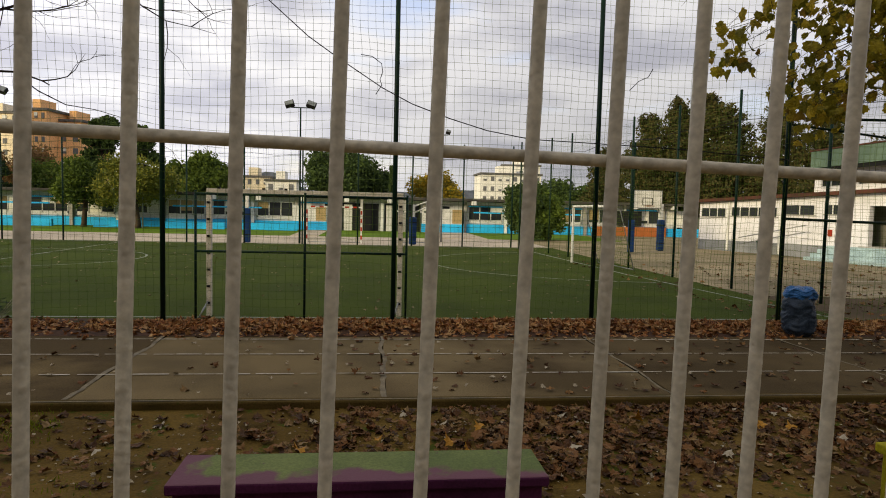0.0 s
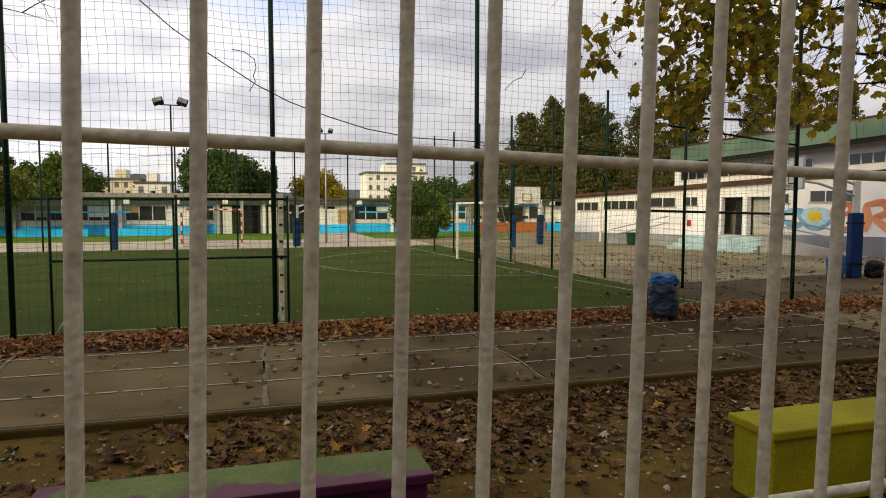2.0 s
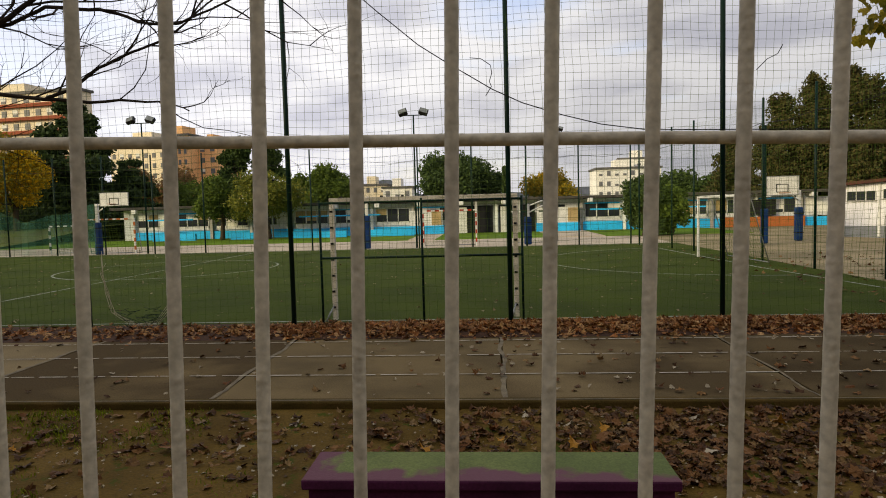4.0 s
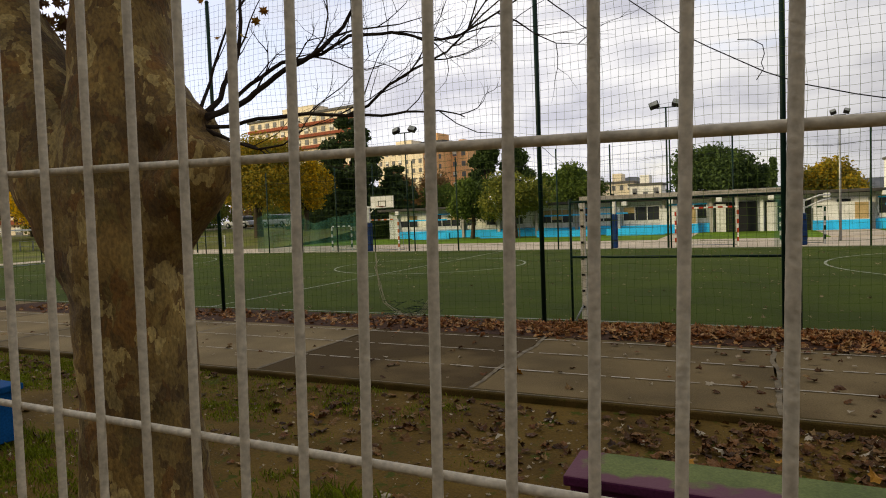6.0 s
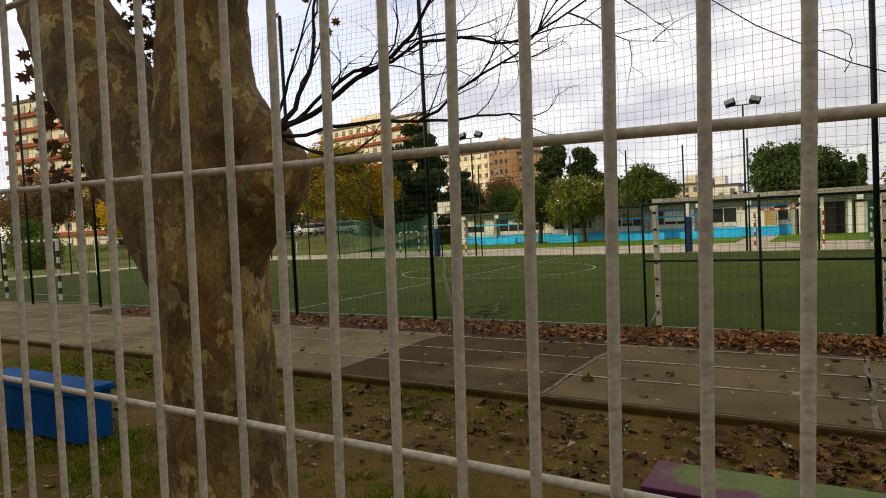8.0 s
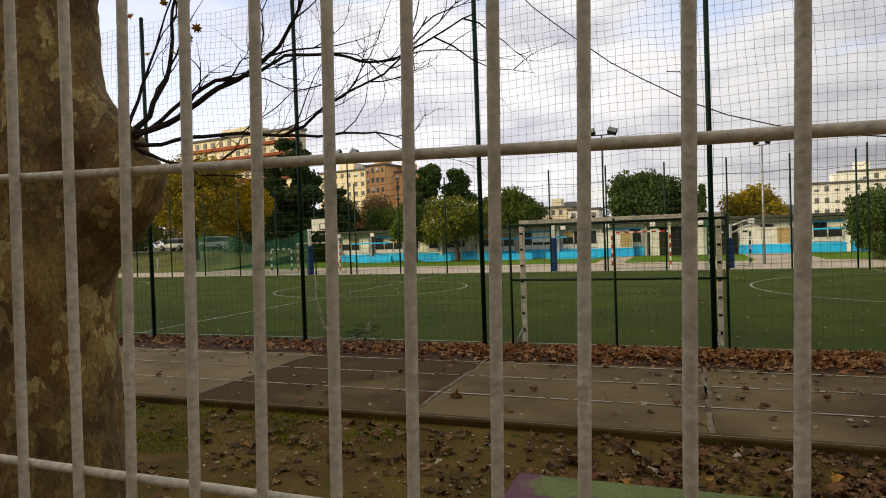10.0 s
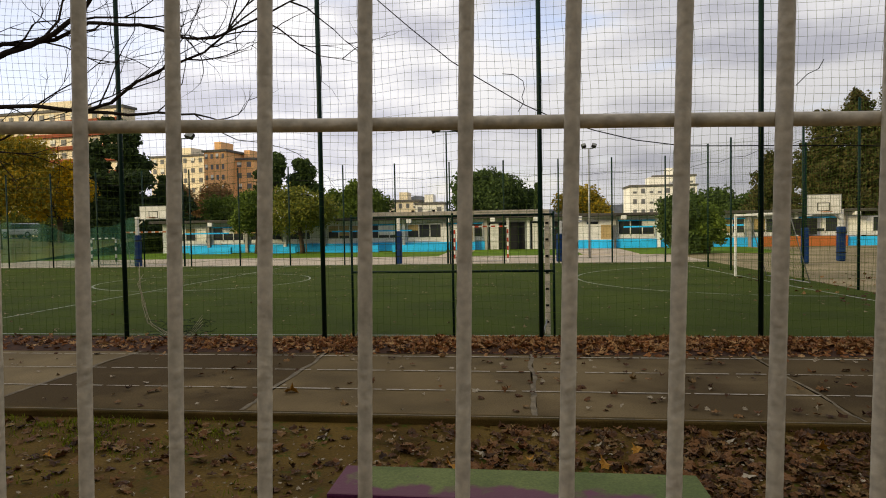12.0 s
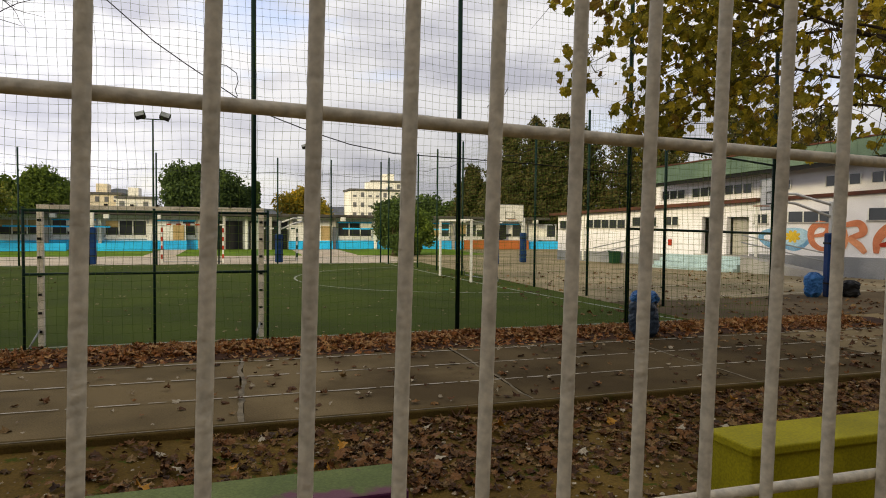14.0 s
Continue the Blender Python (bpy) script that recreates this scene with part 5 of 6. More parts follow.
# ---- apartment blocks and distance ----
def block(loc, rz, w, h, storeys, bays, wall, band, label, depth=12.0):
    b = thing("apartment_block", loc, label, "building", "apartment blocks", rz)
    boxpart("wall", b, wall, -w / 2, w / 2, 0, depth, 0, h)
    boxpart("roof", b, ROOFG, -w / 2 - 0.4, w / 2 + 0.4, -0.4, depth + 0.4, h, h + 0.6)
    boxpart("stair_head", b, wall, -w * 0.2, w * 0.1, 2, 8, h + 0.6, h + 3)
    sh = h / storeys
    bw = w / bays
    bm = bmesh.new(); box(bm, -bw * 0.21, bw * 0.21, -0.12, 0.02, sh * 0.36, sh * 0.82)
    pane = finish(bm, DIMGLASS); pane.name = "window"
    bm = bmesh.new(); box(bm, -bw * 0.23, bw * 0.23, -0.16, -0.125, sh * 0.55, sh * 0.84)
    blind = finish(bm, SHUTTER); blind.name = "blind"
    r = random.Random(int(w * 7 + h))
    for k in range(storeys):
        if band:
            boxpart("balcony_band", b, band, -w / 2 + 0.3, w / 2 - 0.3, -0.9, -0.02, k * sh + 0.02, k * sh + sh * 0.26)
        for j in range(bays):
            m = pose(-w / 2 + bw * (j + 0.5), 0, k * sh)
            wi = shared("window", pane, b, m)
            if r.random() < 0.45:
                shared("blind", blind, wi)
    return b


block((-139, 76, 0), 8, 46, 34, 10, 11, FLAT_B, FLAT_C, "tall cream apartment block with brick-red balcony bands")
block((-112, 143, 0), -8, 41, 31, 10, 13, FLAT_B, FLAT_C, "cream and brick-red apartment block in low sun", 4.0)
block((-81.6, 165, 0), -8, 6.8, 23, 8, 4, FLAT_A, None, "orange rendered apartment tower in low sun")
block((-75, 169, 0), -8, 6.0, 21, 7, 2, FLAT_A, None, "narrow orange apartment tower")
block((-103, 186, 0), -8, 22, 24.5, 8, 8, FLAT_B, None, "cream apartment block far behind the trees")
block((45.5, 205, 0), 0, 20, 13, 4, 8, FLAT_W, None, "white apartment block beyond the school", 14)
block((51, 215, 0), -8, 13, 16.6, 5, 5, FLAT_W, None, "white stepped apartment block beyond the school", 14)
block((-34, 190, 0), 0, 9, 9.3, 3, 4, FLAT_B, None, "pale low block beyond the school", 10)
block((-25.5, 185, 0), 0, 8.6, 8.2, 2, 3, FLAT_W, None, "small white house beyond the school", 10)


def hill():
    r = random.Random(9)
    xs = np.linspace(-900, 700, 90)
    verts, faces = [], []
    for x in xs:
        z = 26 + 44 * math.exp(-((x + 235) / 62) ** 2) + 14 * math.exp(-((x + 330) / 120) ** 2) + 20 * math.exp(-((x - 250) / 200) ** 2) + 9 * noise.noise(Vector((x * 0.012, 0, 0)))
        verts += [(x, 1500, -5), (x, 1500 + 0.5 * z, z), (x, 1700, -5)]
    for i in range(len(xs) - 1):
        a = 3 * i
        faces += [(a, a + 3, a + 4, a + 1), (a + 1, a + 4, a + 5, a + 2)]
    raw("backdrop_hill", verts, faces, HILLM, "low blue-grey hill on the horizon", "hill", "structure")


hill()


# ---- trees ----
def cards(n, centres, radii, size, seed, squash=0.8, hollow=0.45):
    """Small bent leaf clumps scattered through several ellipsoids; returns verts and faces."""
    r = np.random.default_rng(seed)
    which = r.choice(len(centres), n, p=np.array(radii) ** 2.2 / sum(np.array(radii) ** 2.2))
    d = r.normal(size=(n, 3)); d /= np.linalg.norm(d, axis=1)[:, None]
    rad = (hollow + (1 - hollow) * r.random(n)) * np.array(radii)[which] * (0.82 + 0.36 * r.random(n))
    p = np.array(centres)[which] + d * rad[:, None] * np.array([1, 1, squash])
    a = r.normal(size=(n, 3)); a /= np.linalg.norm(a, axis=1)[:, None]
    b = np.cross(a, r.normal(size=(n, 3))); b /= np.linalg.norm(b, axis=1)[:, None]
    c = np.cross(a, b)
    s = size * (0.55 + 0.9 * r.random(n))[:, None]
    v = np.stack([p - a * s, p - b * s * 0.5 + c * s * 0.2, p + a * s * 1.0, p + b * s * 0.55 + c * s * 0.2], 1).reshape(-1, 3)
    idx = np.arange(n) * 4
    f = np.concatenate([np.stack([idx, idx + 1, idx + 2], 1), np.stack([idx, idx + 2, idx + 3], 1)])
    return v.tolist(), f.tolist()


def tree(loc, h, r, leaf, seed, label, n=5000, size=0.2, trunk=0.35, kind="round", trunk_h=0.35, bark=FARBARK):
    t = thing("tree", loc, label, "tree", "trees")
    q = random.Random(seed)
    bm = bmesh.new()
    top = h * (0.9 if kind == "cone" else 0.75)
    tube(bm, [(0, 0, -0.1), (0.05, 0, 0.3), (q.uniform(-.1, .1) * r, 0, h * 0.4), (0, q.uniform(-.1, .1) * r, top)], [trunk * 0.62, trunk * 0.5, trunk * 0.36, trunk * 0.08], 9)
    cs, rs = [], []
    if kind == "cone":
        for k in range(16):
            u = k / 15
            rr = r * (1.0 - 0.86 * u) * q.uniform(0.8, 1.15)
            for j in range(3):
                a = q.uniform(0, 6.28)
                cs.append((rr * 0.55 * math.cos(a), rr * 0.55 * math.sin(a), h * (trunk_h * 0.4 + (1 - trunk_h * 0.4) * u * 0.97)))
                rs.append(max(0.25, rr * 0.55))
    elif kind == "pine":
        # whorls of drooping boughs, each a row of small tufts
        for k in range(19):
            u = k / 18
            rr = r * (1.0 - 0.8 * u ** 1.25) * q.uniform(0.75, 1.15)
            for j in range(7):
                a = q.uniform(0, 6.28)
                out = rr * q.uniform(0.65, 1.1)
                for i in range(4):
                    d_ = out * (0.3 + 0.7 * i / 3)
                    cs.append((d_ * math.cos(a) + q.uniform(-.2, .2), d_ * math.sin(a) + q.uniform(-.2, .2), h * (trunk_h + (1 - trunk_h) * u * 0.97) - 0.12 * d_ + 0.35 * (i == 3) + q.uniform(-.25, .25)))
                    rs.append(0.3 + 0.09 * rr * q.uniform(0.6, 1.4))
    elif kind == "layered":
        for k in range(9):
            u = k / 8
            rr = r * (1.0 - 0.7 * u)
            for j in range(4):
                a = q.uniform(0, 6.28)
                d_ = rr * q.uniform(0.3, 0.8)
                cs.append((d_ * math.cos(a), d_ * math.sin(a), h * (trunk_h + (1 - trunk_h) * u * 0.95) + q.uniform(-.2, .2)))
                rs.append(rr * q.uniform(0.3, 0.5))
    else:
        r = r * 1.22
        cs.append((0, 0, h * 0.6)); rs.append(r * 0.62)
        for k in range(13):
            a = q.uniform(0, 6.28)
            el = q.uniform(-1.35 if kind == "bush" else -1.0, 1.2)
            d_ = r * q.uniform(0.45, 0.75)
            cs.append((d_ * math.cos(a) * math.cos(el), d_ * math.sin(a) * math.cos(el), h * (0.62 if kind == "round" else 0.42 if kind == "bush" else 0.5) + d_ * math.sin(el) * (h * (0.46 if kind == "bush" else 0.36) / r)))
            rs.append(r * q.uniform(0.3, 0.5))
    for c in cs[1:9]:
        tube(bm, [(0, 0, h * q.uniform(trunk_h * 0.8, 0.5)), (c[0] * 0.5, c[1] * 0.5, c[2] * 0.8), c], [trunk * 0.2, trunk * 0.12, trunk * 0.04], 6)
    part("trunk", bm, bark, t, smooth=True)
    v, f = cards(int(n * 1.8), cs, rs, size * 0.68, seed, 0.6 if kind == "layered" else 0.85, 0.2 if kind == "cone" else 0.4)
    raw("crown", v, f, leaf, "", parent=t)
    return t


tree((-14.6, 43.2, 0), 5.4, 2.3, G_OLIVE, 1, "rounded olive-green tree before the school", 6000, 0.17)
tree((-18.3, 44, 0), 4.6, 1.7, G_MID, 2, "small green tree before the school", 4000, 0.16)
tree((-12.2, 52, 0), 5.8, 2.0, G_MID, 3, "rounded green tree behind the school", 6000, 0.2)
tree((-14.4, 54, 0), 5.5, 1.8, G_MID, 30, "rounded green tree behind the school", 4000, 0.2)
tree((-23.4, 60, 0), 12.0, 1.75, G_DARK, 4, "tall ragged dark eucalyptus behind the school", 3600, 0.28, kind="tall")
tree((-20.6, 61, 0), 11.2, 1.5, G_DARK, 5, "tall ragged dark eucalyptus behind the school", 3000, 0.28, kind="tall")
tree((-1.9, 54, 0), 7.2, 2.9, G_DARK, 6, "dense dark green rounded tree behind the school", 9000, 0.22)
tree((0.6, 55, 0), 5.3, 1.7, G_DARK, 16, "dense dark green rounded tree behind the school", 5000, 0.22)
tree((2.3, 52, 0), 5.1, 0.55, G_DARK, 7, "slim dark cypress behind the school", 2400, 0.16, kind="cone")
tree((6.6, 58, 0), 5.2, 2.3, G_OCHRE, 8, "yellowing rounded tree behind the school", 5000, 0.2)
tree((9.7, 36.5, 0), 4.0, 1.4, G_DARK, 9, "dense dark green shrub by the court", 6000, 0.15, trunk_h=0.1, kind="bush")
tree((11.3, 37.2, 0), 3.6, 1.05, G_MID, 10, "loose green shrub by the court", 3500, 0.15, trunk_h=0.1, kind="bush")
tree((-27.0, 58, 0), 6.0, 2.3, G_MID, 11, "green tree beside the school", 4500, 0.18)
tree((-36, 64, 0), 9.2, 2.1, G_BROWN, 12, "rusty half-bare poplar far behind the lawn", 2600, 0.2, kind="tall")
tree((-31.2, 63, 0), 8.6, 2.1, G_BROWN, 13, "rusty half-bare poplar far behind the lawn", 2200, 0.2, kind="tall")
tree((-35.6, 54, 0), 12.2, 6.4, G_CEDAR, 14, "large dark layered cedar on the grass", 24000, 0.34, kind="layered", trunk_h=0.1, trunk=0.5)
tree((-31.2, 55, 0), 7.0, 3.3, G_CEDAR, 15, "smaller dark layered cedar on the grass", 9000, 0.32, kind="layered", trunk_h=0.12)
tree((-38.4, 43, 0), 9.4, 3.9, G_OCHRE, 17, "broad olive-yellow autumn tree on the grass", 14000, 0.2, trunk=0.9, trunk_h=0.25)
tree((-36.2, 47, 0), 8.8, 2.4, G_YELL, 27, "bright yellow autumn tree on the grass", 8000, 0.2, trunk=0.5, trunk_h=0.25)
tree((-84, 40, 0), 10, 5.0, G_BROWN, 71, "rusty autumn tree before the apartment block", 8000, 0.25, trunk=0.6, trunk_h=0.25)
tree((-82, 50, 0), 10, 4.5, G_OCHRE, 72, "olive-yellow autumn tree before the apartment block", 7000, 0.25, trunk=0.6, trunk_h=0.25)
tree((-96, 66, 0), 11, 5.0, G_OLIVE, 73, "broad olive-green tree before the apartment block", 7000, 0.28, trunk=0.6)
tree((-66, 31, 0), 4.2, 3.2, G_MID, 74, "low dense green bush on the grass", 6000, 0.2, trunk_h=0.05, kind="bush")
tree((-53, 50, 0), 8.0, 4.4, G_OLIVE, 18, "broad olive-green tree on the grass", 8000, 0.25, trunk=0.6)
tree((-62, 40, 0), 8.0, 4.0, G_YELL, 19, "yellow autumn tree on the grass", 6000, 0.25, trunk=0.5)
tree((-78, 48, 0), 9.0, 5.0, G_BROWN, 20, "rusty autumn tree on the grass", 6000, 0.28, trunk=0.5)
tree((-50, 24, 0), 2.4, 2.0, G_MID, 21, "low green hedge bush on the grass", 3000, 0.16, trunk_h=0.05, kind="bush")
for i, (x, y, h, r) in enumerate(((22.6, 49, 9.4, 2.8), (24.6, 48, 10.6, 3.1), (27.3, 48, 11.2, 3.5), (30.2, 50, 10.6, 4.0), (33.2, 48, 10.4, 4.2), (36.6, 47, 11, 3.7), (41, 44, 11.2, 4.0), (46, 40, 11.2, 4.2), (21.6, 55, 7.0, 2.4), (51, 36, 11, 4.2), (28, 54, 9.6, 3.2))):
    tree((x, y, 0), h, r, G_PINE, 40 + i, "tall dark shaggy pine behind the gymnasium", 9500, 0.19, kind="pine", trunk_h=0.22)
for i, x in enumerate((16.5, 19.5, 23)):
    tree((x, 60, 0), 4.8, 2.4, G_DARK, 60 + i, "dark low trees beyond the court", 3000, 0.25)


bare = thing("tree", (37.5, 36, 0), "pale bare-twigged tree behind the gymnasium", "tree", "trees")
qb = random.Random(77)
bm = bmesh.new()
tube(bm, [(0, 0, 0), (0.1, 0, 4), (0, 0, 8)], [0.2, 0.15, 0.08], 8)
for k in range(260):
    a = Vector((0, 0, qb.uniform(4, 8.5)))
    d = Vector((qb.uniform(-1, 1), qb.uniform(-1, 1), qb.uniform(0.2, 1.2))).normalized()
    e = a + d * qb.uniform(0.8, 3.2)
    tube(bm, [a, a.lerp(e, 0.5) + Vector((qb.uniform(-.2, .2), 0, 0.1)), e], [0.035, 0.02, 0.008], 4)
    for j in range(4):
        e2 = e + Vector((qb.uniform(-.8, .8), qb.uniform(-.8, .8), qb.uniform(-.2, .9)))
        tube(bm, [a.lerp(e, 0.7), e2], [0.014, 0.006], 4)
part("trunk", bm, FARBARK, bare)

for i in range(9):
    tree((-104 + 8.2 * i, 66 + 1.5 * (i % 3), 1.25), 4.6 + 0.7 * (i % 3), 3.4, (G_OLIVE, G_DARK, G_BROWN)[i % 3], 80 + i, "low shrubby tree behind the parking lane", 2600, 0.26, trunk_h=0.08, kind="bush")

# park railing along the foot of the bank
rail_ = thing("park_railing", (0, 36.5, 0), "low grey railing along the foot of the grass", "railing")
for k in range(14):
    boxpart("post", rail_, GALV, -62 + 2.0 * k, -61.92 + 2.0 * k, -0.04, 0.04, -0.1, 1.0)
for z in (0.5, 0.95):
    tubepart("rail", rail_, GALV, [(-62, 0, z), (-36, 0, z)], 0.025, 6)

# ---- parked cars on the far lane ----
def car(loc, rz, paint):
    c = thing("car", loc, "pale parked car on the far lane", "car", "parked cars", rz)
    bm = bmesh.new(); box(bm, -2.1, 2.1, -0.85, 0.85, 0.3, 0.85, bevel=0.12); part("body", bm, paint, c, smooth=False)
    bm = bmesh.new(); box(bm, -1.2, 1.3, -0.75, 0.75, 0.85, 1.42, bevel=0.2); part("cabin", bm, GLASS, c)
    for x in (-1.3, 1.3):
        for y in (-0.8, 0.8):
            w = tubepart("wheel", c, RUBBER, [(x, y - 0.1, 0.31), (x, y + 0.1, 0.31)], 0.31, 16)
            tubepart("rim", w, GALV, [(x, y - 0.112, 0.31), (x, y + 0.112, 0.31)], 0.18, 12)


for i, x in enumerate((-47, -53.5, -62, -70, -79)):
    car((x, 56 + (i % 2), 1.33), 4 * i - 6, CARW if i % 2 else WHITE)

# green shade netting hung behind the pitch
bm = bmesh.new()
pts = [(-26.6 + k * 0.35, 29.75 + 0.12 * math.sin(k * 1.3), 2.1 + 0.3 * math.sin(k * 0.35) + 0.12 * math.sin(k * 0.9)) for k in range(24)]
lo_ = [bm.verts.new((x, y, 0.05)) for x, y, z in pts]; hi_ = [bm.verts.new((x, y + 0.05, z)) for x, y, z in pts]
for k in range(len(pts) - 1):
    bm.faces.new((lo_[k], lo_[k + 1], hi_[k + 1], hi_[k]))
single("shade_net", bm, VEIL, "torn translucent green shade netting on the far fence", "netting")
bm = bmesh.new()
lo_ = [bm.verts.new((1.6 + 0.1 * k, 29.9, -0.01)) for k in range(4)]; hi_ = [bm.verts.new((1.6 + 0.1 * k, 29.9 + 0.05 * (k % 2), 2.55)) for k in range(4)]
for k in range(3):
    bm.faces.new((lo_[k], lo_[k + 1], hi_[k + 1], hi_[k]))
single("shade_net", bm, VEIL, "narrow strip of green shade netting", "netting")


# ---- the old plane tree by the fence ----
TX, TY = -2.83, 2.3


def plane_tree():
    t = thing("plane_tree", (TX, TY, -0.12), "old plane tree with mottled flaking bark and bare branches", "tree")
    bm = bmesh.new()
    # main stem, leaning limb and the knob where a limb was cut
    tube(bm, [(0, 0, -0.1), (0, 0, 0.08), (0, 0, 0.35), (0.0, 0, 0.9), (-0.01, 0, 1.5), (-0.02, 0, 1.95), (0.0, 0.02, 2.35), (-0.03, 0.05, 2.8), (-0.09, 0.1, 3.3), (-0.12, 0.2, 4.2), (-0.15, 0.3, 5.4), (0.1, 0.4, 6.6)],
         [0.52, 0.43, 0.375, 0.355, 0.36, 0.38, 0.385, 0.335, 0.295, 0.27, 0.22, 0.12], 32)
    tube(bm, [(-0.06, 0, 1.5), (-0.22, -0.02, 1.95), (-0.5, -0.02, 2.35), (-0.93, 0.0, 2.85), (-1.4, 0.05, 3.4), (-2.0, 0.1, 4.2), (-2.6, 0.2, 5.4)], [0.3, 0.36, 0.38, 0.38, 0.37, 0.3, 0.15], 26)
    tube(bm, [(-0.02, 0.06, 3.15), (0.12, 0.05, 2.85), (0.34, 0.04, 2.58), (0.58, 0.03, 2.46)], [0.2, 0.22, 0.21, 0.17], 20)
    tube(bm, [(0.1, 0.0, 1.7), (0.32, 0.02, 2.02), (0.56, 0.03, 2.28), (0.7, 0.03, 2.46)], [0.2, 0.22, 0.23, 0.17], 20)
    bmesh.ops.recalc_face_normals(bm, faces=bm.faces)
    trunk = part("trunk", bm, BARK, t, smooth=True)
    md = trunk.modifiers.new("blend", "REMESH")
    md.mode, md.voxel_size, md.use_smooth_shade = "VOXEL", 0.028, True
    sm = trunk.modifiers.new("soften", "SMOOTH"); sm.factor, sm.iterations = 0.5, 8
    tex = bpy.data.textures.new("bark_lumps", "CLOUDS"); tex.noise_scale = 0.22
    dp = trunk.modifiers.new("lumps", "DISPLACE"); dp.texture, dp.strength, dp.mid_level = tex, 0.05, 0.5

    # bare branches springing from the knob
    q = random.Random(12)
    main = [
        ([(0.62, 0.05, 2.58), (0.86, 0.16, 2.68), (1.12, 0.2, 2.82), (1.36, 0.22, 2.92), (1.5, 0.24, 3.02), (1.62, 0.26, 3.2), (1.72, 0.3, 3.5)], 0.02),
        ([(0.64, 0.05, 2.56), (0.82, 0.15, 2.72), (1.1, 0.2, 2.86), (1.34, 0.25, 2.9), (1.55, 0.22, 2.96), (1.82, 0.2, 2.93), (2.0, 0.2, 2.86), (2.2, 0.2, 2.84), (2.4, 0.22, 2.93), (2.62, 0.24, 3.02)], 0.013),
        ([(0.62, 0.06, 2.52), (0.95, 0.15, 2.55), (1.26, 0.2, 2.55), (1.5, 0.22, 2.52), (1.66, 0.22, 2.56), (1.78, 0.22, 2.66), (1.96, 0.22, 2.73), (2.12, 0.24, 2.78), (2.24, 0.24, 2.88), (2.36, 0.26, 3.05)], 0.012),
        ([(0.57, 0.05, 2.56), (0.66, 0.14, 2.7), (0.78, 0.2, 2.98), (0.82, 0.2, 3.3), (0.92, 0.24, 3.7)], 0.019),
        ([(0.57, 0.05, 2.56), (0.6, 0.12, 2.8), (0.72, 0.16, 3.1), (0.86, 0.2, 3.45)], 0.012),
        ([(0.64, 0.05, 2.50), (0.92, 0.14, 2.38), (1.1, 0.18, 2.4), (1.22, 0.2, 2.47)], 0.01),
        ([(0.64, 0.05, 2.48), (0.85, 0.14, 2.42), (1.0, 0.16, 2.34), (1.2, 0.2, 2.33)], 0.008),
        ([(1.5, 0.22, 2.52), (1.8, 0.24, 2.5), (2.05, 0.24, 2.5), (2.2, 0.26, 2.45)], 0.009),
    ]
    bm = bmesh.new()

    def grow(p, d, ln, r, depth):
        pts, rad = [p], [r]
        for k in range(5):
            d = (d + Vector((q.uniform(-.35, .35), q.uniform(-.3, .3), q.uniform(-.25, .38)))).normalized()
            p = p + d * ln / 5
            pts.append(p); rad.append(r * (1 - 0.8 * (k + 1) / 5))
            if depth and k in (1, 2, 3) and q.random() < 0.6:
                side = (d + Vector((q.uniform(-1, 1), q.uniform(-.7, .7), q.uniform(-.6, .9)))).normalized()
                grow(p, side, ln * 0.55, max(r * 0.55, 0.0013), depth - 1)
        tube(bm, pts, rad, 5)
    for pts, r in main:
        bmm = bmesh.new()
        fine = []
        for a, b in zip(pts, pts[1:]):
            a, b = Vector(a), Vector(b)
            for k in range(4):
                p = a.lerp(b, k / 4)
                fine.append(p + Vector((noise.noise(p * 7), noise.noise(p * 7 + Vector((5, 0, 0))), noise.noise(p * 7 + Vector((0, 5, 0))))) * 0.018)
        fine.append(Vector(pts[-1]))
        n_ = len(fine)
        tube(bmm, fine, [r * (1 - 0.72 * i / (n_ - 1)) for i in range(n_)], 8)
        part("branch", bmm, TWIG, t, smooth=True)
        for i in range(5, n_, 3):
            d = (fine[i] - fine[i - 1]).normalized()
            sd = (d * 0.8 + Vector((q.uniform(-.6, .9), q.uniform(-.5, .5), q.uniform(-.7, .9)))).normalized()
            grow(fine[i], sd, q.uniform(0.25, 0.65), r * 0.3 + 0.0008, 2)
    tagged(part("twig_spray", bm, TWIG, t), kind="stuff")
    return t


LEAF2D = [(0, -0.5), (0.06, -0.2), (0.34, -0.3), (0.27, -0.06), (0.52, 0.05), (0.26, 0.16), (0.3, 0.38), (0.09, 0.27), (0, 0.55), (-0.09, 0.27), (-0.3, 0.38), (-0.26, 0.16), (-0.52, 0.05), (-0.27, -0.06), (-0.34, -0.3), (-0.06, -0.2)]


BROAD2D = [(0, -0.45), (0.16, -0.36), (0.36, -0.34), (0.38, -0.12), (0.52, 0.02), (0.4, 0.16), (0.36, 0.34), (0.16, 0.32), (0, 0.55), (-0.16, 0.32), (-0.36, 0.34), (-0.4, 0.16), (-0.52, 0.02), (-0.38, -0.12), (-0.36, -0.34), (-0.16, -0.36)]


FALLEN2D = [(0.4 * a[0] + 0.6 * b[0], 0.4 * a[1] + 0.6 * b[1]) for a, b in zip(LEAF2D, BROAD2D)]


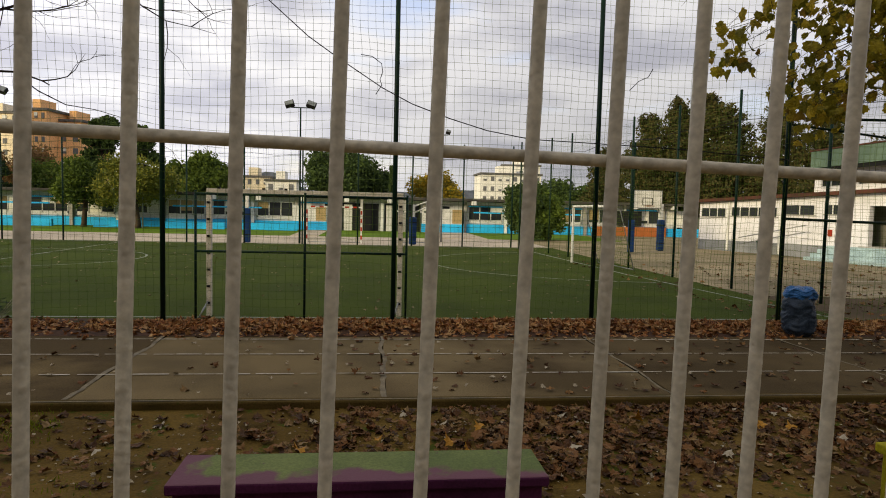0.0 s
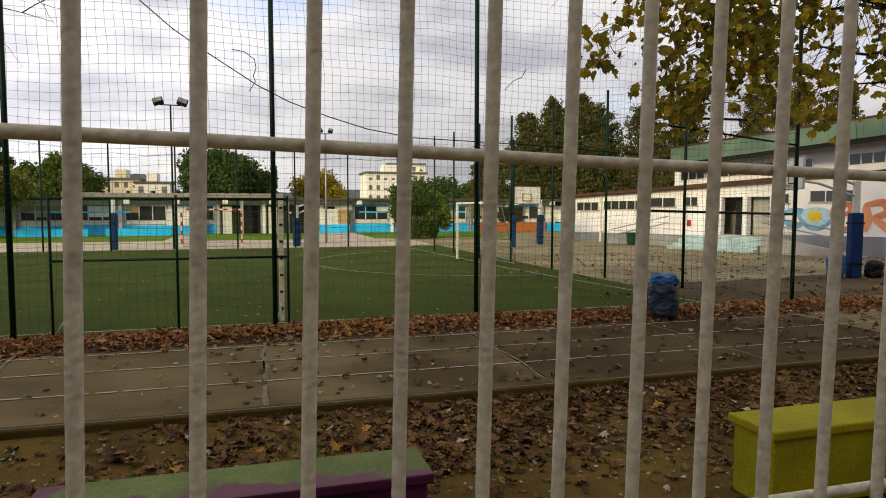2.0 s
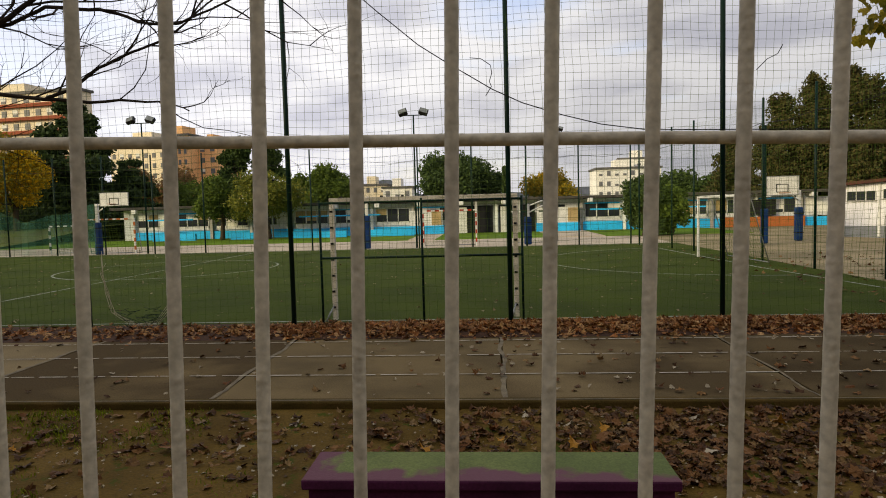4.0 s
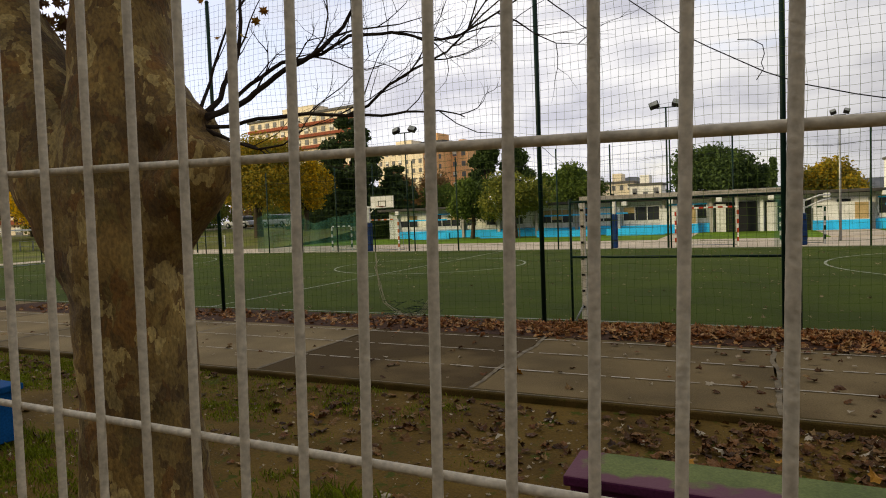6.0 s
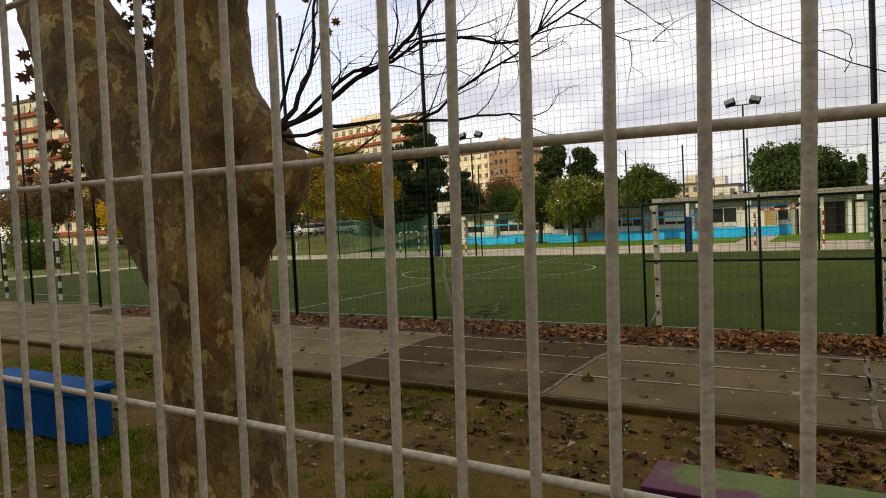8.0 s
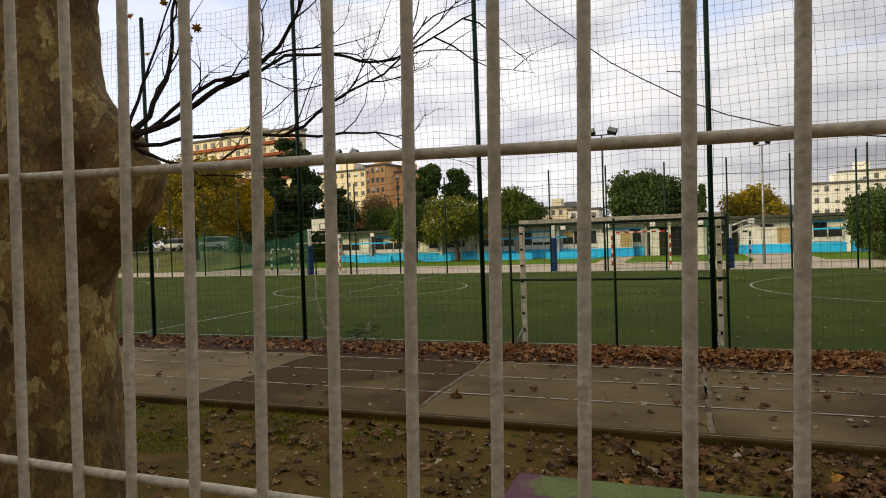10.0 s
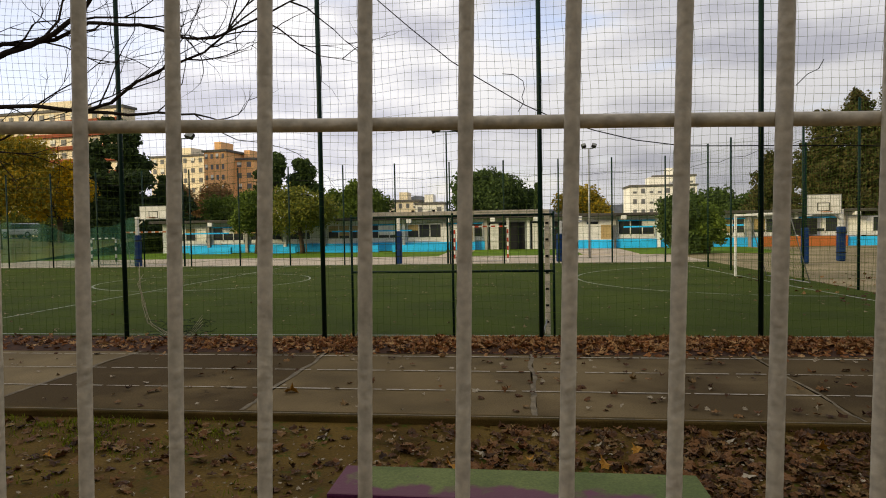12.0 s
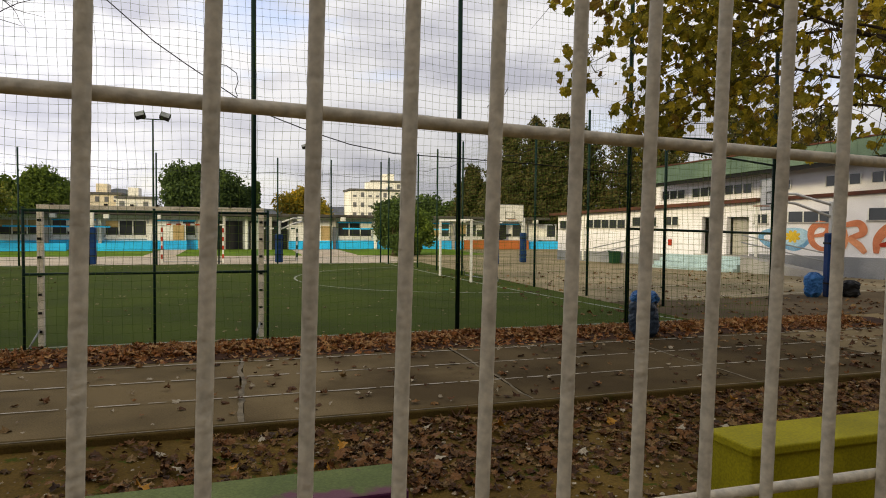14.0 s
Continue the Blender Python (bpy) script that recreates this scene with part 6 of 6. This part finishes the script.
def leaf_cloud(pos, size, seed, curl=0.35, flat=None, droop=False, outline=LEAF2D):
    """Lobed plane leaves at the given places. flat: how far they tilt from level; None: any way."""
    r = np.random.default_rng(seed)
    n = len(pos)
    tpl = np.array([(0, 0)] + outline)
    k = len(tpl)
    x, y = tpl[:, 0], tpl[:, 1]
    cx, cy = r.normal(0, curl, n), r.normal(0, curl, n)
    z = cx[:, None] * x[None] ** 2 * 2 + cy[:, None] * y[None] ** 2 * 1.6 + r.normal(0, 0.05, (n, k))
    loc = np.stack([np.broadcast_to(x, (n, k)), np.broadcast_to(y, (n, k)), z], 2) * np.asarray(size).reshape(-1, 1, 1)
    yaw = r.random(n) * 2 * np.pi
    tilt = r.normal(0, flat, n) if flat is not None else r.random(n) * np.pi
    if droop:
        tilt = np.pi / 2 + r.normal(0, 0.5, n)
    c, s = np.cos(tilt), np.sin(tilt)
    a = loc.copy()
    a[:, :, 1] = loc[:, :, 1] * c[:, None] - loc[:, :, 2] * s[:, None]
    a[:, :, 2] = loc[:, :, 1] * s[:, None] + loc[:, :, 2] * c[:, None]
    if droop:
        a[:, :, 2] *= -1
    c, s = np.cos(yaw), np.sin(yaw)
    b = a.copy()
    b[:, :, 0] = a[:, :, 0] * c[:, None] - a[:, :, 1] * s[:, None]
    b[:, :, 1] = a[:, :, 0] * s[:, None] + a[:, :, 1] * c[:, None]
    v = (b + np.asarray(pos)[:, None, :]).reshape(-1, 3)
    m = k - 1
    tri = np.array([(0, 1 + i, 1 + (i + 1) % m) for i in range(m)])
    f = (tri[None] + (np.arange(n) * k)[:, None, None]).reshape(-1, 3)
    return v.tolist(), f.tolist()


pt = plane_tree()
# unseen crown added overhead to shade the trunk: rising limbs with withered leaves
qc = random.Random(31)
bm = bmesh.new()
shade_crown_at = []
for k in range(16):
    a0 = Vector((0.02 if k % 3 else -1.9, 0.25, 4.1 + 0.14 * k))
    a = 6.283 * k / 16 + qc.uniform(-.2, .2)
    b0 = a0 + Vector((2.4 * math.cos(a), 1.7 * math.sin(a), qc.uniform(1.0, 2.2)))
    m0 = a0.lerp(b0, 0.5) + Vector((0, 0, 0.25))
    tube(bm, [a0, m0, b0], [0.07, 0.045, 0.012], 7)
    for w in range(260):
        p = (a0.lerp(m0, qc.random()) if w % 2 else m0.lerp(b0, qc.random())) + Vector((qc.gauss(0, .4), qc.gauss(0, .35), qc.gauss(0.1, .3)))
        if p.z > 4.5:
            shade_crown_at.append(tuple(p))
part("limb", bm, TWIG, pt, smooth=True)
v, f = leaf_cloud(np.array(shade_crown_at), np.random.default_rng(8).uniform(0.1, 0.2, len(shade_crown_at)), 9, droop=True, outline=BROAD2D)
raw("hanging_leaves", v, f, BROWNLEAF, "brown withered leaves of an unseen crown added for shade", kind="stuff", parent=pt)
# few leaves still hanging on the plane tree
r_ = np.random.default_rng(3)
hp = [(0.62, 0.2, 3.08), (0.82, 0.2, 3.06), (0.9, 0.22, 3.14), (0.98, 0.2, 3.18), (0.55, 0.15, 3.3), (0.75, 0.2, 3.36), (1.0, 0.22, 3.36), (1.06, 0.25, 3.5)]
v, f = leaf_cloud(np.array(hp), r_.uniform(0.05, 0.085, len(hp)), 5, droop=True)
raw("hanging_leaves", v, f, BRIGHTLEAF, "last yellow-brown leaves", kind="stuff", parent=pt)
q_ = np.array([(-1.75 - 1.0 * a, 0.1 + 0.6 * b, 2.35 + 1.3 * c) for a, b, c in r_.random((230, 3))])
v, f = leaf_cloud(q_, r_.uniform(0.08, 0.17, len(q_)), 6, droop=True)
raw("hanging_leaves", v, f, BROWNLEAF, "brown withered leaves", kind="stuff", parent=pt)
q_ = np.array([(-1.5 + 0.7 * a, 0.35 + 0.5 * b, 3.05 + 0.95 * c) for a, b, c in r_.random((260, 3))])
v, f = leaf_cloud(q_, r_.uniform(0.07, 0.13, len(q_)), 16, droop=True)
raw("hanging_leaves", v, f, BROWNLEAF, "brown withered leaves", kind="stuff", parent=pt)
bm = bmesh.new()
for k in range(14):
    a = Vector((-1.45 - 0.07 * k, 0.2 + 0.02 * k, 3.2 + 0.08 * (k % 5)))
    tube(bm, [a, a + Vector((-0.1, 0.1, -0.25)), a + Vector((-0.18 + 0.03 * (k % 4), 0.2, -0.6 - 0.03 * k))], [0.006, 0.004, 0.002], 5)
tagged(part("twig_spray", bm, TWIG, pt), kind="stuff")


# ---- the leafy tree over the court end ----
def leafy_tree():
    t = thing("plane_tree", (13.4, 6.6, 0), "plane tree with yellow-green autumn leaves reaching over the fence", "tree")
    bm = bmesh.new()
    tube(bm, [(0, 0, -0.15), (0, 0, 1.0), (0.05, 0, 2.6), (-0.1, 0.05, 4.2), (0, 0, 6.2)], [0.3, 0.24, 0.21, 0.17, 0.06], 16)
    part("trunk", bm, BARK, t, smooth=True)
    q = random.Random(8)
    tips = []
    bm = bmesh.new()
    limbs = [((-0.1, 0, 3.6), (-8.0, 0.9, 5.3)), ((0, 0, 3.9), (-6.4, 1.2, 4.8)), ((-0.1, 0, 3.4), (-6.0, 0.6, 3.9)), ((0, 0, 4.2), (-7.2, 0.2, 5.8)), ((0, 0, 3.2), (-4.2, 1.0, 3.5)), ((0, 0, 4.4), (-4.5, 0.8, 5.4)), ((0, 0, 4.6), (-2.5, 0.4, 5.9)), ((0, 0, 3.5), (-3.0, 0.4, 4.2)), ((0, 0, 4.0), (-5.4, 0.4, 4.6)), ((0, 0, 4.4), (-6.2, 0.9, 6.1)), ((0, 0, 4.3), (-7.8, 0.6, 6.4)), ((0, 0, 4.3), (-5.0, 0.9, 6.5))]
    for a, b in limbs:
        a, b = Vector(a), Vector(b)
        pts = []
        for k in range(15):
            u = k / 14
            p = a.lerp(b, u) + Vector((0, 0, 0.5 * math.sin(math.pi * u)))
            p += Vector((noise.noise(p * 1.3), noise.noise(p * 1.3 + Vector((7, 0, 0))), noise.noise(p * 1.3 + Vector((0, 7, 0))))) * 0.3 * u
            pts.append(p)
        tube(bm, pts, [0.05 * (1 - 0.88 * k / 14) for k in range(15)], 7)
        for k in range(5, 15):
            for j in range(3):
                d = Vector((q.uniform(-1, 0.5), q.uniform(-.8, .8), q.uniform(-1.0, 0.5))).normalized()
                ln = q.uniform(0.35, 0.95)
                p0 = pts[k]
                p1 = p0 + d * ln * 0.5 + Vector((0, 0, -0.02)); p2 = p0 + d * ln + Vector((0, 0, -0.14))
                tube(bm, [p0, p1, p2], [0.008, 0.005, 0.002], 4)
                if p0.x < -1.2:
                    for w in range(q.randint(1, 3)):
                        u = q.uniform(0.3, 1.05)
                        p = p0.lerp(p2, u) + Vector((q.uniform(-.09, .09), q.uniform(-.09, .09), q.uniform(-.16, 0.02)))
                        if -8.3 < p.x and p.z > 2.6 + 0.0 * p.x:
                            tips.append(tuple(p))
    # leaf sprays in drifts, thinner towards the street end
    while len(tips) < 3700:
        x, z, y = q.uniform(5.0, 11.6), q.uniform(2.7, 6.6), q.uniform(6.6, 8.4)
        low = 4.2 - 0.72 * (x - 5.0) if x < 6.9 else 2.85 + 0.15 * (x - 6.9) if x < 9 else 4.6 if x < 10 else 3.2
        if z < low:
            continue
        d = noise.noise(Vector((x * 0.9, y * 0.7, z * 0.9))) + 0.5 * noise.noise(Vector((x * 2.6, y * 2, z * 2.6)))
        if d < (0.14 if x < 6.4 else -0.16 if x < 9 else 0.16):
            continue
        p = Vector((x - 13.4, y - 6.6, z))
        tips.append(tuple(p))
        if len(tips) % 3 == 0:
            tube(bm, [p, p + Vector((q.uniform(-.1, .25), q.uniform(-.1, .1), 0.14)), p + Vector((q.uniform(.1, .5), q.uniform(-.2, .2), 0.3))], [0.0016, 0.003, 0.005], 4)
    # upper crown added above the view, to shade the earth and track below
    while len(tips) < 7600:
        x, y, z = q.uniform(4.2, 15), q.uniform(3.5, 8.6), q.uniform(7.3, 9.6)
        if noise.noise(Vector((x * 0.6, y * 0.6, z * 0.6))) > -0.12:
            tips.append((x - 13.4, y - 6.6, z))
    for k in range(10):
        a = 6.283 * k / 10
        tube(bm, [(0, 0, 5.2 + 0.08 * k), (-1.5 + 2 * math.cos(a), 1.0 * math.sin(a), 7.6), (-3.6 + 4.6 * math.cos(a), -0.6 + 2.3 * math.sin(a), 9.0)], [0.07, 0.045, 0.01], 6)
    part("branchwork", bm, TWIG, t, smooth=True)
    r = np.random.default_rng(21)
    v, f = leaf_cloud(np.array(tips), r.uniform(0.08, 0.19, len(tips)), 22, droop=True, outline=BROAD2D)
    raw("foliage", v, f, CANOPYLEAF, "lobed yellow-green leaves, with an unseen crown added for shade", parent=t)


leafy_tree()


# ---- grass tufts on the earth ----
def grass(name, spots, per, h, seed, label):
    r = np.random.default_rng(seed)
    verts, faces = [], []
    for (cx, cy, rad) in spots:
        for _ in range(per):
            a, d = r.random() * 6.283, rad * math.sqrt(r.random())
            x, y = cx + d * math.cos(a) * 1.6, cy + d * math.sin(a)
            hh, yaw, lean = h * r.uniform(0.4, 1.2), r.random() * 6.283, r.uniform(0.1, 0.8)
            dx, dy = math.cos(yaw), math.sin(yaw)
            w = 0.004 + 0.004 * r.random()
            i = len(verts)
            z = -0.125 + bank(y)
            verts += [(x - dy * w, y + dx * w, z), (x + dy * w, y - dx * w, z), (x + dx * lean * hh * 0.5 + dy * w * 0.7, y + dy * lean * hh * 0.5 - dx * w * 0.7, z + hh * 0.7), (x + dx * lean * hh, y + dy * lean * hh, z + hh)]
            faces += [(i, i + 1, i + 2), (i, i + 2, i + 3)]
    raw(name, verts, faces, GRASS, label, "grass", "stuff")


rg = random.Random(5)
grass("grass", [(rg.uniform(-11, -3.4) + 1.6 * rg.random() ** 2, rg.uniform(4.35, 5.48), rg.uniform(0.1, 0.36)) for _ in range(150)], 130, 0.055, 31, "short grass tufts along the kerb")
grass("grass", [(rg.uniform(-9, -1.2), rg.uniform(2.6, 4.2), rg.uniform(0.06, 0.3)) for _ in range(28)], 50, 0.05, 32, "thin grass on trodden earth")
grass("grass", [(TX + 0.55 + 0.5 * rg.random(), TY + rg.uniform(-0.1, 0.9), 0.18) for _ in range(16)], 90, 0.13, 33, "grass at the foot of the plane tree")
grass("grass", [(rg.uniform(-8, -3.6), rg.uniform(2.0, 3.2), rg.uniform(0.1, 0.3)) for _ in range(62)], 130, 0.07, 34, "grass round the blue bench")
grass("grass", [(3.84, 2.72, 0.06), (3.95, 2.66, 0.05)], 60, 0.15, 35, "weed tufts by the bench and kerb")


# ---- fallen leaves ----
def scatter(n, x0, x1, y0, y1, z, seed, dens=None):
    r = np.random.default_rng(seed)
    out = []
    while len(out) < n:
        x, y = r.uniform(x0, x1), r.uniform(y0, y1)
        if dens is None or r.random() < dens(x, y):
            out.append((x, y, z + (bank(y) if z < -0.05 else 0) + 0.012 + 0.02 * r.random()))
    return np.array(out)


def litter(name, pos, smin, smax, material, label, seed, curl=0.4, flat=0.35):
    r = np.random.default_rng(seed)
    v, f = leaf_cloud(pos, r.uniform(smin, smax, len(pos)), seed, curl, flat, outline=FALLEN2D)
    return raw(name, v, f, material, label, "leaves", "stuff")


def d_earth(x, y):
    base = 1 / (1 + math.exp(-(x - 0.15 + 0.5 * (4.4 - y)) * 1.9))
    return min(1, (0.05 + 0.95 * base) * (0.35 + 0.65 * (0.5 + 0.9 * noise.noise(Vector((x * 1.1, y * 1.4, 2))))) * (0.13 + 0.87 * min(1, max(0, (y - 3.8) / 0.45))))


def heap_h(x, y):
    u = (y - 8.55) / 1.2
    k = max(0.0, math.sin(math.pi * min(1, max(0, u)))) * (0.25 + 0.75 / (1 + math.exp(-(x + 2.0) * 1.2)))
    return k * (0.075 + 0.045 * noise.noise(Vector((x * 0.9, y * 2, 4))))


# the swept ridge of leaves beneath the net, over a low bank of leaf mould
xs_ = np.arange(-16, 13.01, 0.18); ys_ = np.linspace(8.5, 9.85, 12)
bv = [(x, y, 0.004 + 0.75 * max(0, heap_h(x, y))) for y in ys_ for x in xs_]
nx_ = len(xs_)
bf = [(j * nx_ + i, j * nx_ + i + 1, (j + 1) * nx_ + i + 1, (j + 1) * nx_ + i) for j in range(len(ys_) - 1) for i in range(nx_ - 1)]
MOULD = mat("leaf_mould", (0.075, 0.036, 0.02), (0.04, 0.022, 0.014), 8, 0.95, 0.8, 60)
raw("leaf_bank", bv, bf, MOULD, "low swept bank of rotting leaves", "leaves", "stuff")


def d_heap(x, y):
    e = math.exp(-((y - 9.15) / 0.42) ** 2)
    return min(1, e * (0.12 + 0.88 / (1 + math.exp(-(x + 2.6) * 1.1))) * (0.55 + 0.9 * (0.5 + noise.noise(Vector((x * 1.3, 0, 8))))))


hp = scatter(12500, -15, 12.5, 8.2, 9.95, 0, 41, d_heap)
hp[:, 2] = [0.012 + max(0, heap_h(x, y)) * (0.55 + 0.6 * u) for (x, y, _), u in zip(hp, np.random.default_rng(1).random(len(hp)))]
litter("leaf_litter", hp, 0.05, 0.125, HEAP, "thick ridge of red-brown fallen plane leaves", 42, 0.5, 0.55)
litter("leaf_litter", scatter(5600, -4, 9, 2.2, 5.46, -0.115, 43, d_earth), 0.035, 0.105, LITTER, "brown fallen plane leaves on the earth", 44, 0.5, 0.32)
litter("leaf_litter", scatter(2200, -10, 9, 1.2, 5.36, -0.115, 45), 0.012, 0.045, PALELEAF, "small pale dry leaves and chips", 46)
litter("leaf_litter", scatter(450, -10, -1, 1.6, 5.36, -0.115, 47, lambda x, y: 1.0 if y > 4.5 else 0.3), 0.07, 0.14, LITTER, "brown leaves along the kerb", 48)
litter("leaf_litter", scatter(420, -12, 14, KERB_Y + 0.05, 8.6, 0.0, 49, lambda x, y: 0.25 + 0.75 * (x > 0.5)), 0.05, 0.12, LITTER, "scattered leaves on the track", 50, 0.5, 0.3)
litter("leaf_litter", scatter(160, -9, 12, KERB_Y + 0.05, 8.6, 0.0, 51), 0.03, 0.08, PALELEAF, "pale dry leaves on the track", 52)
litter("leaf_litter", scatter(1500, -34, 8.8, 10.0, 29, 0.0, 53, lambda x, y: 0.5 + 0.5 * (noise.noise(Vector((x * .3, y * .3, 0))) + 0.4)), 0.03, 0.085, TURFLEAF, "pale leaves scattered over the turf", 54)
litter("leaf_litter", scatter(1500, 7.6, 24, 5.6, 22, 0.0, 55, lambda x, y: 1.0 if y < 12 else 0.4), 0.07, 0.15, LITTER, "brown leaves scattered over the court", 56)

# gravel chips trodden into the earth
rc = np.random.default_rng(91)
gv, gf = [], []
for x, y, z in scatter(2600, -9, 7, 1.0, 5.38, -0.118, 92):
    k = rc.uniform(0.004, 0.014); i = len(gv)
    o = rc.uniform(0.6, 1.3, 6)
    gv += [(x + k * o[0], y, z), (x, y + k * o[1], z), (x - k * o[2], y, z), (x, y - k * o[3], z), (x + 0.2 * k, y, z + k * o[4] * 0.8), (x, y, z - k)]
    gf += [(i, i + 1, i + 4), (i + 1, i + 2, i + 4), (i + 2, i + 3, i + 4), (i + 3, i, i + 4)]
raw("gravel", gv, gf, mat("pale_gravel", (0.26, 0.21, 0.15), (0.16, 0.13, 0.09), 5, 0.9, 0.2, 60), "small pale stones in the earth", "gravel", "stuff")

# single leaves nearest to the fence
kinds = []
for i, mtl in enumerate((LITTER, LITTER, LITTER, LITTER, LITTER, PALELEAF, BRIGHTLEAF)):
    v, f = leaf_cloud(np.array([(0, 0, 0)]), np.array([1.0]), 70 + i, 0.45, 0.2, outline=FALLEN2D)
    me = bpy.data.meshes.new("fallen_leaf"); me.from_pydata(v, [], f); me.materials.append(mtl)
    kinds.append(me)
rl = random.Random(17)
for i, p in enumerate(scatter(220, -3.5, 6, 2.3, 5.3, -0.1, 61, d_earth)):
    k = 6 if i % 30 == 0 else 5 if i % 11 == 0 else rl.randrange(5)
    s = rl.uniform(0.06, 0.13)
    shared("fallen_leaf", kinds[k], GROUND, Matrix.Translation(p) @ pose(0, 0, 0.01, rl.uniform(-25, 25), rl.uniform(-25, 25), rl.uniform(0, 360)) @ Matrix.Scale(s, 4))
for (x, y, z, k, s) in ((-1.75, 6.33, 0.02, 6, 0.16), (0.28, 6.5, 0.02, 5, 0.1), (3.2, 5.1, -0.06, 6, 0.16), (1.55, 4.4, -0.07, 6, 0.15), (1.42, 4.65, -0.07, 6, 0.13), (-1.9, 4.55, -0.07, 4, 0.17)):
    shared("fallen_leaf", kinds[k], GROUND, Matrix.Translation((x, y, z)) @ pose(0, 0, 0, 12, -14, 70 * x) @ Matrix.Scale(s, 4))
